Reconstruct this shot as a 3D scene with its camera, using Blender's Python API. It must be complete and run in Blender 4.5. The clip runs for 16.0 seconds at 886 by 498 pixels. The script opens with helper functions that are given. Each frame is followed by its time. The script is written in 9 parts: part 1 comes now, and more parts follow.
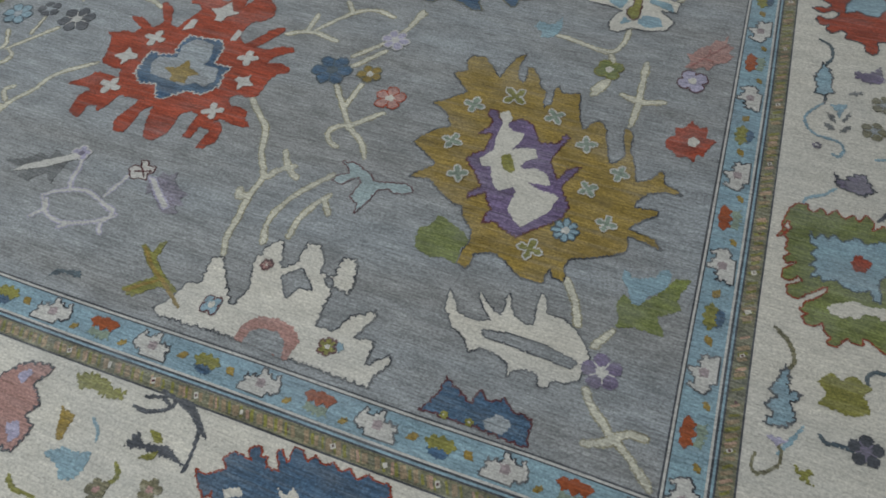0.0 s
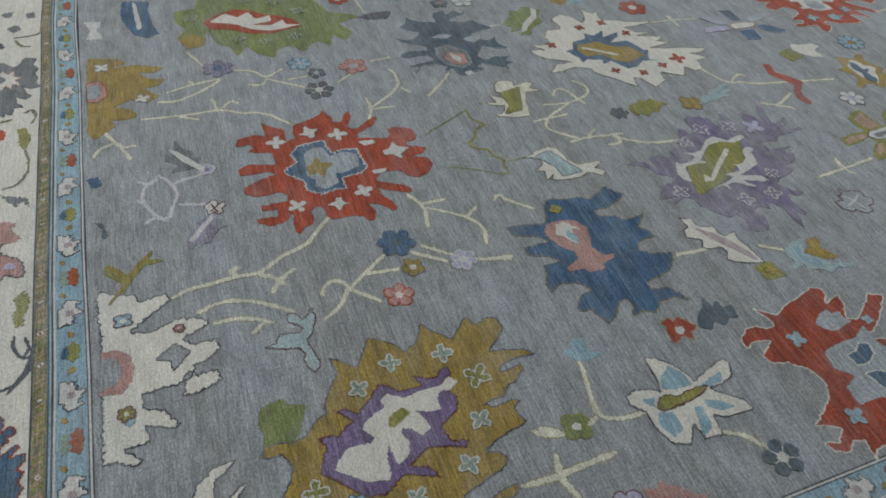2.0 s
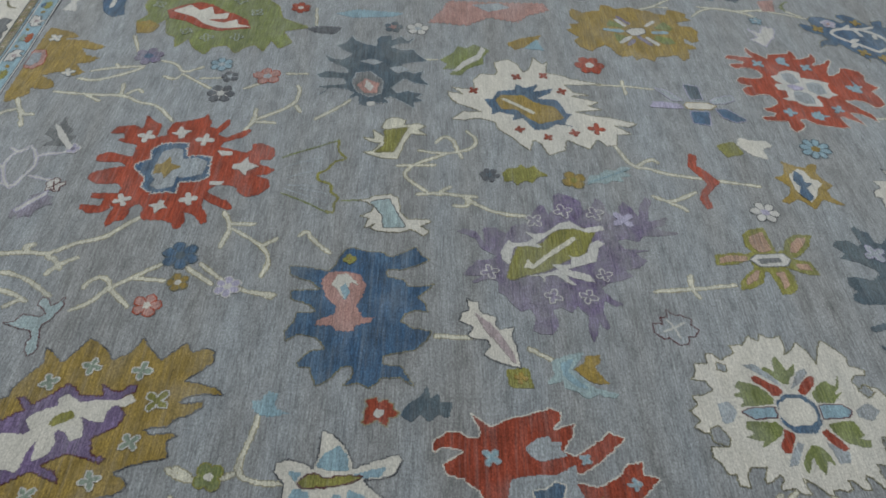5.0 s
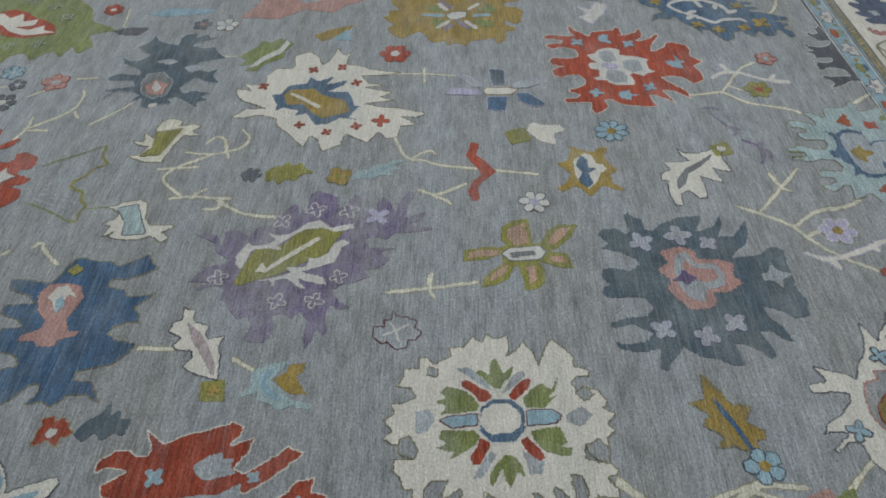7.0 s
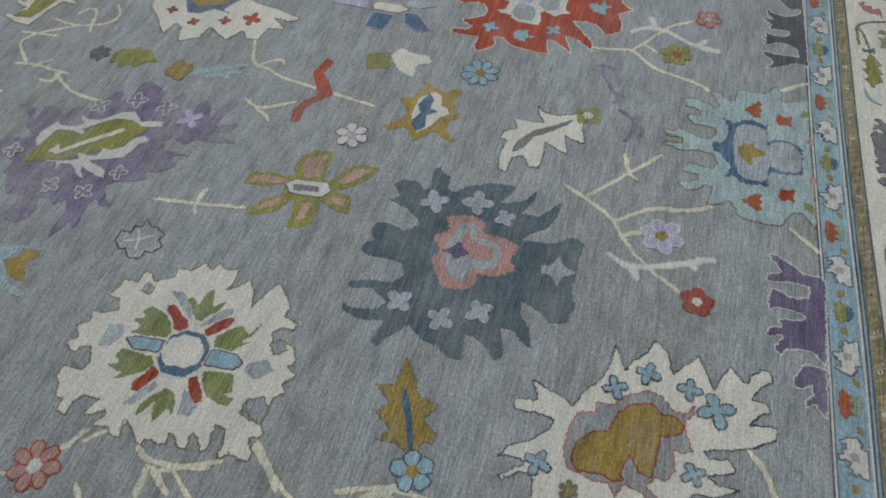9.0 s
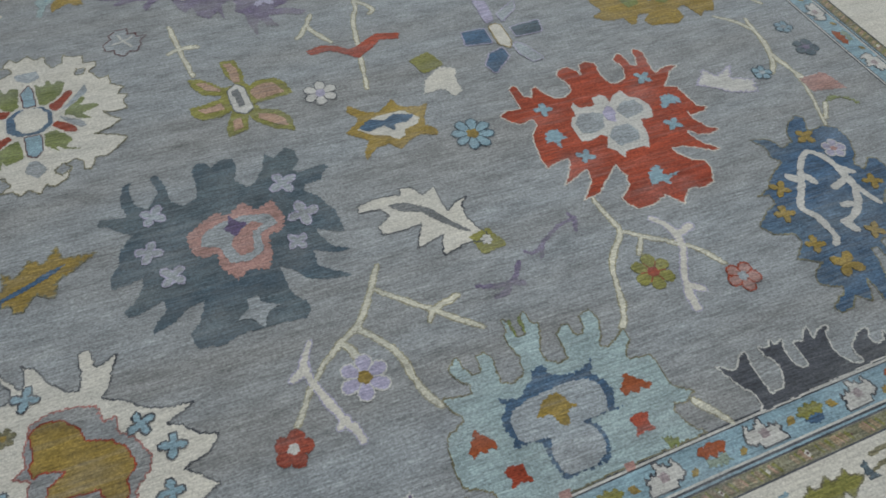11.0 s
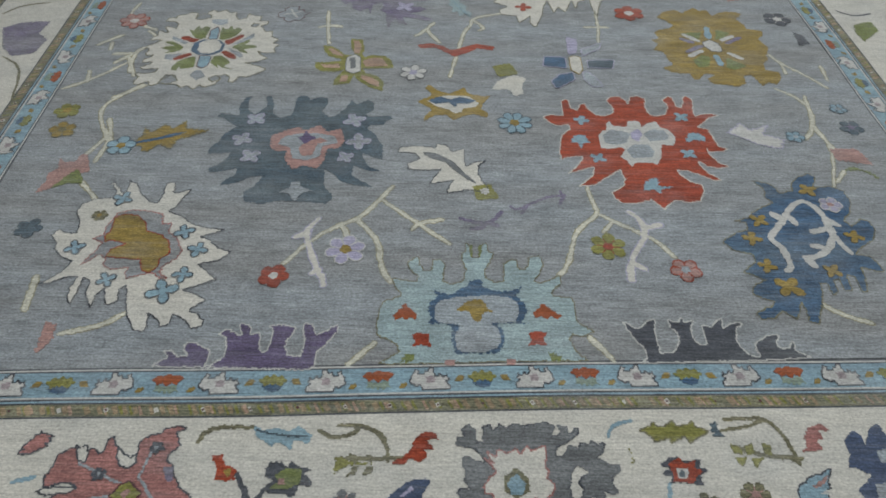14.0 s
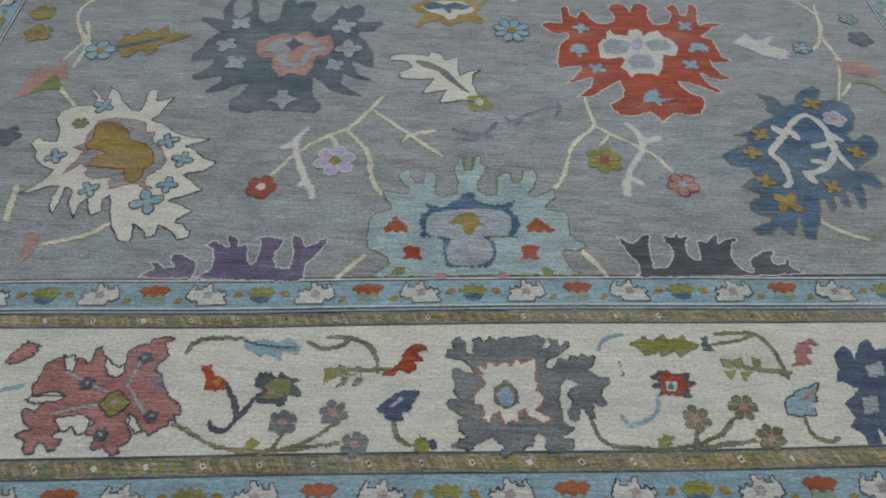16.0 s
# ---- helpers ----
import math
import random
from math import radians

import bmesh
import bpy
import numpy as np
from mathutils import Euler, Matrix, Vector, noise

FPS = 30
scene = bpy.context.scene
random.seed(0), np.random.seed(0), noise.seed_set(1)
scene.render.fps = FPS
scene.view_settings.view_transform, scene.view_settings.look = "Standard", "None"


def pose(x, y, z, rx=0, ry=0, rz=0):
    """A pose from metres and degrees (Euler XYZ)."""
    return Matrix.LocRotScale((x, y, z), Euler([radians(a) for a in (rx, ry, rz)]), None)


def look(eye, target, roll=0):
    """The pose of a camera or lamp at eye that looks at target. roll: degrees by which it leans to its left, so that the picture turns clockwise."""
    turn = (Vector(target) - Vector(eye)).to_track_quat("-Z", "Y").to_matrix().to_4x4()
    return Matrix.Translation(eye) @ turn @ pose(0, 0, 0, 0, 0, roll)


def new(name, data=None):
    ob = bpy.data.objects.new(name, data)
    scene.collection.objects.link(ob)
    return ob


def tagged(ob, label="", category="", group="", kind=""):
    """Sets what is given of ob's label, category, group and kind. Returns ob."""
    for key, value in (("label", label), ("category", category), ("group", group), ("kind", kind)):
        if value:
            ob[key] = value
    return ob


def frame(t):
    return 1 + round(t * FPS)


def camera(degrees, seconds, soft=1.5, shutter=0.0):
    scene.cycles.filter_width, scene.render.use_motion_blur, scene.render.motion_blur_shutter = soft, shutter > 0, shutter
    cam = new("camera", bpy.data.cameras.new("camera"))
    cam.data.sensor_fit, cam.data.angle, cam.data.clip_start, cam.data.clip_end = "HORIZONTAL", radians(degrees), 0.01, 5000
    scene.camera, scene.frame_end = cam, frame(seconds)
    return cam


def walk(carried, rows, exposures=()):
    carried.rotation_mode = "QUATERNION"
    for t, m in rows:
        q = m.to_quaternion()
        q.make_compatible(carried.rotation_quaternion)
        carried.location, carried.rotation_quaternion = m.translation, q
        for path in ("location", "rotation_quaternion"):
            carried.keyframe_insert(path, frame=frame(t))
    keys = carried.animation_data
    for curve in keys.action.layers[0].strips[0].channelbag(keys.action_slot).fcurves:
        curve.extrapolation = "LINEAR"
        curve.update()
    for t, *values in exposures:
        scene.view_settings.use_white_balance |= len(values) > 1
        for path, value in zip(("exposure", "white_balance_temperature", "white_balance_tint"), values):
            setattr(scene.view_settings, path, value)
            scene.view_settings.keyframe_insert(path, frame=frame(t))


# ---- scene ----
cam = camera(62.1, 16.0, soft=1.8)
PATH = [
    (0, (0.085, -0.113, 1.426), (-0.412, 0.89, -0.232), -5.5),
    (0.5, (0.303, 0.119, 1.496), (-0.371, 1.113, -0.104), -1.0),
    (1, (0.476, 0.326, 1.535), (-0.476, 1.234, 0.029), 0.8),
    (1.5, (0.63, 0.536, 1.58), (-0.558, 1.233, 0.13), 1.1),
    (2, (0.641, 0.766, 1.57), (-0.666, 1.283, 0.147), 3.9),
    (2.5, (0.64, 0.968, 1.605), (-0.699, 1.362, 0.172), 4.0),
    (3, (0.678, 1.22, 1.632), (-0.69, 1.495, 0.2), 2.9),
    (3.2, (0.687, 1.312, 1.641), (-0.691, 1.54, 0.21), 2.2),
    (5.3, (0.692, 2.138, 1.75), (-0.655, 2.162, 0.272), 2.5),
    (5.5, (0.71, 2.269, 1.746), (-0.653, 2.243, 0.283), 0.4),
    (6, (0.667, 2.466, 1.689), (-0.708, 2.435, 0.237), -0.2),
    (6.5, (0.612, 2.699, 1.701), (-0.72, 2.66, 0.21), -0.9),
    (7, (0.586, 2.902, 1.684), (-0.757, 2.864, 0.203), -1.8),
    (7.5, (0.612, 3.197, 1.658), (-0.732, 3.12, 0.18), -2.1),
    (8, (0.589, 3.409, 1.618), (-0.709, 3.256, 0.104), -4.0),
    (8.5, (0.436, 3.661, 1.587), (-0.749, 3.399, -0.003), -2.8),
    (9, (0.26, 3.905, 1.589), (-0.838, 3.528, -0.039), -3.4),
    (9.5, (0.019, 4.285, 1.567), (-0.953, 3.663, -0.067), -2.9),
    (10, (-0.274, 4.503, 1.489), (-1.172, 3.675, -0.094), -4.5),
    (10.2, (-0.432, 4.575, 1.474), (-1.234, 3.705, -0.138), -2.2),
    (12.3, (-1.19, 5.229, 1.432), (-1.223, 3.887, -0.051), 2.8),
    (12.5, (-1.243, 5.296, 1.435), (-1.25, 3.94, -0.036), 2.1),
    (13, (-1.306, 5.452, 1.445), (-1.277, 4.068, 0.002), 1.2),
    (13.5, (-1.287, 5.524, 1.457), (-1.265, 4.112, 0.041), 0.7),
    (14, (-1.28, 5.538, 1.46), (-1.272, 4.122, 0.048), 1.2),
    (14.5, (-1.284, 5.541, 1.451), (-1.286, 4.145, 0.018), 1.1),
    (15, (-1.287, 5.528, 1.442), (-1.296, 4.186, -0.04), 1.3),
    (15.5, (-1.286, 5.519, 1.433), (-1.298, 4.226, -0.093), 1.9),
    (16, (-1.289, 5.523, 1.419), (-1.301, 4.27, -0.139), 2.3),
]
walk(cam, [(t, look(eye, target, roll)) for t, eye, target, roll in PATH], exposures=((0, -0.04), (3.2, -0.04), (6, 0.10), (9, 0.07), (13, 0.08), (16, 0.02)))

# ---- light: unseen area lamps added under the ceiling of a closed room ----
world = bpy.data.worlds.new("world")
scene.world = world
world.use_nodes = True
world.node_tree.nodes["Background"].inputs["Color"].default_value = (0.75, 0.85, 1.0, 1)
world.node_tree.nodes["Background"].inputs["Strength"].default_value = 0.05
scene.view_settings.exposure = 0.0
LAMP_WATTS = 23.4
# Added lamps; watts differ to fit the rug's brightness from place to place.
for px, py, watts in ((-3.3, -0.3, 1.5), (-3.3, 3.4, 1.12), (-0.9, -0.3, 1.3), (-0.9, 3.4, 1.15), (1.3, -0.3, 0.4), (1.3, 3.4, 0.28), (-3.3, 6.2, 0.65), (-0.9, 6.2, 0.7), (1.3, 6.2, 0.6)):
    data = bpy.data.lights.new("unseen_ceiling_lamp", "AREA")
    data.shape, data.size, data.size_y, data.energy, data.color = "RECTANGLE", 1.2, 0.6, LAMP_WATTS * watts, (0.905, 0.965, 0.99)
    lamp = new("unseen_ceiling_lamp", data)
    lamp.matrix_world = pose(px, py, 2.93)


# ---- materials ----
ROW, KNOT = 0.0034, 0.0031  # one knot of the pile, along the warp and the weft


def nodes_of(name):
    m = bpy.data.materials.new(name)
    m.use_nodes = True
    return m, m.node_tree.nodes, m.node_tree.links, m.node_tree.nodes["Principled BSDF"]


def stretched_noise(nodes, links, position, scale, detail=3.0, offset=(0, 0, 0)):
    """Noise over the place, stretched along the weft (x)."""
    mapping = nodes.new("ShaderNodeMapping")
    mapping.inputs["Scale"].default_value = scale
    mapping.inputs["Location"].default_value = offset
    links.new(position, mapping.inputs["Vector"])
    tex = nodes.new("ShaderNodeTexNoise")
    tex.inputs["Scale"].default_value = 1.0
    tex.inputs["Detail"].default_value = detail
    links.new(mapping.outputs["Vector"], tex.inputs["Vector"])
    return tex.outputs["Fac"]


def ramp(nodes, links, fac, stops):
    r = nodes.new("ShaderNodeValToRGB")
    while len(r.color_ramp.elements) < len(stops):
        r.color_ramp.elements.new(0.5)
    for e, (p, c) in zip(r.color_ramp.elements, stops):
        e.position, e.color = p, (*c, 1)
    links.new(fac, r.inputs["Fac"])
    return r.outputs["Color"]


def mix(nodes, links, mode, fac, a, b):
    n = nodes.new("ShaderNodeMix")
    n.data_type, n.blend_type = "RGBA", mode
    if isinstance(fac, float):
        n.inputs[0].default_value = fac
    else:
        links.new(fac, n.inputs[0])
    for socket, value in ((n.inputs[6], a), (n.inputs[7], b)):
        if isinstance(value, tuple):
            socket.default_value = (*value, 1)
        else:
            links.new(value, socket)
    return n.outputs[2]


def wool(name, colour, second=None, streak=0.35, abrash=0.3, sheen=0.3, patchy=0.0):
    """Hand-knotted wool pile: weft streaks, slow bands of dye (abrash), knot speckle, fine ribs."""
    m, nodes, links, shader = nodes_of(name)
    position = nodes.new("ShaderNodeNewGeometry").outputs["Position"]
    wobble = stretched_noise(nodes, links, position, (3.0, 3.0, 1.0), 1.0)
    shift = nodes.new("ShaderNodeCombineXYZ")
    scaled = nodes.new("ShaderNodeMath")
    scaled.operation = "MULTIPLY"
    scaled.inputs[1].default_value = 0.007
    links.new(wobble, scaled.inputs[0])
    links.new(scaled.outputs[0], shift.inputs["Y"])
    add = nodes.new("ShaderNodeVectorMath")
    links.new(position, add.inputs[0])
    links.new(shift.outputs[0], add.inputs[1])
    position = add.outputs[0]
    second = second or tuple(c * 0.72 for c in colour)
    grain = 0.08 + streak * 0.36
    slow = stretched_noise(nodes, links, position, (0.9, 5.5, 1.0), 3.0, (3.1, len(name), 0))
    base = mix(nodes, links, "MIX", ramp(nodes, links, slow, ((0.36, (0, 0, 0)), (0.64, (1, 1, 1)))), colour, tuple(c * (1 - abrash) + s * abrash for c, s in zip(colour, second)))
    streaks = stretched_noise(nodes, links, position, (13.0, 190.0, 1.0), 4.0)
    lo, hi = 1 - streak, 1 + streak
    heather = stretched_noise(nodes, links, position, (9.0, 24.0, 1.0), 6.0, (1.7, 0.4, 0))
    a, b = 1 - streak * 0.75, 1 + streak * 0.75
    base = mix(nodes, links, "MULTIPLY", 1.0, base, ramp(nodes, links, heather, ((0.32, (a, a, a)), (0.68, (b, b, b)))))
    base = mix(nodes, links, "MULTIPLY", 1.0, base, ramp(nodes, links, streaks, ((0.3, (lo, lo, lo)), (0.5, (1, 1, 1)), (0.72, (hi, hi, hi * 0.98)))))
    fine = stretched_noise(nodes, links, position, (40.0, 430.0, 1.0), 2.0, (0.3, 0.9, 0))
    a, b = 1 - streak * 0.6, 1 + streak * 0.6
    base = mix(nodes, links, "MULTIPLY", 1.0, base, ramp(nodes, links, fine, ((0.34, (a, a, a)), (0.66, (b, b, b)))))
    wear = stretched_noise(nodes, links, position, (4.2, 6.0, 1.0), 7.0, (9.2, 4.4, 0))
    base = mix(nodes, links, "MIX", ramp(nodes, links, wear, ((0.50, (0, 0, 0)), (0.80, (0.26, 0.26, 0.26)))), base, (0.34, 0.35, 0.36))
    fade = stretched_noise(nodes, links, position, (3.2, 75.0, 1.0), 5.0, (5.5, 2.2, 0))
    f = min(0.5, streak) * 0.7
    base = mix(nodes, links, "MIX", ramp(nodes, links, fade, ((0.50, (0, 0, 0)), (0.75, (f, f, f)))), base, (0.30, 0.305, 0.31))
    knots = stretched_noise(nodes, links, position, (130.0, 210.0, 1.0), 2.0)
    s0, s1 = 0.90 - streak * 0.55, 1.10 + streak * 0.55
    base = mix(nodes, links, "MULTIPLY", 1.0, base, ramp(nodes, links, knots, ((0.3, (s0, s0, s0)), (0.7, (s1, s1, s1)))))
    for size, low, high in (((KNOT, ROW, 1.0), 1 - grain, 1 + grain), ((0.047, ROW, 1.0), 1 - streak * 0.55, 1 + streak * 0.3)):
        snap = nodes.new("ShaderNodeVectorMath")
        snap.operation = "SNAP"
        links.new(position, snap.inputs[0])
        snap.inputs[1].default_value = size
        cell = nodes.new("ShaderNodeTexWhiteNoise")
        cell.noise_dimensions = "2D"
        links.new(snap.outputs[0], cell.inputs["Vector"])
        base = mix(nodes, links, "MULTIPLY", 1.0, base, ramp(nodes, links, cell.outputs["Value"], ((0.0, (low, low, low)), (0.35, (1, 1, 1)), (1.0, (high, high, high)))))
    if patchy:
        lost = stretched_noise(nodes, links, position, (21.0, 21.0, 1.0), 2.0, (2.2, 7.1, 0))
        base = mix(nodes, links, "MIX", ramp(nodes, links, lost, ((0.40, (0, 0, 0)), (0.62, (patchy, patchy, patchy)))), base, (0.26, 0.265, 0.27))
    links.new(base, shader.inputs["Base Color"])
    shader.inputs["Roughness"].default_value = 0.92
    shader.inputs["Specular IOR Level"].default_value = 0.2
    shader.inputs["Sheen Weight"].default_value = sheen
    shader.inputs["Sheen Roughness"].default_value = 0.45
    ribs = stretched_noise(nodes, links, position, (60.0, 330.0, 1.0), 2.0)
    bump = nodes.new("ShaderNodeBump")
    bump.inputs["Strength"].default_value = 0.35
    bump.inputs["Distance"].default_value = 0.003
    links.new(ribs, bump.inputs["Height"])
    links.new(bump.outputs[0], shader.inputs["Normal"])
    return m


def plaster(name, colour):
    m, nodes, links, shader = nodes_of(name)
    position = nodes.new("ShaderNodeNewGeometry").outputs["Position"]
    a = stretched_noise(nodes, links, position, (1.5, 1.5, 1.5), 6.0)
    links.new(ramp(nodes, links, a, ((0.3, tuple(c * 0.9 for c in colour)), (0.7, colour))), shader.inputs["Base Color"])
    shader.inputs["Roughness"].default_value = 0.8
    return m


def srgb(r, g, b):
    return tuple(((c / 255 + 0.055) / 1.055) ** 2.4 if c > 10 else c / 3294.6 for c in (r, g, b))


GREY = wool("grey_wool", (0.233, 0.250, 0.267), (0.208, 0.211, 0.213), 0.24, 0.95, 0.34)
GREY2 = wool("pale_grey_wool", (0.27, 0.30, 0.325), (0.23, 0.24, 0.25), 0.25, 0.8)
IVORY = wool("ivory_wool", (0.505, 0.48, 0.43), (0.455, 0.44, 0.405), 0.11, 0.8, 0.15)
CREAM = wool("cream_vine_wool", (0.50, 0.48, 0.40), (0.42, 0.405, 0.34), 0.2, 0.8)
STRAW = wool("straw_edge_wool", (0.225, 0.20, 0.115), (0.25, 0.23, 0.16), 0.3, 1.0, 0.3, 0.3)
AQUA = wool("pale_aqua_wool", (0.265, 0.335, 0.345), (0.235, 0.30, 0.315), 0.22, 0.9)
WHITE = wool("white_wool", (0.44, 0.43, 0.41), None, 0.14, 0.2)
RED = wool("madder_red_wool", (0.275, 0.053, 0.026), (0.23, 0.041, 0.021), 0.30, 0.8)
RUST = wool("rust_red_wool", (0.20, 0.038, 0.02), (0.25, 0.052, 0.028), 0.32, 0.8)
GOLD = wool("gold_wool", (0.245, 0.172, 0.042), (0.20, 0.14, 0.04), 0.28, 0.8, patchy=0.06)
OLIVE = wool("olive_green_wool", (0.20, 0.19, 0.052), (0.16, 0.16, 0.05), 0.28, 0.8)
MOSS = wool("moss_green_wool", (0.15, 0.175, 0.052), (0.13, 0.15, 0.06), 0.28, 0.8, patchy=0.1)
BLUE = wool("denim_blue_wool", (0.036, 0.082, 0.155), (0.072, 0.11, 0.155), 0.36, 0.8, patchy=0.06)
NAVY = wool("slate_navy_wool", (0.046, 0.071, 0.096), (0.088, 0.112, 0.125), 0.30, 0.8, patchy=0.10)
NAVYB = wool("ink_blue_wool", (0.045, 0.062, 0.11), (0.07, 0.09, 0.14), 0.28, 0.8)
CHAR = wool("charcoal_wool", (0.056, 0.06, 0.074), (0.085, 0.09, 0.10), 0.28, 0.8)
CHARG = wool("faded_charcoal_wool", (0.115, 0.12, 0.125), (0.15, 0.155, 0.16), 0.28, 0.8)
PURPLE = wool("violet_wool", (0.122, 0.096, 0.172), (0.19, 0.18, 0.21), 0.34, 0.9, patchy=0.30)
PLUM = wool("plum_wool", (0.115, 0.078, 0.165), (0.15, 0.12, 0.19), 0.3, 0.8)
TAN = wool("tan_wool", (0.27, 0.20, 0.125), (0.235, 0.18, 0.12), 0.3, 0.9)
VIOLET = wool("deep_violet_wool", (0.088, 0.066, 0.13), (0.115, 0.095, 0.15), 0.30, 0.8)
LILAC = wool("lilac_wool", (0.325, 0.305, 0.415), (0.29, 0.275, 0.36), 0.2, 0.7)
SKY = wool("sky_blue_wool", (0.205, 0.305, 0.355), (0.185, 0.27, 0.325), 0.20, 0.9)
PINK = wool("faded_rose_wool", (0.32, 0.185, 0.165), (0.29, 0.18, 0.165), 0.24, 0.7)
ROSE = wool("rose_red_wool", (0.285, 0.13, 0.118), (0.25, 0.115, 0.108), 0.3, 0.7)
OUT = wool("dark_outline_wool", (0.042, 0.046, 0.058), None, 0.2, 0.4, 0.3, 0.5)
LINE = wool("dark_line_wool", (0.060, 0.064, 0.076), None, 0.3, 0.4)
MAROON = wool("maroon_outline_wool", (0.085, 0.025, 0.03), None, 0.2, 0.4, 0.3, 0.2)
KHAKI = wool("khaki_olive_wool", (0.135, 0.128, 0.08), (0.165, 0.15, 0.095), 0.35, 0.9)
STRIPE = wool("stripe_olive_wool", (0.175, 0.165, 0.105), (0.14, 0.14, 0.10), 0.35, 0.9)
PEACH = wool("peach_wool", (0.345, 0.225, 0.165), (0.30, 0.205, 0.155), 0.3, 0.9)
BACK = wool("warp_edge_wool", (0.40, 0.37, 0.31))
WALL = plaster("wall_paint", (0.72, 0.71, 0.69))
FLOOR = plaster("concrete_floor", (0.30, 0.29, 0.28))



# ---- structure: plain closed room ----
def link(name, bm, material, parent=None, label="", at=(0, 0, 0)):
    data = bpy.data.meshes.new(name)
    bm.to_mesh(data)
    bm.free()
    data.materials.append(material)
    ob = new(name, data)
    ob.location = at
    if parent is not None:
        ob.parent = parent
        ob.matrix_parent_inverse = Matrix.Translation(parent.matrix_basis.translation).inverted() if parent.parent is None else Matrix.Translation(parent.location).inverted()
    if label:
        ob["label"] = label
    return ob


def box(x0, y0, z0, x1, y1, z1):
    bm = bmesh.new()
    bmesh.ops.create_cube(bm, size=1, matrix=pose((x0 + x1) / 2, (y0 + y1) / 2, (z0 + z1) / 2) @ Matrix.Diagonal((x1 - x0, y1 - y0, z1 - z0, 1)))
    return bm


tagged(link("floor", box(-5.2, -1.7, -0.22, 2.8, 7.7, -0.012), FLOOR), "smooth grey concrete floor under the rug", "floor", kind="structure")
tagged(link("ceiling", box(-5.4, -1.9, 3.0, 3.0, 7.9, 3.2), WALL), "plain white painted ceiling of the room", "ceiling", kind="structure")
tagged(link("wall_south", box(-5.4, -1.9, -0.22, 3.0, -1.7, 3.0), WALL), "plain off-white painted plaster wall", "wall", kind="structure")
tagged(link("wall_north", box(-5.4, 7.7, -0.22, 3.0, 7.9, 3.0), WALL), "plain off-white painted plaster wall", "wall", kind="structure")
tagged(link("wall_west", box(-5.4, -1.7, -0.22, -5.2, 7.7, 3.0), WALL), "plain off-white painted plaster wall", "wall", kind="structure")
tagged(link("wall_east", box(2.8, -1.7, -0.22, 3.0, 7.7, 3.0), WALL), "plain off-white painted plaster wall", "wall", kind="structure")

# ---- the rug ----
rug = new("rug")
tagged(rug, "large hand-knotted wool rug, grey field, bright floral motifs, ivory border", "rug")
CORNERS = [Vector((-2.66, 0.312)), Vector((0.245, 0.362)), Vector((0.05, 4.535)), Vector((-2.79, 4.395))]  # field: SW SE NE NW
SIDES = {"south": 0, "east": 1, "north": 2, "west": 3}


def inset_corner(i, d):
    """Corner i of the field pushed outwards by d on both its sides."""
    p, before, after = CORNERS[i], CORNERS[i - 1], CORNERS[(i + 1) % 4]
    e0, e1 = (p - before).normalized(), (after - p).normalized()
    n0, n1 = Vector((e0.y, -e0.x)), Vector((e1.y, -e1.x))
    return p + (n0 + n1) * (d / (1 + n0.dot(n1)))


def border_point(side, s, d):
    """s: 0 to 1 along the mitred side (anticlockwise), d: metres out from the field's edge; the line wavers as woven lines do."""
    i = SIDES[side]
    a, b = inset_corner(i, d), inset_corner((i + 1) % 4, d)
    p = a.lerp(b, s)
    e = (CORNERS[(i + 1) % 4] - CORNERS[i]).normalized()
    out = Vector((e.y, -e.x))
    fade = min(1, s * 12, (1 - s) * 12)
    return p + out * (fade * 0.007 * noise.noise(Vector((p.x * 1.7, p.y * 1.7, 2.0 + d * 1.2))))


def along(side, metres, d):
    """A point that many metres from the side's field corner, d out."""
    i = SIDES[side]
    a, b = CORNERS[i], CORNERS[(i + 1) % 4]
    e = (b - a).normalized()
    out = Vector((e.y, -e.x))
    p = a + e * metres + out * d
    return p + out * (0.007 * noise.noise(Vector((p.x * 1.7, p.y * 1.7, 2.0 + d * 1.2)))), e, out


def strip(name, side, d0, d1, z, material, label=""):
    bm = bmesh.new()
    rows = []
    for k in range(121):
        a, b = border_point(side, k / 120, d0), border_point(side, k / 120, d1)
        rows.append((bm.verts.new((a.x, a.y, -0.011)), bm.verts.new((a.x, a.y, z)), bm.verts.new((b.x, b.y, z)), bm.verts.new((b.x, b.y, -0.011))))
    for r, q in zip(rows, rows[1:]):
        for j in range(3):
            bm.faces.new((r[j], r[j + 1], q[j + 1], q[j]))
    bmesh.ops.recalc_face_normals(bm, faces=bm.faces)
    return link(name, bm, material, rug, label)


def field():
    bm = bmesh.new()
    top = [bm.verts.new((c.x, c.y, 0)) for c in CORNERS]
    low = [bm.verts.new((c.x, c.y, -0.011)) for c in CORNERS]
    bm.faces.new(top)
    for i in range(4):
        bm.faces.new((low[i], low[(i + 1) % 4], top[(i + 1) % 4], top[i]))
    return link("field", bm, GREY, rug, "streaked grey wool field")


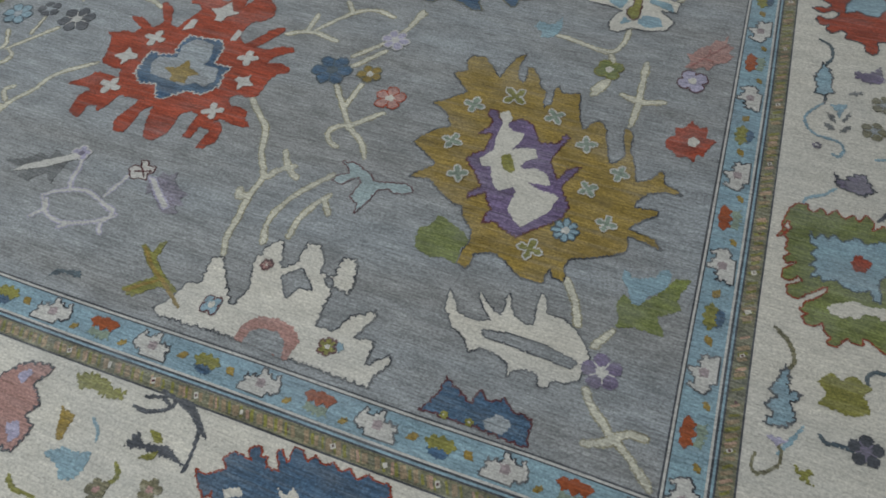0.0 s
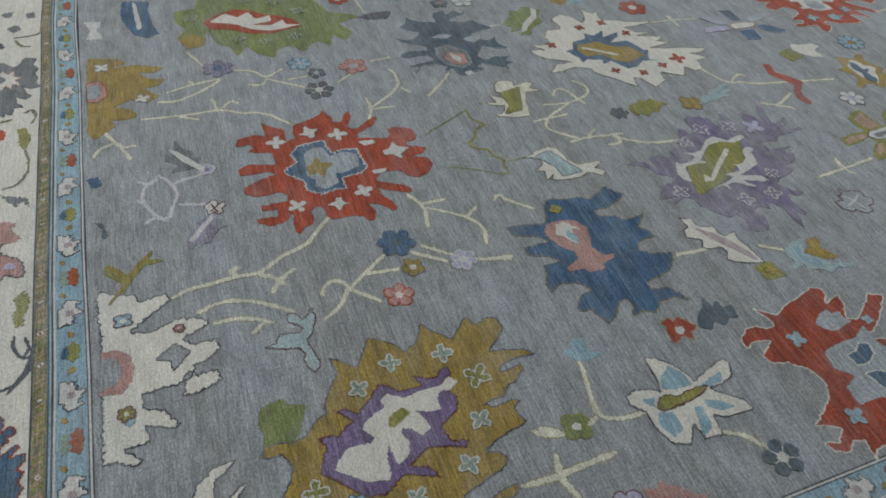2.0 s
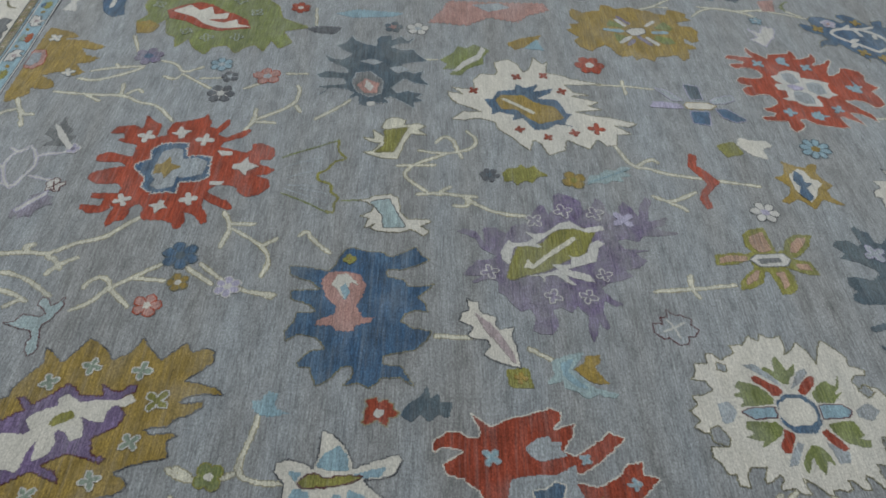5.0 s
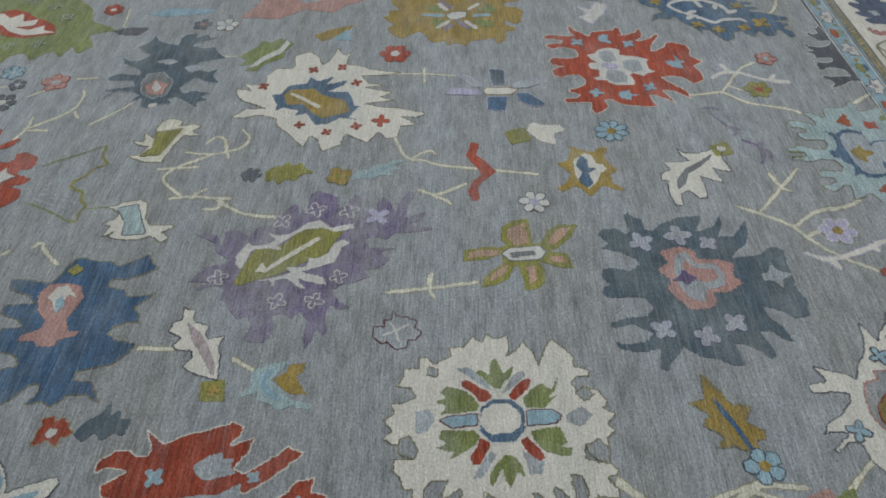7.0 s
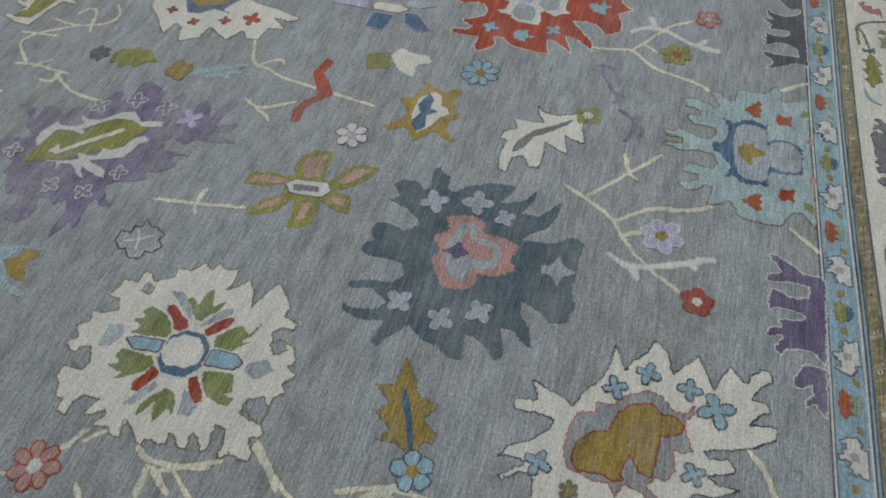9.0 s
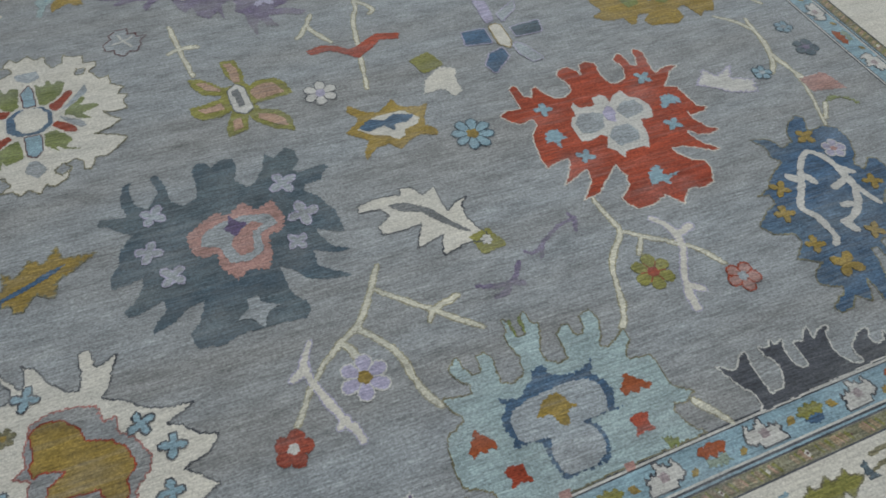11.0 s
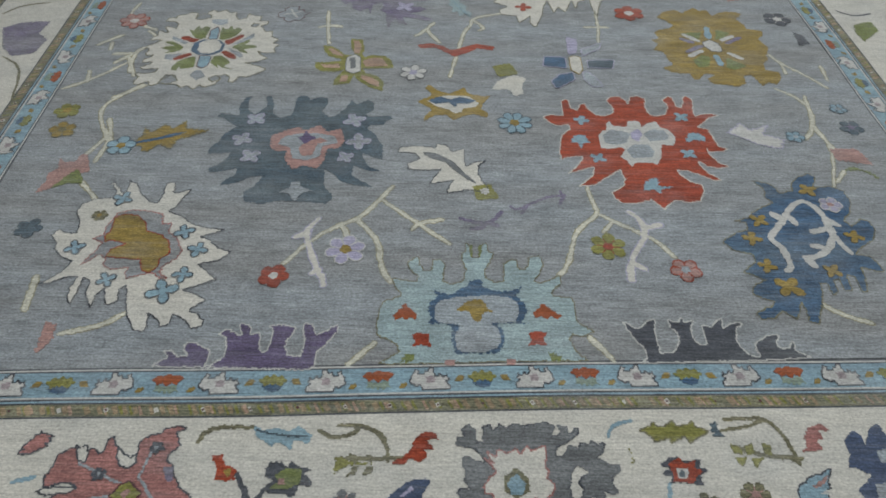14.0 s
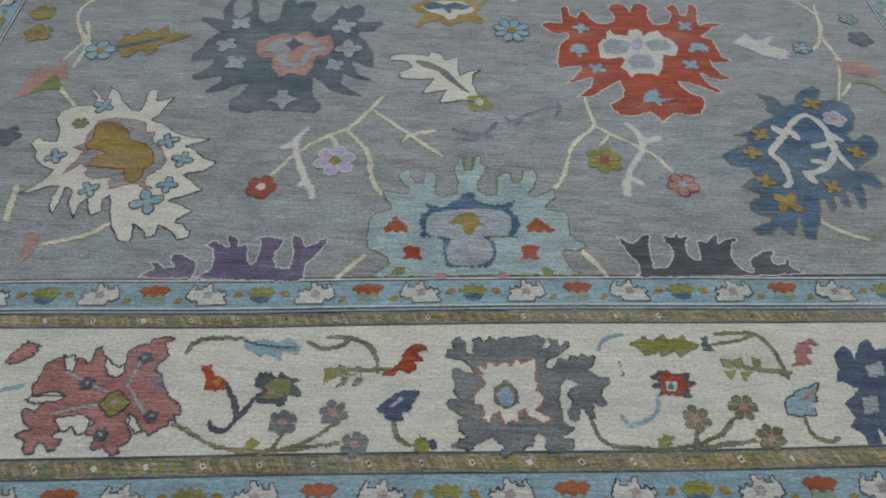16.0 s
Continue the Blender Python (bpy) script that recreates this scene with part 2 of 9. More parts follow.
field()
BANDS = (("edge_line", 0.0, 0.004, LINE), ("white_line", 0.004, 0.009, WHITE), ("edge_line", 0.009, 0.012, LINE), ("guard_band", 0.012, 0.082, SKY), ("white_line", 0.082, 0.087, WHITE),
         ("edge_line", 0.087, 0.092, LINE), ("guard_line", 0.092, 0.097, SKY), ("edge_line", 0.097, 0.101, LINE), ("stripe", 0.101, 0.134, STRIPE), ("edge_line", 0.134, 0.138, LINE), ("main_border", 0.138, 0.441, IVORY),
         ("edge_line", 0.441, 0.446, LINE), ("stripe", 0.446, 0.484, STRIPE), ("edge_line", 0.484, 0.488, LINE), ("guard_band", 0.488, 0.572, SKY), ("edge_line", 0.572, 0.578, LINE), ("selvedge", 0.578, 0.60, BACK))
for side in SIDES:
    for name, d0, d1, material in BANDS:
        strip(name, side, d0, d1, 0.0006 if name.endswith("line") else 0.0, material)

# ---- drawing with pile: every motif is a low raised patch of knotted wool, its shape given in centimetres from its centre ----
def knotted(pts, closed=True, step=0.0042, rough=0.0030):
    """Refine an outline and let it waver from knot to knot."""
    out = []
    n = len(pts)
    for i in range(n if closed else n - 1):
        a, b = Vector(pts[i]), Vector(pts[(i + 1) % n])
        k = max(1, int((b - a).length / step))
        for j in range(k):
            out.append(a.lerp(b, j / k))
    if not closed:
        out.append(Vector(pts[-1]))
    out = [p + Vector((noise.noise(Vector((p.x * 130, p.y * 130, 0.3))), noise.noise(Vector((p.x * 130, p.y * 130, 7.7))))) * rough for p in out]
    if not closed:
        return out
    stepped = []
    for p in out:
        q = Vector((round(p.x / 0.0040) * 0.0040, round(p.y / 0.0036) * 0.0036)).lerp(p, 0.25)
        if not stepped or (q - stepped[-1]).length > 0.0012:
            stepped.append(q)
    return stepped


def softened(pts, closed=True):
    """One round of corner cutting, so that the outline curves like drawn ornament."""
    n = len(pts)
    out = []
    for i in range(n if closed else n - 1):
        a, b = Vector(pts[i]), Vector(pts[(i + 1) % n])
        out += [a.lerp(b, 0.08), a.lerp(b, 0.92)]
    if not closed:
        out = [Vector(pts[0])] + out[1:-1] + [Vector(pts[-1])]
    return out


def toothed(pts, depth, pitch):
    """Cut a row of hooked teeth into an outline, as weavers step a palmette's leaves."""
    if depth <= 0:
        return pts
    n = len(pts)
    area = sum(pts[i].x * pts[(i + 1) % n].y - pts[(i + 1) % n].x * pts[i].y for i in range(n))
    turn = 1 if area > 0 else -1
    rng = random.Random(int(abs(pts[0].x) * 1e4) + n)
    out = []
    for i in range(n):
        a, b = pts[i], pts[(i + 1) % n]
        d = b - a
        k = round(d.length / pitch)
        out.append(a)
        if k < 2:
            continue
        inward = Vector((-d.y, d.x)).normalized() * turn
        hook = rng.choice((-0.18, 0.18))
        for j in range(k):
            f = depth * rng.uniform(0.5, 1.35)
            out.append(a.lerp(b, (j + 0.36 + hook) / k) + inward * f * 0.5)
            out.append(a.lerp(b, (j + 0.50 + hook) / k) + inward * f)
            out.append(a.lerp(b, (j + 0.62 + hook) / k) + inward * f * 0.4)
            if j < k - 1:
                out.append(a.lerp(b, (j + 1) / k + rng.uniform(-0.1, 0.1) / k) - inward * depth * rng.uniform(0.0, 0.35))
    return out


TEETH = {"palmette": (0.012, 0.028), "half_palmette": (0.005, 0.022), "leaf": (0.0065, 0.017), "blossom": (0.006, 0.018), "heart": (0.0035, 0.016), "sprig": (0.005, 0.015), "bud": (0.003, 0.018), "corner": (0.006, 0.02)}


def pairs(flat, at=(0, 0)):
    """Centimetre pairs to metre points."""
    return [Vector((at[0] + flat[i] / 100, at[1] + flat[i + 1] / 100)) for i in range(0, len(flat), 2)]


def sheet(bm, rows, z, cut):
    """Runs of knots, row by row, joined to one sheet, with cut ends where wanted."""
    made = {}

    def corner(k, r):
        if (k, r) not in made:
            made[k, r] = bm.verts.new((k * KNOT, r * ROW, z))
        return made[k, r]

    for r, runs in rows.items():
        below = {k for run in rows.get(r - 1, ()) for k in run}
        above = {k for run in rows.get(r + 1, ()) for k in run}
        for k0, k1 in runs:
            south = [k0] + sorted(k for k in below if k0 < k < k1) + [k1]
            north = [k0] + sorted(k for k in above if k0 < k < k1) + [k1]
            bm.faces.new([corner(k, r) for k in south] + [corner(k, r + 1) for k in reversed(north)])
            for k in (k0, k1) if cut else ():
                a, c = corner(k, r), corner(k, r + 1)
                bm.faces.new((a, c, bm.verts.new((c.co.x, c.co.y, -0.001)), bm.verts.new((a.co.x, a.co.y, -0.001))))


def fill(bm, outline, z):
    """A patch of pile: rows of knots along the weft, joined to one sheet and stepped where the outline crosses a row, with cut ends."""
    n = len(outline)
    low, high = min(p.y for p in outline), max(p.y for p in outline)
    rows = {}
    for r in range(math.floor(low / ROW), math.ceil(high / ROW)):
        y = (r + 0.5) * ROW
        hits = []
        for i in range(n):
            a, b = outline[i], outline[(i + 1) % n]
            if (a.y <= y) != (b.y <= y):
                hits.append((a.x + (y - a.y) / (b.y - a.y) * (b.x - a.x), 1 if b.y > a.y else -1))
        hits.sort()
        wind, runs = 0, []
        for (x0, s), (x1, _) in zip(hits, hits[1:]):
            wind += s
            k0, k1 = round(x0 / KNOT), round(x1 / KNOT)
            if wind and k1 > k0:
                if runs and runs[-1][1] >= k0:
                    runs[-1][1] = max(k1, runs[-1][1])
                else:
                    runs.append([k0, k1])
        rows[r] = runs
    sheet(bm, rows, z, True)


def knots(bm, cells, z):
    """Single knots, given by column and row, joined to runs along the weft."""
    columns = {}
    for k, r in cells:
        columns.setdefault(r, []).append(k)
    rows = {}
    for r, ks in sorted(columns.items()):
        runs = rows[r] = []
        for k in sorted(ks):
            if runs and runs[-1][1] == k:
                runs[-1][1] = k + 1
            else:
                runs.append([k, k + 1])
    sheet(bm, rows, z, False)


def sampled(line, closed, step=0.0012):
    n = len(line)
    for i in range(n if closed else n - 1):
        a, b = line[i], line[(i + 1) % n]
        k = max(1, int((b - a).length / step))
        for j in range(k):
            yield a.lerp(b, j / k), (i + j / k) / max(1, n - 1)


def rimmed(bm, line, z):
    """One knot of another colour all along a closed outline."""
    knots(bm, {(math.floor(p.x / KNOT), math.floor(p.y / ROW)) for p, _ in sampled(line, True)}, z)


def swath(bm, line, width, z, taper=0.0):
    """A stem of knots along a line, that swells and thins as it goes."""
    cells = set()
    for p, f in sampled(line, False, 0.002):
        w = width / 2 * (1 + 0.45 * noise.noise(Vector((p.x * 26, p.y * 26, 4.1)))) * (1 - taper * abs(2 * f - 1) ** 3)
        w = max(w, 0.0022)
        for r in range(math.floor((p.y - w) / ROW), math.floor((p.y + w) / ROW) + 1):
            dy = (r + 0.5) * ROW - p.y
            if abs(dy) <= w:
                dx = math.sqrt(w * w - dy * dy)
                cells.update((k, r) for k in range(round((p.x - dx) / KNOT), max(round((p.x + dx) / KNOT), round((p.x - dx) / KNOT) + 1)))
    if cells:
        knots(bm, cells, z)


def band(bm, line, width, z, closed=False, taper=0.0):
    """A row of knots of that width along a line."""
    n = len(line)
    left, right = [], []
    for i, p in enumerate(line):
        a = line[(i - 1) % n] if closed or i else line[0]
        b = line[(i + 1) % n] if closed or i < n - 1 else line[-1]
        d = (b - a)
        d = d.normalized() if d.length > 1e-6 else Vector((1, 0))
        s = Vector((-d.y, d.x))
        w = width / 2 * (1 + 0.3 * noise.noise(Vector((p.x * 45, p.y * 45, 4.1))))
        if not closed and taper:
            w *= 1 - taper * abs(2 * i / max(1, n - 1) - 1) ** 3
        left.append(bm.verts.new((*(p + s * w), z)))
        right.append(bm.verts.new((*(p - s * w), z)))
    for i in range(n if closed else n - 1):
        j = (i + 1) % n
        bm.faces.new((left[i], right[i], right[j], left[j]))


SERIAL = [0]


def put(name, bm, material, parent, label="", at=(0, 0)):
    """Link a mesh drawn in place under its parent, with its origin at its centre."""
    bmesh.ops.translate(bm, verts=bm.verts, vec=(-at[0], -at[1], 0))
    return link(name, bm, material, parent, label, (at[0], at[1], 0))


def motif(name, material, at, flat, edge=None, label="", teeth=True):
    SERIAL[0] += 1
    z = 0.0011 + 0.0000043 * (SERIAL[0] * 37 % 113)
    line = knotted(softened(toothed(pairs(flat, at), *(TEETH.get(name, (0.0, 0.02)) if teeth else (0.0, 0.02)))))
    bm = bmesh.new()
    fill(bm, line, z)
    ob = put(name, bm, material, rug, label, at)
    if edge is not None:
        bm = bmesh.new()
        rimmed(bm, line, z + 0.0003)
        put("outline", bm, edge, ob, "", at)
    return ob


def detail(parent, name, material, level, flat, edge=None):
    at = parent.location
    line = knotted(softened(toothed(pairs(flat, at), *TEETH.get(name, (0.0, 0.02)))), step=0.0042, rough=0.0018)
    SERIAL[0] += 1
    z = 0.0011 + 0.0008 * level + 0.0000041 * (SERIAL[0] * 37 % 113)
    bm = bmesh.new()
    fill(bm, line, z)
    put(name, bm, material, parent, "", (at.x, at.y))
    if edge is not None:
        bm = bmesh.new()
        rimmed(bm, line, z + 0.0003)
        put(name + "_outline", bm, edge, parent, "", (at.x, at.y))


def stroke(line, width, z, taper):
    bm = bmesh.new()
    for k in range(3):
        line = [line[0]] + [q for a, b in zip(line, line[1:]) for q in (a.lerp(b, 0.25), a.lerp(b, 0.75))] + [line[-1]]
    swath(bm, knotted(line, False, 0.01, 0.003), width, z, taper)
    return bm


def vine(material, width, at, *flats):
    """A stem with its side shoots, and the darker row of knots round each."""
    stem = None
    for k, flat in enumerate(flats):
        line = pairs(flat, at)
        width = min(width, 1.6)
        SERIAL[0] += 1
        z = 0.0006 + 0.0000033 * (SERIAL[0] * 37 % 113)
        ob = put("vine" if stem is None else "shoot", stroke(line, width / 100, z, 0.3), material, stem or rug, "", at)
        stem = stem or ob
        if width < 2 and material in (CREAM, IVORY, WHITE):
            put("outline", stroke(line, width / 100 + 0.0065, z - 0.00042, 0.25), STRAW if material is CREAM else LILAC, stem, "", at)


def branch(parent, material, width, *flats):
    at = parent.location
    for k, flat in enumerate(flats):
        put("branch", stroke(pairs(flat, at), width / 100, 0.0027 + 0.00007 * k, 0.3), material, parent, "", (at.x, at.y))


def petals(at, r, n, turn=0.0, deep=0.42, point=0.55):
    out = []
    for i in range(n * 10):
        a = 2 * math.pi * i / (n * 10)
        k = abs(math.cos(n * a / 2)) ** point
        q = r * ((1 - deep) + deep * k) * (1 + 0.10 * noise.noise(Vector((at[0] * 9 + math.cos(a), at[1] * 9 + math.sin(a), n))))
        out.append(Vector((at[0] + q * math.cos(a + turn), at[1] + q * math.sin(a + turn))))
    return out


def blossom(parent, name, fillc, second, at, r, n, z, deep=0.42):
    line = knotted(petals(at, r, n, at[0] * 7, deep), step=0.0042, rough=0.0016)
    bm = bmesh.new()
    fill(bm, line, z)
    ob = put(name, bm, fillc, parent, "", at)
    holder = ob if parent is rug else parent
    rim = second if second in (MAROON, OUT) else {LILAC: WHITE, SKY: NAVY, WHITE: OUT, RED: RUST, PINK: RED, GOLD: KHAKI, MOSS: OLIVE, BLUE: NAVY}.get(fillc)
    if rim is not None and r > 0.012 and fillc is not second:
        bm = bmesh.new()
        rimmed(bm, line, z + 0.0003)
        put("outline", bm, rim, holder, "", at)
    if n > 4 and r > 0.03:
        for k in range(n):
            bm = bmesh.new()
            a = at[0] * 7 + 2 * math.pi * (k + 0.5) / n
            d = Vector((math.cos(a), math.sin(a)))
            band(bm, knotted([Vector(at) + d * r * 0.25, Vector(at) + d * r * 0.62], False, 0.006, 0.001), 0.003, z + 0.00025, False)
            put("petal_line", bm, rim or second, holder, "", at)
    if fillc is not second:
        bm = bmesh.new()
        fill(bm, knotted(petals(at, r * 0.3, 5, 0.3, 0.2), step=0.005, rough=0.001), z + 0.0005)
        put("eye", bm, IVORY if second in (MAROON, OUT) else second, holder, "", at)
    return ob


def flower(fillc, second, at, r, n):
    SERIAL[0] += 1
    return blossom(rug, "flower", fillc, second, at, r / 100, n, 0.0019737 + 0.0000029 * (SERIAL[0] * 37 % 113))


def floret(parent, fillc, second, at, r, n):
    c = parent.location
    blossom(parent, "floret", fillc, second, (c.x + at[0] / 100, c.y + at[1] / 100), r / 100, n, 0.0036)


def cross(parent, fillc, second, at, r):
    """A small four-petalled blossom inside a larger motif."""
    c = parent.location
    p = (c.x + at[0] / 100, c.y + at[1] / 100)
    line = knotted(petals(p, r / 100, 4, p[0] * 11, 0.68, 1.15), step=0.0042, rough=0.0014)
    bm = bmesh.new()
    fill(bm, line, 0.0034)
    put("blossom", bm, fillc, parent, "", p)
    if fillc is not second:
        bm = bmesh.new()
        rimmed(bm, line, 0.0037)
        put("blossom_outline", bm, second, parent, "", p)


def tulip(parent, fillc, at, r):
    """A three-pointed bud that opens away from the heart of its motif."""
    c = parent.location
    p = Vector((c.x + at[0] / 100, c.y + at[1] / 100))
    a = math.atan2(at[1], at[0])
    shape = ((-0.8, -0.25), (-0.35, -0.3), (0.1, -0.95), (0.25, -0.4), (1.0, 0.0), (0.25, 0.4), (0.1, 0.95), (-0.35, 0.3), (-0.8, 0.25))
    turn = Matrix.Rotation(a, 2)
    bm = bmesh.new()
    fill(bm, knotted([p + turn @ Vector(q) * (r / 100) for q in shape], step=0.0042, rough=0.0014), 0.0034)
    put("bud", bm, fillc, parent, "", (p.x, p.y))


# ---- border ornament: pieces that repeat along each side share their meshes ----
def piece(shape, z, rim=False):
    bm = bmesh.new()
    line = knotted(softened(pairs(shape)), step=0.0042, rough=0.0018)
    if rim:
        rimmed(bm, line, z)
    else:
        fill(bm, line, z)
    return bm


def stamp(name, bm, material):
    data = bpy.data.meshes.new(name)
    bm.to_mesh(data)
    bm.free()
    data.materials.append(material)
    return data


TULIP = (-4.8, 0.6, -4.3, -1.0, -3.4, -3.0, -2.7, -2.6, -2.9, -1.6, -1.7, -1.4, -1.2, -2.6, -0.4, -2.2, 0.0, -3.5, 1.0, -3.1, 0.9, -1.8, 1.5, -0.7, 2.3, -1.4, 3.0, -0.4, 3.9, -1.0, 4.2, 0.2, 3.5, 0.6, 4.6, 2.0, 4.5, 3.0, -1.8, 2.9, -2.4, 1.6, -3.6, 1.6)
MIRROR = tuple(v if i % 2 else -v for i, v in enumerate(TULIP))
CORE = (-1.2, -0.6, 0.4, -1.2, 1.4, 0.2, 0.6, 1.3, -0.8, 1.0)
CROWN = (-3.9, -1.4, -2.4, -2.5, -1.2, -2.1, 0.0, -2.9, 1.2, -2.1, 2.5, -2.5, 4.0, -1.3, 2.8, -0.6, 2.2, 0.3, 1.0, -0.3, 0.1, 0.9, -1.0, -0.3, -2.3, 0.4, -2.9, -0.6)
SAGE_LEAF = (-3.3, 2.2, -2.5, 1.6, -2.6, 0.2, -1.2, 0.6, 0.0, 1.0, 1.3, 0.5, 2.6, 0.3, 2.4, 1.5, 3.3, 2.4, 1.8, 2.2, 1.2, 2.9, 0.5, 2.1, 0.0, 3.1, -0.6, 2.1, -1.3, 2.8, -1.8, 2.0)
LOZENGE = (-1.2, 0.7, -0.6, -0.9, 0.9, -1.1, 1.3, -0.4, 0.5, 0.9)
POD = (-3.6, -0.6, -2.6, -1.2, -2.0, -2.2, -0.8, -1.8, 0.0, -2.6, 0.9, -1.8, 2.1, -2.2, 2.6, -1.1, 3.6, -0.4, 2.4, 0.3, 1.9, 1.1, 0.6, 0.5, 0.0, 1.0, -0.7, 0.4, -1.9, 1.0, -2.3, 0.2)
BASE = (-2.6, 0.8, 0.0, 0.4, 2.5, 0.9, 1.6, 2.2, 0.0, 2.7, -1.7, 2.1)
SAGE = wool("sage_wool", (0.20, 0.25, 0.20), None, 0.2, 0.5)
DUST = wool("dusty_mauve_wool", (0.30, 0.25, 0.26), None, 0.2, 0.5)
ORANGE = wool("burnt_orange_wool", (0.235, 0.06, 0.024), (0.28, 0.09, 0.035), 0.2, 0.6)
UNIT = []
for offset, name, shape, material, z, rim in (
        (0.0, "crown", CROWN, ORANGE, 0.0016, None), (0.0, "leaf", SAGE_LEAF, SAGE, 0.0012, None),
        (0.25, "tulip", TULIP, WHITE, 0.0014, OUT), (-0.25, "tulip", MIRROR, WHITE, 0.0014, OUT),
        (0.25, "core", CORE, DUST, 0.0020, None), (-0.25, "core", CORE, DUST, 0.0020, None),
        (0.5, "pod", POD, OLIVE, 0.0016, None), (0.5, "base", BASE, BLUE, 0.0012, None),
        (0.39, "lozenge", LOZENGE, GOLD, 0.0013, None), (0.61, "lozenge", tuple(v if i % 2 else -v for i, v in enumerate(LOZENGE)), GOLD, 0.0013, None),
        (0.12, "lozenge", tuple(v * 0.8 for v in LOZENGE), GOLD, 0.0013, None), (-0.12, "lozenge", tuple(v * 0.8 for v in LOZENGE), GOLD, 0.0013, None)):
    UNIT.append((offset, name, stamp(name, piece(shape, z), material), stamp("outline", piece(shape, z + 0.0003, True), rim) if rim else None, 0.017 if name == "lozenge" and abs(offset) < 0.2 else 0.0))


def ornament(side, first, pitch, mid):
    """Tulips, crowned blossoms and pods along one side's guard band."""
    i = SIDES[side]
    length = (CORNERS[(i + 1) % 4] - CORNERS[i]).length
    k = math.floor((-0.3 - first) / pitch)
    while first + k * pitch < length + 0.3 + 4 * mid:
        for offset, name, data, rim, lift in UNIT:
            s = first + (k + offset) * pitch
            if -0.02 - mid < s < length + 0.02 + mid:
                p, e, out = along(side, s, mid + lift)
                ob = new(name, data)
                wob = 0.06 * noise.noise(Vector((p.x * 5, p.y * 5, 1.0)))
                ob.matrix_world = Matrix.Translation((p.x, p.y, 0)) @ Matrix.Rotation(math.atan2(e.y, e.x) + wob, 4, "Z") @ Matrix.Diagonal((1 + wob, -1, 1, 1))
                ob.parent = rug
                if rim is not None:
                    r = new("outline", rim)
                    r.matrix_world = ob.matrix_world.copy()
                    r.parent = ob
                    r.matrix_parent_inverse = ob.matrix_world.inverted()
        k += 1


def chain(side, d0, d1, seed):
    """The small slanting knots that fill a narrow stripe, as one woven row."""
    rng = random.Random(seed)
    i = SIDES[side]
    length = (CORNERS[(i + 1) % 4] - CORNERS[i]).length
    pitch = 0.027
    for name, material, width, shift, every, z in (("chain_fleck", TAN, 0.010, 0.0, 1, 0.00092), ("chain_fleck", PEACH, 0.006, 0.25, 3, 0.00097), ("chain_fleck", OLIVE, 0.006, 0.5, 1, 0.00084), ("chain_light", IVORY, 0.009, 0.5, 4, 0.0012), ("chain_eye", MAROON, 0.005, 0.5, 4, 0.0015)):
        bm = bmesh.new()
        wander = random.Random(seed)
        s = -d0 + shift * pitch
        while s < length + d0:
            drift, skip = wander.uniform(-0.005, 0.005), rng.random() > 0.8
            if not skip:
                p, e, out = along(side, s + drift, (d0 + d1) / 2)
                h = (d1 - d0) * {"chain_fleck": 0.34, "chain_light": 0.17, "chain_eye": 0.08}[name] * rng.uniform(0.8, 1.15)
                a, b = p - e * h * 0.5 - out * h, p + e * h * 0.5 + out * h
                band(bm, knotted([a, b], False, 0.004, 0.002), width * rng.uniform(0.75, 1.25), z)
            s += pitch * every
        link(name, bm, material, rug)["kind"] = "stuff"


ornament("north", 0.679, 0.497, 0.047)
ornament("east", 0.145, 0.547, 0.047)
ornament("south", 0.593, 0.541, 0.047)
ornament("west", 0.40, 0.56, 0.047)
ornament("north", 0.60, 0.497, 0.53)
ornament("east", 0.30, 0.547, 0.53)
ornament("south", 0.40, 0.541, 0.53)
ornament("west", 0.20, 0.56, 0.53)
for n, side in enumerate(SIDES):
    chain(side, 0.101, 0.134, 10 + n)
    chain(side, 0.446, 0.484, 20 + n)

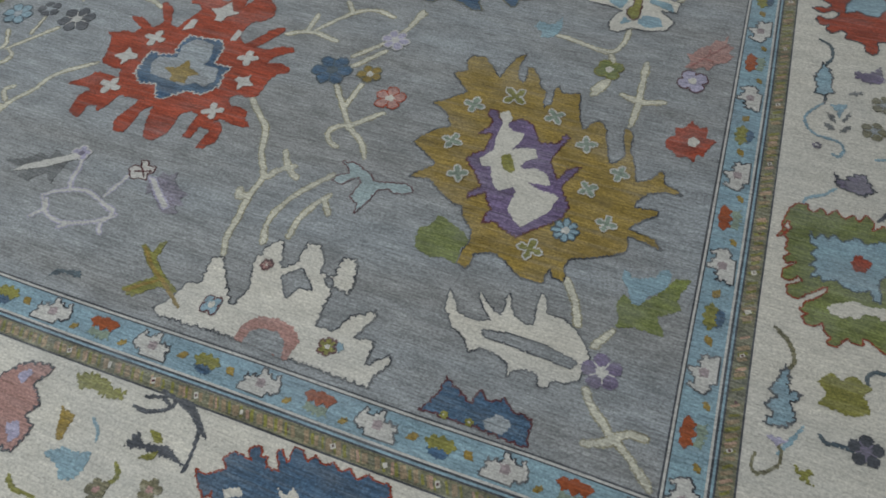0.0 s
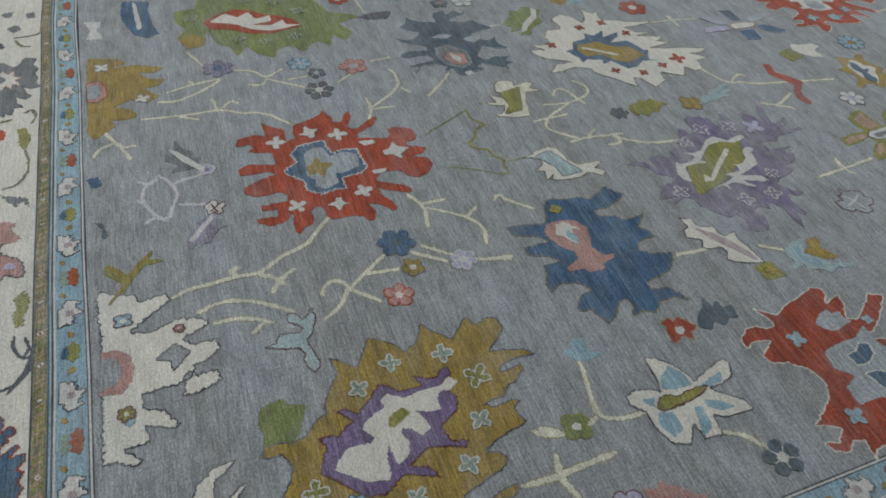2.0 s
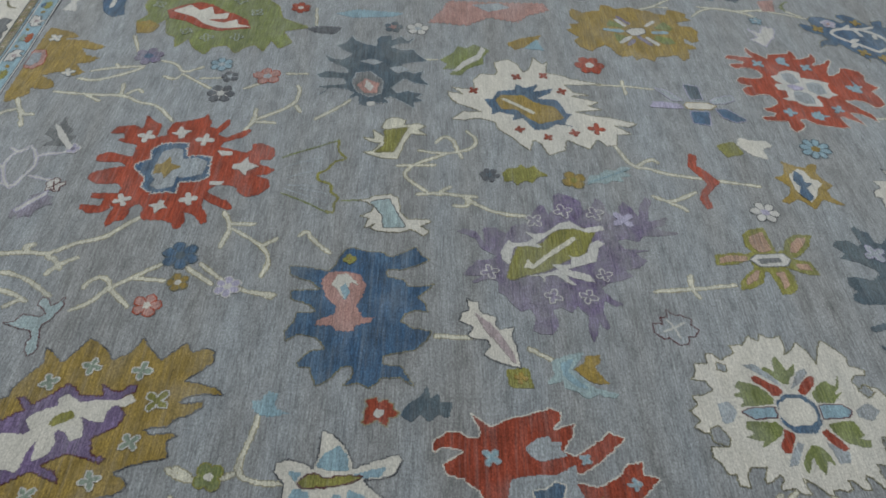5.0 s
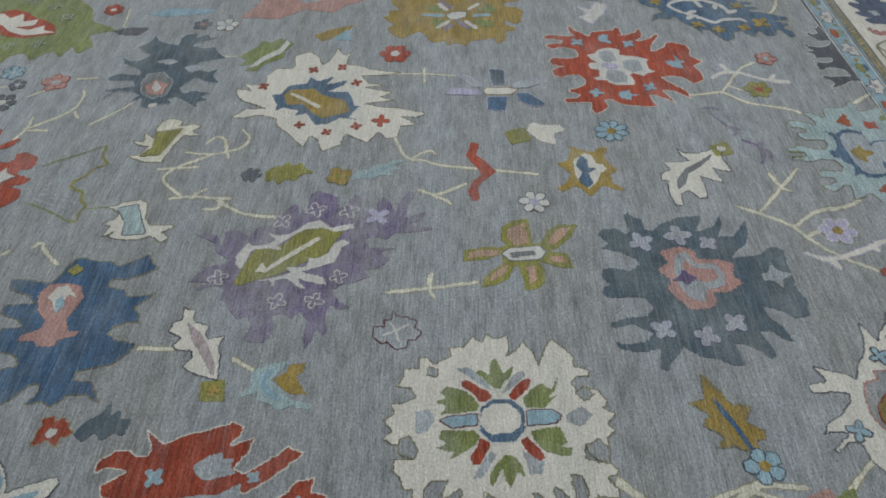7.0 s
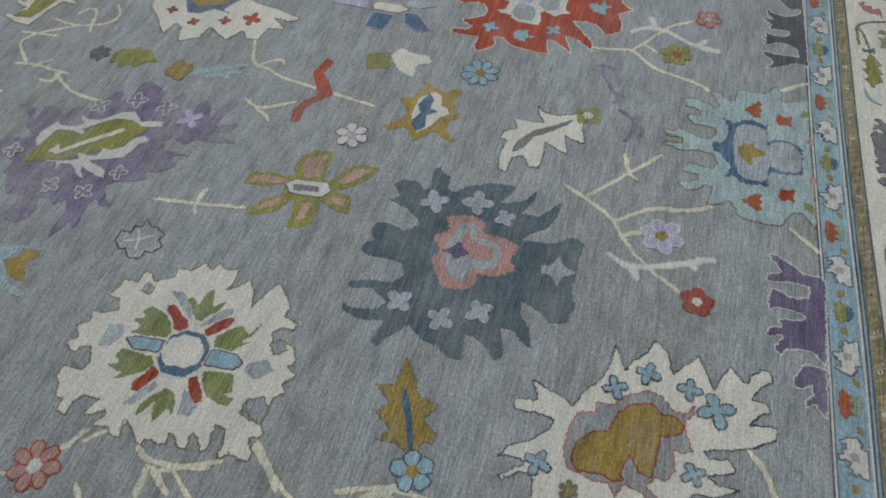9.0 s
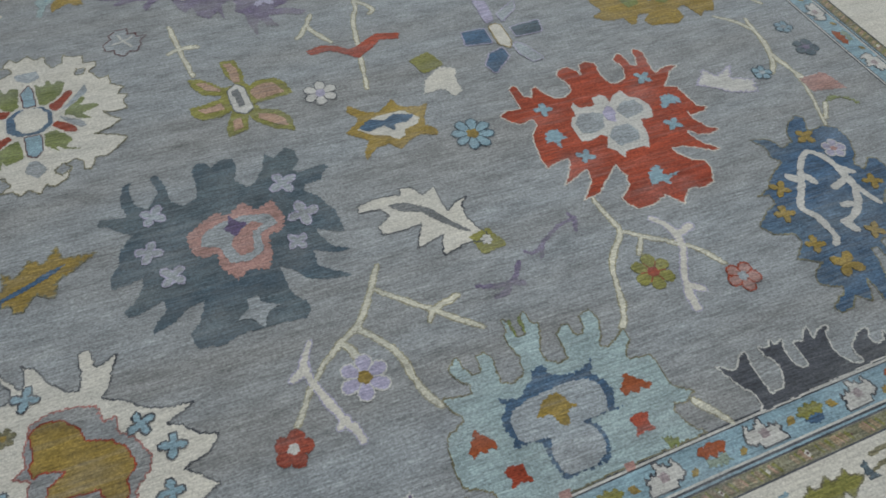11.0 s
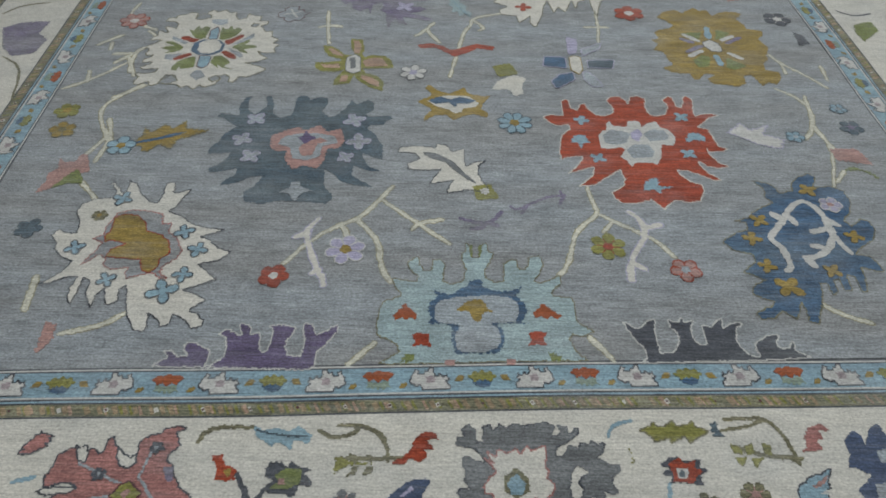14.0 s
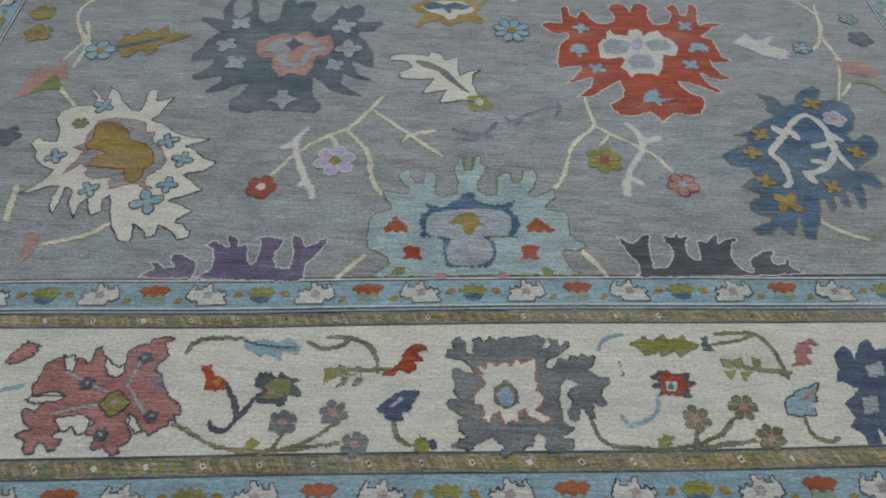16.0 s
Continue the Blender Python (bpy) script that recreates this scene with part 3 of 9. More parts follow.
# ---- the drawn motifs of field and main border ----
p = motif("palmette", GOLD, (-0.2, 1.08), (-31.6, 28.4, -30.6, 31.1, -27.1, 31.7, -23.9, 28.6, -20.7, 24.8, -19.8, 29.6, -18.3, 34.5, -16.4, 36.4, -16.9, 30.9, -15.6, 26.7, -14.1, 25.2, -13.4, 27, -14.7, 31.8, -12.6, 31.4, -9.9, 28.2, -9.6, 25.9, -6.7, 23.7, -6.3, 19.7, -5.8, 18.1, -4.3, 19.9, -5.1, 25.4, -4.3, 27, -2.8, 24.6, 0.1, 25.5, 2, 26.2, 2.8, 22.6, 4.1, 17.7, 6.2, 13.6, 7.9, 17.1, 9.8, 18, 11.4, 16.2, 13.2, 11, 15.1, 5, 16.5, 5.4, 18.6, 8.6, 17, 12.7, 16, 17.4, 17.5, 18.1, 18.9, 15.1, 19.2, 11.1, 21.4, 6.5, 22.9, 1.2, 25.8, 2.8, 28.1, 7, 29.1, 5.2) + (29.7, 2.7, 33.2, 1.8, 34.6, 0.6, 30.3, 0.3, 26.7, -1.4, 24.2, -5.1, 24.3, -6.5, 29.8, -5.6, 30, -7.3, 27.1, -10, 24.5, -13.1, 27.7, -13.5, 31, -14.2, 33.3, -16.6, 29.1, -15.9, 25.1, -15.3, 25.6, -18.5, 25.3, -20.4, 20.8, -22.8, 14.4, -25.8, 13.6, -28, 14.7, -30.7, 14.5, -32.5, 11.8, -32, 10.6, -29.7, 10.4, -32.1, 10.4, -34.3, 8.2, -34.6, 4.9, -34.4, 2.8, -33.3, -0.1, -31, -3.2, -30.2, -6.9, -31.8, -6.8, -35, -7.7, -36.6, -9.9, -35.4, -10, -32.2, -9, -29.2, -9.8, -26, -13.3, -22.7, -14.8, -19.8, -16.4, -19.9, -20.8, -17.9, -25.2, -14.7, -28.4, -15.3) + (-30.6, -15.6, -28.7, -12.8, -25.7, -9.5, -29.8, -6.8, -34, -4.7, -32.8, -1.9, -29.4, 2.2, -26.7, 3.6, -29.4, 7.8, -34.5, 10.4, -31, 13, -27.2, 17, -30.3, 19.9, -33.5, 22.9, -30.1, 24.9), edge=OUT, label="golden palmette with jagged petals", teeth=False)
detail(p, "heart", PLUM, 1, (-18.7, 13.1, -16.6, 12.7, -15.6, 10.5, -13.5, 9.6, -9.9, 12.3, -6.5, 11.2, -3, 5.8, 1.5, 6.9, 2.4, 10.8, 3.9, 9.7, 2.5, 5.4, 1.6, 1.5, 1.5, 0.4, 4.8, -4.5, 6.2, -0.4, 9.4, 1.6, 8.1, -2.1, 6.8, -5.1, 6.4, -6.4, 9.9, -11.7, 9.4, -14.9, 8.2, -16.7, 4.3, -20.5, 0.7, -24.4, -3.3, -23.1, -5.4, -21.8, -8.4, -23, -8.4, -20.1, -7.5, -18.5, -9.8, -16.1, -10.4, -14.1, -14.2, -17.2, -14.6, -15.5, -12.3, -12.8, -13.9, -10.8, -16.3, -8.2, -19, -5.7, -17.8, -3.2, -15.7, -1.2, -15.6, 2.3, -15.5, 4.7, -19, 3.3, -17.1, 7, -17.1, 9.5, -19, 10.9), edge=MAROON)
detail(p, "heart_field", IVORY, 2, (-16.1, 12, -13.9, 14.1, -12.3, 11.7, -12.4, 8.1, -10, 7.1, -7.4, 7.2, -8.1, 3.2, -9.2, 0.9, -6, 2.6, -3.5, 3.3, -1.7, 0.6, -4.2, -1.2, -5.2, -3.4, -4, -4, -1.4, -2.8, 1.7, -3.6, 4, -7.1, 0.9, -7.3, -1.7, -7.8, 1.3, -9.1, 5.4, -9.1, 6.8, -10, 6.1, -12.5, 5.5, -15.2, 2.8, -18.4, 0.8, -21.2, -1.4, -19.9, -4, -16.9, -3.9, -14.8, -3.7, -11.7, -4.6, -10.3, -6.3, -11.5, -8, -12.8, -10.2, -10.2, -12, -6.2, -14.5, -6.4, -15.6, -4.4, -13.4, -0.6, -13.8, 2.5, -14.1, 5.8, -14.1, 9.2))
detail(p, "seed", OLIVE, 3, (-10.2, -3.8, -10.9, -1.7, -8.6, -0.4, -5.9, -5, -6.5, -6.5, -8.7, -5.9))
cross(p, OLIVE, WHITE, (-14.2, 19.4), 3.6)
cross(p, SAGE, WHITE, (-23.5, 12.9), 2.9)
cross(p, SAGE, WHITE, (-2.0, 15.6), 2.8)
cross(p, SAGE, WHITE, (-24.5, -1.0), 2.8)
cross(p, SAGE, WHITE, (8.4, 8.8), 2.7)
cross(p, SAGE, WHITE, (-19.2, -10.7), 2.7)
cross(p, SAGE, WHITE, (18.7, 2.2), 2.6)
cross(p, SAGE, WHITE, (12.6, -5.1), 2.6)
cross(p, SAGE, WHITE, (19.4, -13.7), 2.5)
cross(p, OLIVE, WHITE, (4.8, -26.5), 3.1)
floret(p, SKY, WHITE, (11.0, -18.7), 3.3, 8)
flower(PURPLE, WHITE, (0.083, 0.574), 4.4, 5)
vine(CREAM, 1.4, (-0.02, 0.72), (-2.9, 4.7, 0.3, 0.4, 2.5, -5.5), (10, -4.2, 7.1, -9.6), (8.1, -19.5, 10.1, -22.6, 15.3, -26.9, 20.8, -30.9, 24.8, -34.9), (10.6, -30.5, 15.2, -28.8, 18.3, -25.2, 22.2, -25.3))
p = motif("half_palmette", BLUE, (-0.13, 0.41), (-11.4, -4.4, -9.1, -0.3, -8.7, 4.5, -5.1, 2.5, -2.2, 0.7, -0.8, 4.1, 1.3, 2, 4.3, 4.1, 6.5, 1.9, 11, 1.8, 11.8, -4.4, -0.4, -4.1), edge=MAROON)
floret(p, OLIVE, IVORY, (-6.0, -3.7), 1, 5)
floret(p, OLIVE, IVORY, (-0.7, -3.4), 1, 5)
detail(p, "panel", GREY2, 1, (1.9, -2, 4.1, 0.1, 7.4, -0.6, 6.6, -3.6, 3.1, -3.7))
p = motif("half_palmette", IVORY, (-0.62, 0.51), (-28.6, -13.3, -26.1, -10.1, -24.9, -4.8, -21.8, -3.7, -23.1, 3.3, -20.1, 4.4, -15.9, -1.5, -11.7, -6.4, -10.3, -1.1, -12.9, 5.3, -12.1, 9.8, -10.1, 13.2, -8.4, 12.9, -5.8, 6.2, -3.1, 8.8, -3.2, 14.7, 0.4, 15.2, 3.2, 11.1, 3.4, 8.7, 6.8, 8.3, 6.6, 14, 10, 14.4, 12.4, 8.7, 12.2, 4.7, 8.2, 5.6, 8.4, 1.7, 8.9, -4.2, 13, -4.2, 15, 0.3, 19.8, 3.6, 20.8, 2.1, 18.1, -4.5, 21, -3.5, 23, -3.4, 23.3, -9, 27.3, -5.4, 28.3, -7.8, 26.3, -10.7, 26, -14.2, 13.9, -13.9, -1.7, -13.6, -11.6, -14, -26.1, -14.7), edge=OUT, label="ivory half palmette against the border")
detail(p, "opening", GREY, 1, (-4.6, 4.2, -1.1, 7.9, 4.2, 3.3, 0.8, 2.9, -0.8, -0.9), edge=OUT)
detail(p, "opening", GREY, 1, (5.3, 6.9, 6.7, 7.9, 8.1, 6.3, 7.3, 4.9), edge=OUT)
floret(p, PINK, MAROON, (-9.4, 5.7), 1.5, 6)
floret(p, SKY, MAROON, (-16.0, -8.0), 2.6, 4)
detail(p, "arch", PINK, 1, (-7, -13.8, -6.7, -9.9, -4.1, -6.7, 0.4, -5.8, 4.4, -6.6, 7.5, -9.2, 6.6, -14.5, -1.7, -13.6))
detail(p, "arch_field", GREY, 2, (-4.8, -13.5, -4.4, -11.3, -2.6, -9.5, 1.4, -8.9, 4.3, -10.3, 5.4, -14.3, -1.7, -13.6))
floret(p, OLIVE, MAROON, (13.7, -8.3), 2.2, 6)
floret(p, SKY, SKY, (16.1, -7.6), 1.2, 6)
flower(LILAC, PURPLE, (-1.360, 0.709), 2.8, 5)
vine(CREAM, 1.4, (-0.9, 0.8), (-13.1, 24.1, -9.1, 20.2, -2.5, 14.8, -1.1, 7.9, 5.1, -0, 3.7, -6.3, 5.1, -14.2, 5.1, -19.5, 7.1, -24), (5.1, -0, 7.2, 3.6, 10.2, 5.7), (5.6, 9.6, 9.3, 4.4, 12.7, 2.6), (3.7, -6.3, 1.5, -8.1, 0.8, -5.4))
vine(CREAM, 1.2, (-0.74, 0.74), (5.2, 12.6, 1.4, 7.4, -2.8, 0.2, -3.8, -6.6, -1.5, -11.9), (7.4, 6.6, 5.2, 3, 3, -3.2, 3.5, -8.4), (6.4, 5.3, 9.5, 0.9))
vine(CREAM, 1.3, (-0.73, 1.04), (9.3, -9.7, 6.1, -4.7, 1.5, -2, -0.1, -0.4, -5.3, 6.7, -9.7, 12.1), (0, -0.8, -4.4, -3.6, -2.4, -7.6, 0.6, -8.6), (0.3, -1.3, 7.5, 6.5), (-3.6, 5, -3, 14.4), (-10.2, 24, -3.9, 31.7), (0.4, 40.3, 1.5, 48.7))
flower(BLUE, NAVY, (-0.864, 1.208), 5.8, 6)
flower(GOLD, WHITE, (-0.754, 1.228), 3.5, 5)
flower(PINK, IVORY, (-0.662, 1.159), 4.3, 5)
flower(LILAC, WHITE, (-0.743, 1.380), 4.1, 6)
flower(MOSS, IVORY, (-0.132, 1.453), 4, 4)
vine(CREAM, 1.2, (-0.14, 1.38), (-1.5, -1.6, 0.8, 2.6))
vine(CREAM, 1.4, (-0.03, 1.38), (-1.1, 13.3, 0.4, -2.8, 0.2, -11.4), (-4.7, -0.8, 1, -2.2, 6.5, -0.1))
flower(LILAC, MAROON, (0.089, 1.480), 4.2, 4)
p = motif("blossom", RED, (0.48, 1.93), (-13.3, -4.1, -11.2, -3.4, -9.1, -3.6, -7.9, -1.7, -9.8, -0.5, -11.7, 0.3, -9.2, 1.5, -11.1, 3.4, -11.9, 4.9, -9.2, 7.4, -7.7, 9.9, -4.9, 11.1, -2.5, 10.9, 0.5, 13.9, 4.2, 14.4, 6.8, 19, 9.9, 15.9, 8.2, 10.7, 13.1, 9.1, 10.8, 3.7, 14.3, -1.2, 10.9, -4.8, 11.1, -10.6, 9.3, -14.2, 6.9, -13.6, 5.1, -14.5, 5.8, -17.9, 4.5, -19.9, 2.4, -19.1, 1.9, -16, -0.5, -15.4, -3.5, -15.2, -2.7, -13, -4.6, -11.9, -6.9, -14.1, -8.5, -12.8, -7.8, -10.3, -10, -11.4, -11.7, -8.8, -10.7, -7.3, -8.7, -8.5, -6.3, -6.7, -5.5, -4.4, -7.4, -4, -10.3, -6.1), edge=CHAR, teeth=False)
detail(p, "panel", SKY, 1, (-4.3, -0.9, -3.1, 2.5, -1.4, 4.6, 1, 4.2, 5.1, 5.8, 6.9, 2.1, 4.7, -3.3, 1, -3.4, -0.8, -2.3, -4, -4.1), edge=CHAR)
vine(NAVY, 0.8, (0.41, 1.71), (-2.7, 4.5, 0.7, 3.2, 1.7, -2.5, -0.2, -5.4))
p = motif("leaf", SKY, (0.41, 1.58), (-1, 8.5, 1.5, 5.8, 2.5, 2.7, 2.1, -0.8, 3.4, -2.5, 1.3, -3.9, 1.4, -7.5, 0.4, -4.2, -1.7, -4.3, -1.4, -0.8, -2.5, 2.2, -1.3, 4.9), edge=OUT)
p = motif("leaf", PURPLE, (0.52, 1.65), (-4, 0.6, -0.5, 0.7, 2.8, 4.1, 4.2, -2.3, 0.5, -3.5, -3.4, -2.6))
vine(SKY, 0.8, (0.43, 1.4), (-1, 11.1, -3.3, 7.5, -5.1, 4.4, -4.2, 1.2, -1.7, -1.3, 1.2, -1.3, 4.3, -1.8, 5.7, -4.2, 4.5, -7, 2.8, -6.4), (0.9, -87.5, 3.1, -83.8, 4.7, -80.1))
p = motif("leaf", SKY, (0.46, 1.49), (-2.3, 1.7, -0.4, 2.2, 1.9, 3.1, 1.3, 0.3, 0.3, -2.4))
p = motif("leaf", CHARG, (0.45, 1.46), (-2.1, 1.7, 0.1, 0.9, 1.2, -1.7, -0.9, -0.6))
p = motif("leaf", CHARG, (0.44, 1.43), (-1.5, 1.1, 0.4, 0.7, 1.8, -1, -0.1, -1.5))
p = motif("leaf", CHARG, (0.48, 1.47), (-1.3, -0.8, 0.6, 2.5, 1, 0.5, -0.4, -1.9))
p = motif("leaf", CHARG, (0.48, 1.43), (-1.2, -0.8, 1.1, 2.3, 1.3, 0.3, -0.8, -2))
p = motif("leaf", CHARG, (0.5, 1.57), (-2.4, -1.2, -0.8, 0.7, 1.9, 0.8, 0.1, -1.1))
vine(CHARG, 0.8, (0.62, 1.5), (-4.5, -5.7, -0.6, -1.8, 2.2, 2.5, 4.4, 6.8), (-1.9, 5, 0.8, 5.4, 3.8, 8.1), (-29.2, 72.1, -27.5, 68.8, -26.6, 62, -23.4, 58.6, -21.1, 56.1, -20.9, 52.9), (-28.9, 76.1, -25.3, 78, -16.9, 83.2), (-28.5, 77.3, -26, 83.2, -19.3, 91.9))
flower(PURPLE, WHITE, (0.420, 1.353), 1.2, 5)
p = motif("leaf", PURPLE, (0.52, 1.26), (-5.3, 1.9, -3.1, -0.2, -0.8, 2.5, 1.7, 3, 2.4, 1.7, 4.5, -1.2, 2.2, -3.8, -1.6, -3.3, -4.2, -2.4), edge=CHAR)
vine(SKY, 0.8, (0.44, 1.19), (-2.9, -4.1, -2.6, -1.3, 1.6, 1.1, 3.9, 3.7))
vine(KHAKI, 0.9, (0.43, 0.76), (-3.4, 4.1, -0.3, 2.4, 1.9, -2.3, 0.1, -5.7))
p = motif("leaf", SKY, (0.44, 0.65), (-1.1, 7.3, 0.4, 4.5, 0.2, 1.8, 3.1, 1.6, 1.2, -1.7, 2.6, -4.3, 0.8, -6.8, -1.9, -7.2, -3.6, -6.6, -1.8, -4.1, -4.1, -3, -1.8, -0.2, -3.5, 0.4, -2.6, 3.4), edge=OUT)
p = motif("flower", OLIVE, (0.54, 0.7), (-4.8, 0.6, -2.4, 3.5, -0.2, 2.3, 1.8, 4.4, 4, 3.3, 5.7, 2.6, 4.2, 0.8, 5.6, -3.2, 2.1, -5.1, -1.6, -4.6, -4.3, -4.4, -2.5, -1.1))
vine(NAVY, 0.9, (0.54, 0.58), (-3.1, 1.3, -1.9, -0.1, 1.1, 0.5, 3.2, 0.1))
vine(NAVY, 0.9, (0.6, 0.75), (-1.3, -2.8, -1.6, 0.8, 1.7, 2))
flower(CHAR, PURPLE, (0.594, 0.589), 3.4, 5)
p = motif("bud", LILAC, (0.43, 0.55), (-2, 0.8, 2.6, 1.1, 0.7, -1.1))
vine(KHAKI, 0.8, (0.42, 0.51), (2.1, 3.9, 3.2, 0.2, 0, -3.3, -2.5, -3.7, -2.1, 0.5))
p = motif("leaf", OLIVE, (0.49, 0.5), (-2.9, 2.1, -0.3, 1.4, 2.2, 2.3, 1, -0.4, 2.1, -1.7, -0.5, -1))
p = motif("blossom", PINK, (-1.08, 0.07), (-8.6, -1.7, -10.2, 1.9, -9.2, 4.4, -6.6, 3.2, -3.2, 6.6, -1.6, 9.4, 2, 10.7, 5.9, 10.7, 5.4, 8.4, 3.8, 5.7, 6.7, 4, 8.4, 2, 6.7, -0.6, 10.1, -2, 9.9, -5.3, 9.3, -8.1, 5.1, -8.4, 3.4, -11.5, -1.4, -9.6, -1.9, -6.5, -7.6, -5.3), edge=CHAR)
detail(p, "panel", LILAC, 1, (4, -3.6, 6.4, -2.1, 8.5, -4.5, 7.5, -6.8))
detail(p, "panel", LILAC, 1, (-1.1, 6, 0.7, 8.5, 2, 7.9, 1.4, 4.8))
p = motif("leaf", OLIVE, (-0.9, 0.17), (-7.1, 1.2, -3.7, 2.7, 0.2, 2.5, 2.5, 1.3, 6.4, 2, 6.2, -0.7, 1.8, -1.7, -1.1, -0.8, -4, -1.9))
vine(CHAR, 1, (-0.7, 0.16), (-10.7, 0.1, -7.2, 0.1, -3, 2.3, -2.2, 5.3, 1.7, 4.7, 5.5, 1, 6.4, -3.7, 7, -7.7), (-6.5, 4.3, -3.7, 3.4))
p = motif("sprig", CHAR, (-0.7, 0.1), (-7.4, -1.7, -6.7, 2.4, -3.9, 0.3, 1.4, 1.6, 7.2, -1.1, 3.1, -0.8, -2.3, -1))
detail(p, "leaflet", OLIVE, 1, (-4.2, 3.3, -1.9, 3.5, -0.2, 1.6, -2, 1))
detail(p, "leaflet", OLIVE, 1, (-3, -1.9, -0.1, -0.2, 0, -2, -3.1, -2.8))
p = motif("bud", GOLD, (-0.93, 0.07), (-2, 3.7, 2, 3.2, 2.1, 1.3, 2.3, -1.8, 1.8, -3.9))
p = motif("bud", SKY, (-0.87, 0.01), (-5.6, 0.3, -2.5, 2.7, 0.5, 2.6, 4.3, 4, 4.8, 0.6, 4.1, -2.1, 1.4, -3.2, -1, -1.1))
vine(SKY, 0.7, (-0.85, 0.09), (-2.2, 2, 0.5, 0.4, 1.4, -1.8))
vine(OLIVE, 0.9, (-0.93, -0.06), (-3.1, 1, -0.7, -1, 4.8, -0.7), (16.1, 10.8, 18.4, 8.6, 16.7, 6.2))
flower(KHAKI, PINK, (-0.773, -0.011), 2.5, 5)
flower(KHAKI, PINK, (-0.673, 0.027), 2.5, 5)
p = motif("palmette", BLUE, (-0.42, 0.13), (-19.1, -3.5, -15.9, -3.4, -13.3, -1.2, -15, 0.5, -13.5, 2.4, -9.4, 2.1, -11.1, 3.9, -8.7, 5.4, -4.8, 2, -3, 2.1, -5.4, 5.4, -4.6, 6.3, -2.2, 4.2, -2.5, 7.1, -0.9, 7.7, 1.5, 5.6, 2.3, 7.7, 4.4, 6.1, 6.3, 7.4, 8.1, 6.3, 9.9, 7.6, 11.9, 6, 14, 8, 15, 7.2, 18.5, 7.4, 20, 5.4, 16.3, -0.8, 8.8, -4.8, -0, -6.5, -9, -8.3, -14.6, -7.6, -16.8, -6.1), edge=RUST, label="blue border palmette with rust outline")
detail(p, "panel", IVORY, 1, (-2.1, -0.5, 0.5, -1.8, 1.1, 0.5, 3.3, -1.3, 0.5, -3))
detail(p, "panel", IVORY, 1, (-11.6, -5.1, -8.8, -3.3, -7.4, -4.6, -10.3, -6.2))
p = motif("palmette", RED, (-1.28, 1.12), (-17.7, -30.7, -21.6, -29.2, -22.5, -23.4, -20.7, -20, -24.5, -19.8, -29, -20.5, -24.9, -16.4, -23.5, -13.6, -15.7, -13.7, -17.3, -10.2, -20.6, -10.3, -24.8, -9.5, -26.2, -4.4, -28.8, 1, -31, 1.9, -25.8, 4.2, -23.1, 4.3, -21.9, 7.1, -26.3, 9.2, -28.1, 10.7, -24.6, 11, -19, 8.1, -16.8, 11.4, -22.3, 18.4, -22, 20, -18, 17.7, -14.6, 11.1, -11.5, 10.2, -10.7, 14.4, -8.8, 20.1, -10.6, 22.4, -14, 22, -14.4, 25.2, -12, 29.8, -7.9, 30.5, -5.5, 29.4, -5.5, 25.8, -3, 25.9, -0.4, 31.9, 2.3, 29.8, 2.9, 24.7, 4.8, 30.2, 8.6, 31.3, 12.5, 28.5, 14, 24.4) + (11.7, 21.1, 9.6, 20.5, 8.1, 17, 8.3, 13.2, 12, 10.3, 13.9, 13.1, 17, 19.1, 20.1, 20.7, 20.6, 19.3, 17.6, 13.4, 15.3, 10.1, 19.8, 10.3, 22.9, 12.8, 26.8, 13.6, 27.5, 12, 23.2, 8.8, 22, 5, 26.2, 6.5, 29.4, 5.7, 30.1, 4.1, 27.3, 2.5, 26.2, -0.6, 26.1, -7.5, 24.2, -8.2, 20.8, -8.3, 18.6, -10.2, 21.2, -13.1, 23.9, -12.5, 26.8, -13.7, 27.1, -15.9, 29.9, -17.9, 29, -18.6, 24.8, -18.6, 20.9, -17.8, 19.4, -19.9, 22.1, -19.6, 23.5, -21.4, 24, -25.4, 22.2, -28.7, 20.3, -29.1, 20.8, -22.6, 17, -22, 16.6, -26.6, 14.7, -27.1, 14.4, -18.6) + (11.8, -18.1, 9.3, -20, 9.9, -27.1, 7.3, -30.9, 4.5, -30.9, 2.4, -26.7, 0.3, -19.3, -2, -22.8, -1.7, -25.6, -1.8, -31, -4.7, -31.3, -7.1, -28, -4.3, -19, -11.6, -19.2, -12.5, -24, -13.9, -26.8, -15.1, -24.8, -17.8, -25.6), edge=RUST, label="madder red palmette with white blossoms", teeth=False)
detail(p, "blossom", BLUE, 1, (-8.5, -13.6, -12.6, -10.7, -13.3, -5.8, -13.4, -0.9, -9.3, -0.9, -6, 0.1, -6.9, 4, -6, 8.8, 0.1, 9.2, 4.8, 10, 7.1, 6.8, 8, 0.5, 13.6, 0.8, 13, -2.4, 14.2, -7.9, 10.7, -12.1, 6.5, -12, 3.1, -15, 1.4, -16.7, -1, -17, -2.6, -14.5, -3.7, -12.5), edge=WHITE)
detail(p, "blossom_field", GREY2, 2, (-7.7, -9.3, -10.2, -5.6, -9.6, -2.4, -4.1, -1.1, -5.4, 3.8, -3.1, 7.8, 3.4, 7.3, 5.9, 0.4, 4.8, -1.3, 9.9, -1.1, 11.9, -5.9, 9.8, -9.3, 7.2, -8.1, 4, -10.5))
detail(p, "star", GOLD, 3, (-0.9, -10, -1.4, -7.7, -5.5, -5.7, -1.7, -4.6, -0.1, -0.7, 2.3, -3.8, 6.3, -5.2, 3.2, -6.7, 4.1, -9.6))
tulip(p, WHITE, (-19.0, -5.2), 3.9)
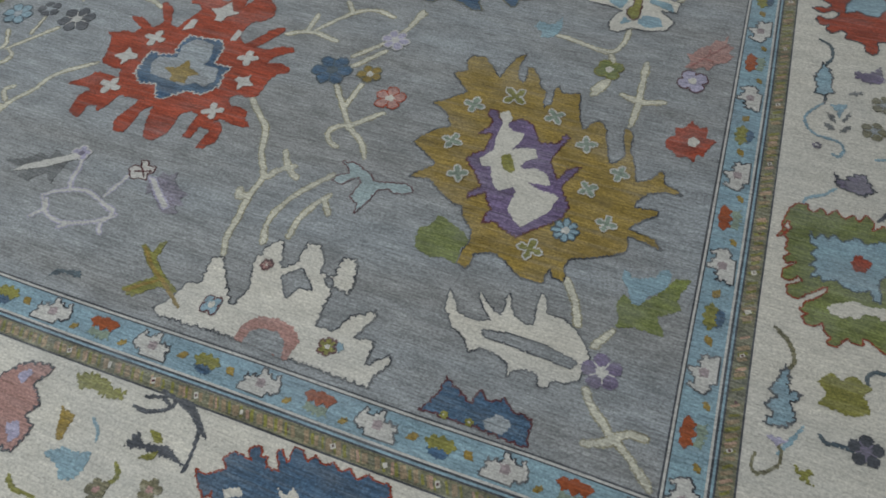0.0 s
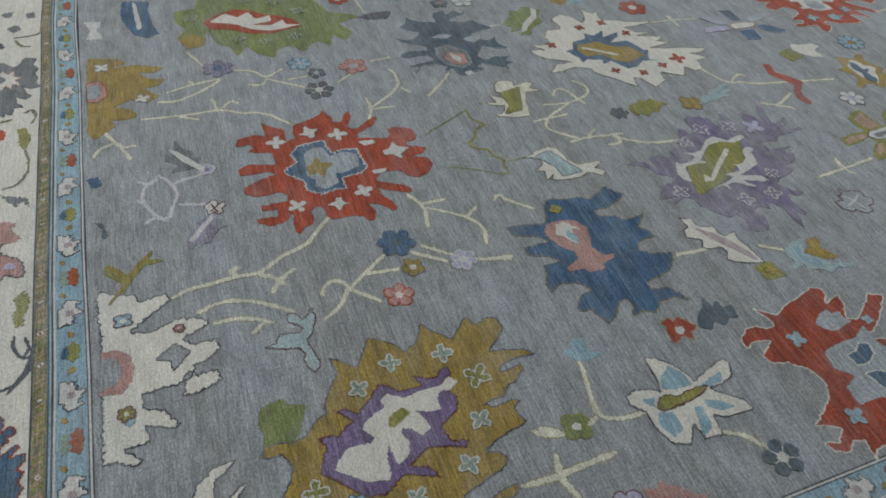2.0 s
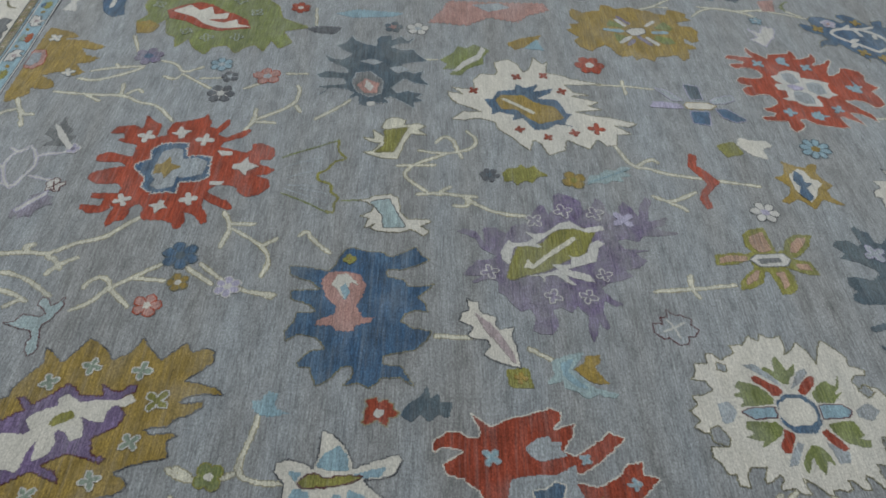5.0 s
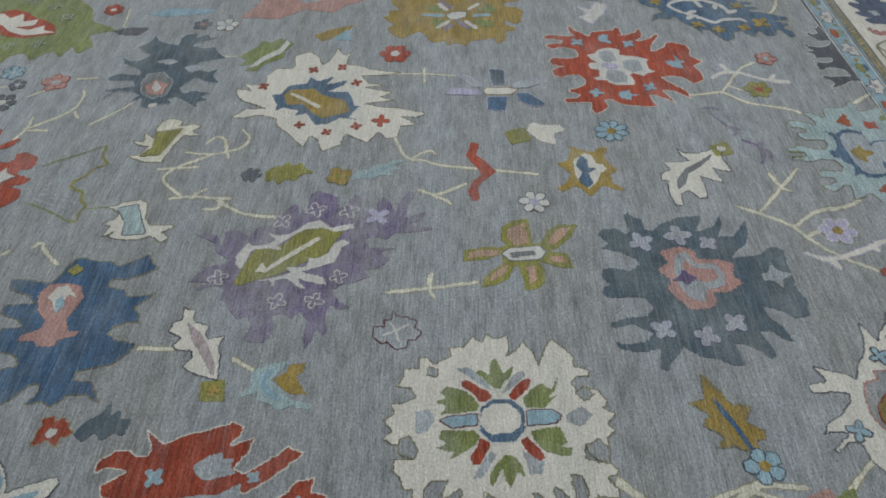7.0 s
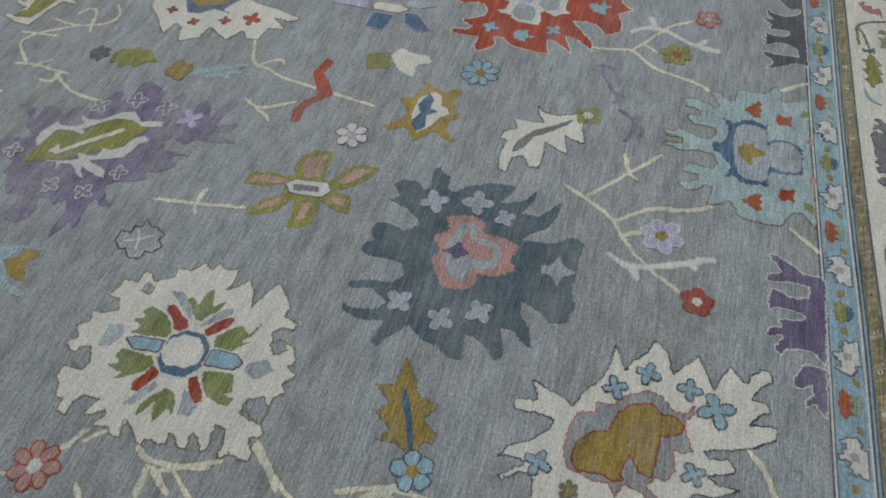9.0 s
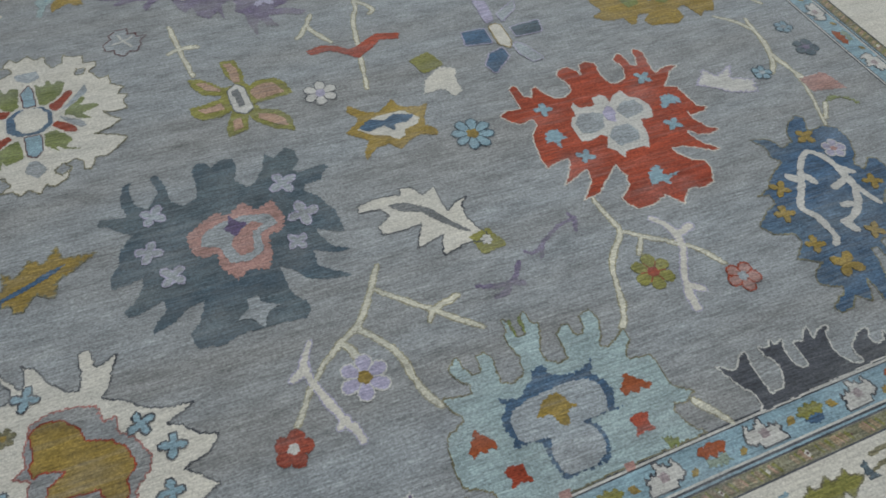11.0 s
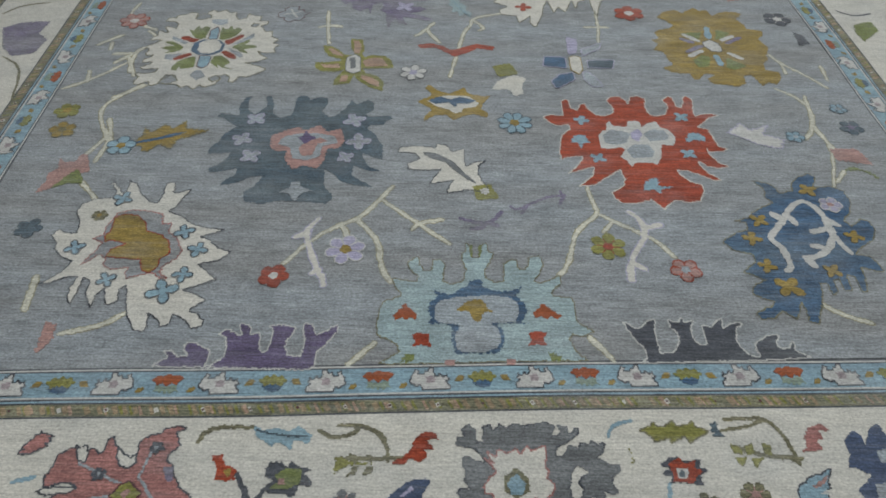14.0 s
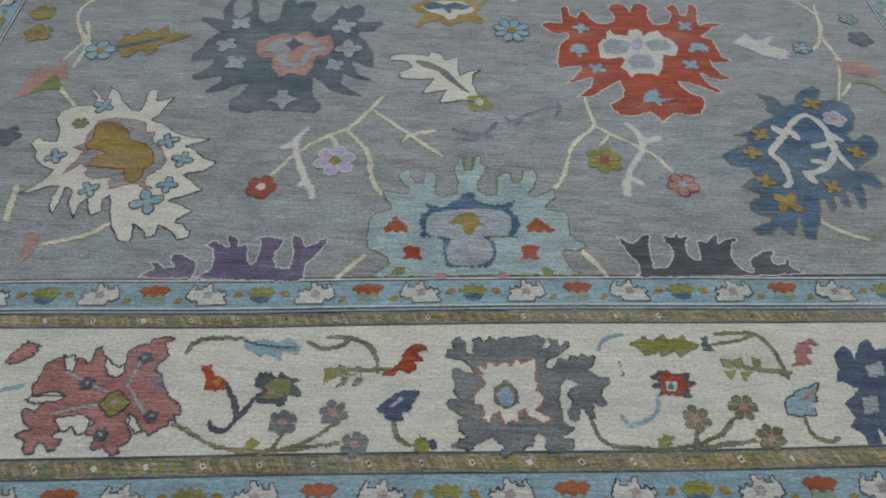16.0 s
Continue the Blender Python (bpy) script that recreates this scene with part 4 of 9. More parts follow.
tulip(p, WHITE, (19.9, -3.6), 3.5)
tulip(p, WHITE, (-1.4, 21.1), 5.2)
cross(p, WHITE, WHITE, (-16.3, -17.1), 3.5)
cross(p, WHITE, WHITE, (-15.4, 4.2), 3.5)
cross(p, WHITE, WHITE, (16.1, 5.4), 3.3)
cross(p, WHITE, WHITE, (17.5, -16.3), 3.2)
detail(p, "fleck", WHITE, 1, (-9.6, 9.9, -9.3, 15.2, -7.4, 15.5, -6.8, 11.8))
detail(p, "fleck", WHITE, 1, (6.9, 10.6, 6.7, 15.7, 8.8, 14.6, 8.7, 10.8))
p = motif("half_palmette", GOLD, (-1.89, 0.48), (-26.6, -13.7, -23.8, -2.9, -19.9, 1, -17.9, -4.1, -17.6, 5.1, -13.2, 14.1, -10, 10.8, -11.5, 4.8, -6.6, 8.5, -5, 14.5, -1.1, 11.2, -0.1, 6.2, 5.9, 11.7, 8.5, 7.7, 6, 1, 9.1, -3.9, 12.4, 1.7, 16.4, 3.4, 18.1, 0.5, 17.6, -5.1, 21.3, -4.3, 27.6, -11.7, 22.1, -13.6))
detail(p, "arch", PINK, 1, (-8.4, -13.6, -9.2, -9.3, -4.7, -6.9, 1.1, -6.6, 4.7, -9.5, 4.1, -13.3), edge=RED)
detail(p, "arch_field", GREY2, 2, (-6.4, -13.5, -6.7, -9.9, -1.3, -8.5, 2.6, -10.5, 2.3, -13.3))
cross(p, IVORY, GREY2, (-18.1, -8.2), 2.9)
cross(p, IVORY, GREY2, (6.5, 5.4), 2.8)
vine(CREAM, 1.2, (-1.61, 0.43), (-7, -6.6, -4.4, -3, 1.2, -0.4, 5.8, 2.1, 5.8, 6.6), (2.9, -0.5, 4.8, -5, 9, -6.8), (5.8, 2.1, 12.8, 4.9))
vine(CREAM, 1.1, (-1.65, 0.8), (-4.9, -27.8, -3.3, -12.6, -4.5, -0.7, 0.7, 6.5, 1.1, 13.5, 11.1, 21.8), (-4.3, -16.4, 0.1, -9.1), (-4, -1.8, -11.7, -2.9), (-5.3, 0.4, -8.8, 3.8, -6.5, 5.5))
vine(CREAM, 1.1, (-1.87, 0.72), (2.5, -10.2, -0.8, -0.8, -2.1, 9.6), (8, -13.5, 9.3, -5.8, 2.6, 5, -1.3, 9.6), (-3, -1.6, -0.6, 0.2))
p = motif("leaf", BLUE, (-2.43, 0.55), (-16.9, -6.3, -14.1, 5.2, -5.7, 4, 6.9, 5, 14.5, 7.2, 17.1, 2.7, 14.8, -0.9, 12, -2.9, 4.3, -5.5, -3.4, -7.4))
detail(p, "rib", WHITE, 1, (-14.9, -2.4, -12.9, -0.7, 8.3, 1, 10.1, -1.1))
p = motif("leaf", WHITE, (-2.37, 0.37), (-8.2, -4.1, -6.3, 3.5, 0.3, 1.6, 7.9, 4.3, 7, -3.1, 0.2, -0.9))
p = motif("bud", GOLD, (-2.19, 0.74), (-3.2, -5, -5.5, 0.7, -1.4, 5.9, 4.5, 4.1, 5.5, -2.5))
vine(CREAM, 0.9, (-2.06, 0.74), (-5.8, -2.7, 6.6, 2.5), (12.4, 13.5, 14.2, 20.7, 21.1, 23.9, 15.7, 31.3), (21.9, 23.8, 25.5, 22.2, 23.4, 17.2), (21.1, 23.9, 30.6, 37.2), (24, 32, 23.2, 39.7), (30, 50.3, 24.8, 57.1), (18.5, 65.6, 18, 73.9))
flower(PURPLE, BLUE, (-1.964, 0.815), 6, 6)
flower(SKY, GREY2, (-1.923, 1.123), 4.8, 6)
flower(CHAR, GREY2, (-1.839, 1.173), 3.7, 5)
flower(CHAR, WHITE, (-1.723, 1.159), 5.7, 6)
flower(PINK, GREY2, (-1.852, 1.321), 5.5, 5)
vine(CREAM, 1.2, (-0.18, 1.56), (6.3, 8.3, 6.1, 1.1, 4.4, -3.4, 0.8, -4, -5.7, -2.3, -12.7, -1.2), (4, -4.8, 5.2, -7.4))
p = motif("bud", SKY, (-0.34, 1.57), (-1.1, -5.1, -1.1, -2.6, -4.1, -0.8, -3.7, 2, 0.6, 1.6, 2.7, 5.6, 3.9, -0.1, 2.5, -3.5))
vine(CREAM, 1.1, (0.02, 1.84), (-3.1, -4.4, -0.8, 0.6, 4.2, 3.6))
flower(NAVY, WHITE, (0.092, 1.895), 5, 5)
vine(CREAM, 1.2, (-0.13, 1.38), (-2, -3.2, 0.2, 0.3, 0.7, 3.9))
p = motif("leaf", OLIVE, (-1.69, 0.14), (-5.6, -1.9, -6.5, 0.7, 0.6, 2.8, 6.8, 1.8, 5.2, -0.5))
vine(KHAKI, 0.9, (-1.5, 0.14), (-12.4, 1.3, -1.1, 3.5, 6.5, -0.3, 6.8, -4.3))
p = motif("palmette", CHARG, (-2.02, 0.03), (-15.1, -8.9, -13.8, -4.3, -17.6, -3.5, -18.7, -1.1, -17.4, 2.4, -13.7, 5.4, -14.4, 7.4, -18.6, 8.7, -19.7, 10.6, -18.1, 13.8, -13.9, 12.5, -10.6, 14.7, -7.8, 13.1, -4.3, 14.8, -1.2, 13.8, 1.9, 16.1, 2.7, 12.1, 0, 9.4, 5.4, 11, 7.5, 13.1, 9.3, 11, 7, 7.8, 10.9, 8.1, 14.2, 10.4, 13.9, 7.3, 18.3, 7, 16.2, 4.5, 18.8, 4.5, 15.9, 1.8, 18.4, 1.4, 13.7, -1.3, 15.3, -4.3, 9.4, -6.9, 7.1, -10.5, 1.3, -10, -5.3, -15.9, -9.1, -12.7, -15.8, -16.6, -16.3, -12.4), edge=OUT, label="charcoal border palmette with peach edged ivory flower", teeth=False)
detail(p, "flower", IVORY, 1, (-7.1, -4.8, -11.2, -3.7, -11, -1.5, -9.1, 0.6, -11.4, 2.2, -8.7, 4.3, -11.4, 6.5, -7.3, 6.1, -5.7, 9.2, -4.3, 7, -0.8, 8.8, -2, 5.8, 1.7, 6, -1.3, 3.9, 1.7, 2.5, -0.9, 0.4, -0.7, -1.6, -4.1, -3), edge=PEACH)
detail(p, "eye", CHARG, 2, (-6.1, -2.9, -8.9, -1.4, -8.6, 1.2, -5.4, 4, -3.1, 2.4, -2.6, -0.6))
vine(KHAKI, 1.2, (-2.49, -0.07), (-5.7, -3.6, 1.1, -0.2, 4.9, 4.6), (-11.9, -3.9, -8.1, -1.9, -7.8, 1.7), (13.1, 15.5, 18, 17.6, 18.8, 21.2), (10.7, 15.2, 10.5, 22.9, 6.8, 25, -0.7, 24.3), (65, 21.3, 63, 23.3, 68, 25.1, 71.8, 23.6), (69.1, 11.3, 68.2, 17))
vine(NAVY, 1.2, (-2.31, -0.07), (2.7, -6.1, 0.8, -2.2, -0.6, 1.9, -1.1, 6.7))
p = motif("leaf", CHARG, (-2.46, 0.08), (-0.4, -3.3, -3, 0.1, 1.2, 2.6, 3.8, -0.8))
p = motif("leaf", CHARG, (-2.58, 0.04), (-1.7, -2.1, -2.4, 2.3, 2.2, 2, 2.5, -0.8))
p = motif("leaf", CHARG, (-2.56, 0.13), (-1.9, -2, -2.6, 1.5, 2.6, 2, 2.3, -0.9))
flower(CHARG, GREY2, (-2.450, -0.014), 2.8, 5)
flower(CHARG, GREY2, (-2.572, -0.047), 2.9, 5)
flower(CHAR, GREY2, (-2.323, 0.019), 3, 5)
p = motif("blossom", RED, (-1.73, 0.05), (-3.6, -4, -6.2, -0.7, -0.8, 3.9, 3.1, 3.7, 5.6, 0.5, 3.1, -3.3))
p = motif("leaf", PINK, (-1.22, 0.12), (-3.9, -4.6, -5.5, -0.9, -3.2, 3.2, -1.2, 1.1, 3.4, 4.6, 5.1, 1.7, 4.3, -1.4))
p = motif("leaf", CHARG, (-1.36, 0.13), (-4, -3.9, -2.4, 0.3, -0.6, 4.5, 3.6, 4.8, 0.8, 2.2, 3.3, 1.6, -0.8, -2))
vine(CHAR, 0.9, (-0.7, 0.19), (-9.3, 0, -2.9, 2.3, 3.5, -0, 7.6, -3.6), (-6.6, 2.4, 0.3, 1.1, 6.2, -2.4))
p = motif("palmette", NAVY, (-1.93, 1.75), (-10.8, -21.6, -6.9, -18.6, -6.4, -13.9, -10.5, -9.8, -13.2, -14.2, -16.7, -17.3, -19.1, -14.1, -25.5, -11.2, -22, -9.8, -19.3, -6, -17.7, -0.1, -23.4, -0.4, -25.7, 1.2, -26.7, 5.9, -22.8, 6.2, -26.3, 10.1, -22.1, 13, -25.7, 15.8, -21, 14.1, -18.8, 7.5, -17.1, 5.9, -15.1, 11.7, -16.1, 15.6, -11.2, 18.3, -7.2, 22.3, -5.7, 14.7, -3.9, 10.7, -0.3, 11.7, 2, 16.7, -0.6, 20.8, 4.8, 19.2, 10.3, 23.1, 8.8, 16.4, 5.9, 12.8, 10.9, 8.9, 12.8, 7.4, 16.3, 10.2, 14.3, 14, 16.3, 20.6, 18.8, 17.7, 20.7, 21.1, 21.9, 17, 25.8, 17.2, 21.3, 11.4, 18.8, 7.4) + (19.8, 4.9, 22.8, 7.7, 23.4, 2, 25.6, -1.8, 24.2, -4.9, 19.4, -5.2, 20.9, -9.9, 17.3, -7.1, 14.9, -10.1, 14.2, -16.8, 18.7, -19.6, 19.6, -22, 14.9, -18, 13.6, -23, 12.2, -16.5, 10.9, -10.6, 7.4, -12.4, 7.6, -21.6, 5.4, -23.6, 2.4, -19.8, 3.4, -10.6, 0.3, -11.4, -4.9, -20), edge=GREY2, label="slate palmette with rose heart", teeth=False)
detail(p, "blossom", CHARG, 1, (9.9, -8.7, 3.1, -7.5, 1.7, -1.5, 8.3, 4.3, 16.9, 3.8, 20, -1, 15.9, -6.6), edge=GREY2)
detail(p, "heart", PINK, 2, (11.8, -6.4, 7, -3.4, 10.2, 2.6, 17.2, 1.9, 17.1, -3.2))
detail(p, "eye", WHITE, 3, (13, -3.2, 7.8, -2.6, 12.4, 0.4, 16, -0.6))
detail(p, "inset", GREY2, 1, (-5.6, -6.9, -7.5, -1.5, -5.4, 3.2, -3, -0.4))
detail(p, "inset", GREY2, 1, (-1.3, 5.8, -3.1, 11.1, -0.3, 14.5, 2.7, 9.7))
detail(p, "fleck", WHITE, 1, (23.2, -1.9, 22.2, 1.3, 25, 1.6, 25.3, -0.9))
vine(CREAM, 1.1, (-1.56, 1.31), (6.6, -1.7, -0.4, 0.9, -7.6, 0.3), (0.6, 1.2, 1.1, 8.9), (-0.4, 0.9, -9.9, 14.3, -19.5, 15.8, -23.3, 14.3), (-10, 15.4, -6.3, 17.2), (-2.2, 23.6, -4.8, 26.4, -10.5, 32.1, -15.1, 35.9))
vine(CREAM, 1.2, (-0.99, 1.32), (-7.3, -1.4, -0.7, 2.3, 8.5, 0.2), (-2, 1.9, -2.2, 9.5), (-0.1, 2.4, 7.3, 13.7, 14.2, 17.2, 20.2, 15.1), (7.3, 13.7, 4.1, 17.6), (2.6, 24.7, -0.1, 27, 3.8, 28.7, 9.9, 35.5), (25, 7.6, 28.5, 19.8), (17.3, -8.1, 24.1, 1.1))
p = motif("palmette", BLUE, (-0.66, 1.78), (-24.5, -6.3, -26.1, -3.8, -24.4, 1.3, -24.3, 6, -22.1, 9.1, -23.8, 11.7, -26.9, 16.8, -23.8, 18.5, -21.4, 21.4, -17, 12.8, -17.1, 8.1, -14.1, 7.9, -13.1, 13.2, -10.3, 14.8, -10.6, 19.7, -11.7, 23.1, -6.1, 17.7, -4.4, 19.8, -0.6, 20.9, -1.3, 17.5, 0.4, 14, 3.1, 12.8, 5.4, 16.4, 6.6, 22.2, 9.6, 20.8, 13.3, 17.3, 14.5, 12.3, 15.8, 8.2, 18.4, 8.8, 19, 13.8, 25.4, 17.6, 22.6, 13.8, 23, 8.5, 26.3, 5.3, 24.6, 1.8, 25.8, -2, 22.3, 0.3, 19.2, -0.1, 19.7, -2.9, 24, -6.2, 26.2, -9.5, 22, -11.2, 19.8, -12.1, 20.3, -14.7, 18.7, -15.8) + (14.7, -12.7, 13.6, -8.1, 9.8, -11, 8.7, -16.6, 11.2, -19.9, 8, -20.5, 4.1, -18.4, 0.9, -18.2, 0.5, -12, -2.2, -14.6, -4, -20.2, -7.6, -20.8, -8.2, -11.8, -11.2, -15.3, -13.6, -21.7, -17.4, -22.4, -17.1, -17, -15.6, -10.2, -18.5, -8.3), edge=KHAKI, label="denim blue palmette with rose centre", teeth=False)
detail(p, "heart", PINK, 1, (-12.2, -12.1, -15.1, -9.9, -15.9, -4.7, -14.4, 0, -10.2, 1.9, -4.5, 0.7, -2.3, -0.6, 2, 1.8, 1.9, 5.2, 4, 3.8, 5.2, -0.2, 7.3, -0.7, 7.4, -5.7, 5.4, -6.9, 5.5, -11.9, 3.4, -11.5, 1.1, -6.9, -2.1, -6.6, -4.3, -9.6, -8.7, -11.4))
detail(p, "tear", IVORY, 2, (-9.9, -9, -14.2, -7.1, -14.7, -4.2, -10.2, -0.2, -11.3, -3, -4.4, -4.5, -8.8, -7))
detail(p, "eye", SKY, 3, (-8.9, -6.1, -10.8, -4.4, -7.4, -2.7, -4.2, -4.1))
floret(p, OLIVE, GOLD, (-20.8, -4.1), 2.2, 4)
p = motif("palmette", IVORY, (-1.74, 2.42), (-5.2, -36.8, -3.5, -30.3, -8.4, -35.2, -7.4, -29.4, -7.5, -25.9, -13.6, -26.1, -18.6, -22.8, -18, -16.9, -20.1, -15.7, -27.3, -17, -30.1, -11, -26.7, -7.4, -20.4, -5, -23.5, -2.2, -32.6, -0.1, -27, 3.4, -29.3, 5.9, -20.7, 4.4, -19.6, 10.3, -16.9, 14.9, -14, 27.5, -12.9, 18.1, -12.7, 11.2, -7.6, 14.4, -5.9, 21.1, -4.8, 13.1, -1.3, 24.2, 1.5, 19.5, 3.6, 24.9, 5.4, 13.7, 7.5, 19.1, 8.7, 27.8, 12, 37.4, 14.3, 33.9, 13.4, 27.4, 18.5, 34.5, 19.3, 28, 25.5, 27.4, 26.3, 23.1, 22.3, 20.2, 28.5, 16.6, 25.3, 11.5, 23.4, 8.4, 29.5, 7.1, 32.9, 0.7) + (26.4, -1.3, 24.1, -4.4, 30.5, -6, 26.6, -9.8, 23.3, -11.9, 18.3, -17.4, 13.7, -18.5, 11.4, -25.2, 13.3, -29.5, 12.8, -35.1, 7.9, -30.9, 7.7, -23.1, 5.2, -27.7, 2.4, -33.4, -1.4, -35.9), edge=KHAKI, label="ivory palmette with blue and gold heart", teeth=False)
detail(p, "heart", BLUE, 1, (-1, -22.7, -1.1, -18.9, -6.6, -16.7, -8, -9.8, -12.1, -8.6, -9.4, -5.2, -12.4, 0.7, -7.1, -1.7, -9.7, 6.4, -6.5, 5.1, -2.5, -0.7, -1.9, 7.2, 2.9, 9.3, 6.6, 10.2, 7.3, 12.4, 10.3, 10.1, 13.9, 8.8, 15.6, 14.2, 14, 5.5, 17.7, 1.1, 17.9, -3.3, 10.8, -7.6, 12.8, -12, 9.1, -10.9, 7.5, -16.5, 9.4, -19.7, 5.7, -19.2))
detail(p, "seed", GOLD, 2, (-0, -17.7, -3.9, -15.5, -4.2, -6.4, 0.6, -1.9, 3, 5.9, 10.3, 9, 14.2, -1, 10.8, -5.4, 5.4, -9.8, 5.6, -15.4))
detail(p, "rib", CREAM, 3, (-1.2, -15.5, -1.7, -13.9, 7, -2, 8.2, -3.6))
cross(p, RUST, RUST, (-17.0, -8.1), 2.4)
cross(p, RUST, RUST, (-18.6, 3.2), 2.4)
cross(p, RUST, RUST, (-6.3, -26.3), 2.3)
cross(p, RUST, RUST, (-7.9, 9.8), 2.3)
cross(p, RUST, RUST, (18.0, -9.1), 2.2)
cross(p, RUST, RUST, (22.2, 1.4), 2.1)
cross(p, RUST, RUST, (19.1, 11.8), 2.2)
cross(p, RED, RED, (16.1, 20.7), 3.5)
vine(CREAM, 0.9, (-1.87, 2.75), (-1.8, -18.2, -0.3, -0.9, -0.5, 2.6, 1.2, 15.2), (-4.5, 3, 5.5, 3.2), (-14.5, -83.8, -14.8, -74.1))
flower(RED, WHITE, (-2.017, 2.659), 6.3, 6)
p = motif("bud", GOLD, (-2.18, 2.39), (1.8, -8, -3, -1.8, -6.6, 8.4, 1.4, 4.4, 6.3, -4.3))
p = motif("bud", SKY, (-2.17, 2.43), (3.8, -4.6, -4.3, 1.8, 4.9, 4.5))
p = motif("palmette", PINK, (-2.41, 2.25), (9.3, -28.7, -3.6, -21.8, -10.5, -19.5, -12, 25.9, -5.2, 28.3, 0.3, 17.7, 7, 12.4, 3.4, -0.6, 11.2, -10.7), label="faded rose palmette")
detail(p, "heart", GREY2, 1, (-7.7, -8.7, -10.2, 4.5, -6.2, 9.9, -1.7, -0.7))
flower(NAVY, PINK, (-2.264, 1.814), 4.3, 5)
flower(WHITE, GREY2, (-2.257, 1.921), 5.1, 5)
flower(RED, WHITE, (-2.399, 1.385), 4.4, 6)
p = motif("leaf", CHAR, (-2.22, 1.51), (-0.7, -8.5, -3.4, -0, -2.7, 7.7, 3.6, 4.9, 2.5, -4.1))
vine(CREAM, 0.7, (-2.33, 1.47), (-7.1, -1.2, 7.8, 0.2))
p = motif("leaf", SKY, (-2.37, 1.7), (0.7, -15.7, -3.7, -5.9, -1.9, 16.6, 1.8, 10.5, 3.9, -7.4))
p = motif("palmette", GOLD, (-2.3, 2.9), (17.2, -21.3, 13.9, -26.3, 8.8, -28.5, 5.9, -25.6, 3, -28.2, 0.1, -30.8, -1.6, -27.9, -5, -29.1, -6, -23.7, -9.5, -26.3, -12.7, -27.9, -16.8, -27.6, -19.1, -25.7, -15.3, -21.7, -17.5, -17, -17.6, -13.3, -20.8, -12.5, -23.5, -11.7, -22.9, -8.1, -19.9, -5.3, -21.5, -1.4, -22.4, 1.6, -19.6, 7.2, -19.9, 10.1, -16.8, 13.4, -16.4, 18.2, -21.4, 19.2, -20, 25.1, -17.8, 27.8, -15.1, 26.4, -12.3, 29.1, -11.3, 25.4, -10.3, 21.6, -6.9, 22.5, -6.6, 27.5, -2.8, 30.2, -1, 29.5, 1.9, 28.9, 5.9, 28.3, 6.8, 25.3, 3.4, 22.1, 7.4, 21.5, 10.5, 26.2, 12.4, 25.2, 12.6, 21.7) + (16.8, 21.9, 19.8, 20.8, 22, 18.1, 17.7, 16, 19, 11.6, 19.8, 6.6, 23.2, 5.1, 20.7, 0.3, 22.9, -2.7, 19.3, -4.2, 20.7, -8.6, 18, -11, 14.4, -12, 11.5, -14.9, 14.2, -19), label="gold rosette with white spoked hub", teeth=False)
detail(p, "petal", MOSS, 1, (10.8, -7.6, 5.9, -9.2, 1.4, -9.4, 3.9, -3.5, 7.8, -6))
detail(p, "petal", MOSS, 1, (-4.8, -11.9, -10, -9.8, -6.5, -5.2, -2.9, -3.7))
detail(p, "petal", MOSS, 1, (5.4, 8.2, 2.4, 9.3, 4.1, 16.3, 8.6, 17.6, 9.6, 12.4))
detail(p, "petal", MOSS, 1, (-3.9, 9.9, -8.2, 13.8, -9.8, 15.7, -4.8, 18.7, -2, 17.2))
branch(p, PURPLE, 2, (11.1, -4, 6.8, -1.1), (10.6, 6.3, 3.8, 1.3), (-6.9, -1.3, -13, -5.9))
branch(p, WHITE, 2.2, (9.3, -7.2, 4.2, -2.1), (9.9, 9.2, 4.7, 5.2), (-10.3, -6.7, -5, -3.4), (-5.4, 6.5, -9.5, 10.5))
branch(p, SKY, 2.4, (-1.3, -13.1, -0.3, -4.9), (0.2, 8.8, -0.5, 14.9))
detail(p, "hub", WHITE, 1, (2.7, -1.7, -0.6, -3.6, -3.2, -0.7, -3.7, 3.6, -2.7, 5.8, 0.8, 5, 2.8, 1.7), edge=CHAR)
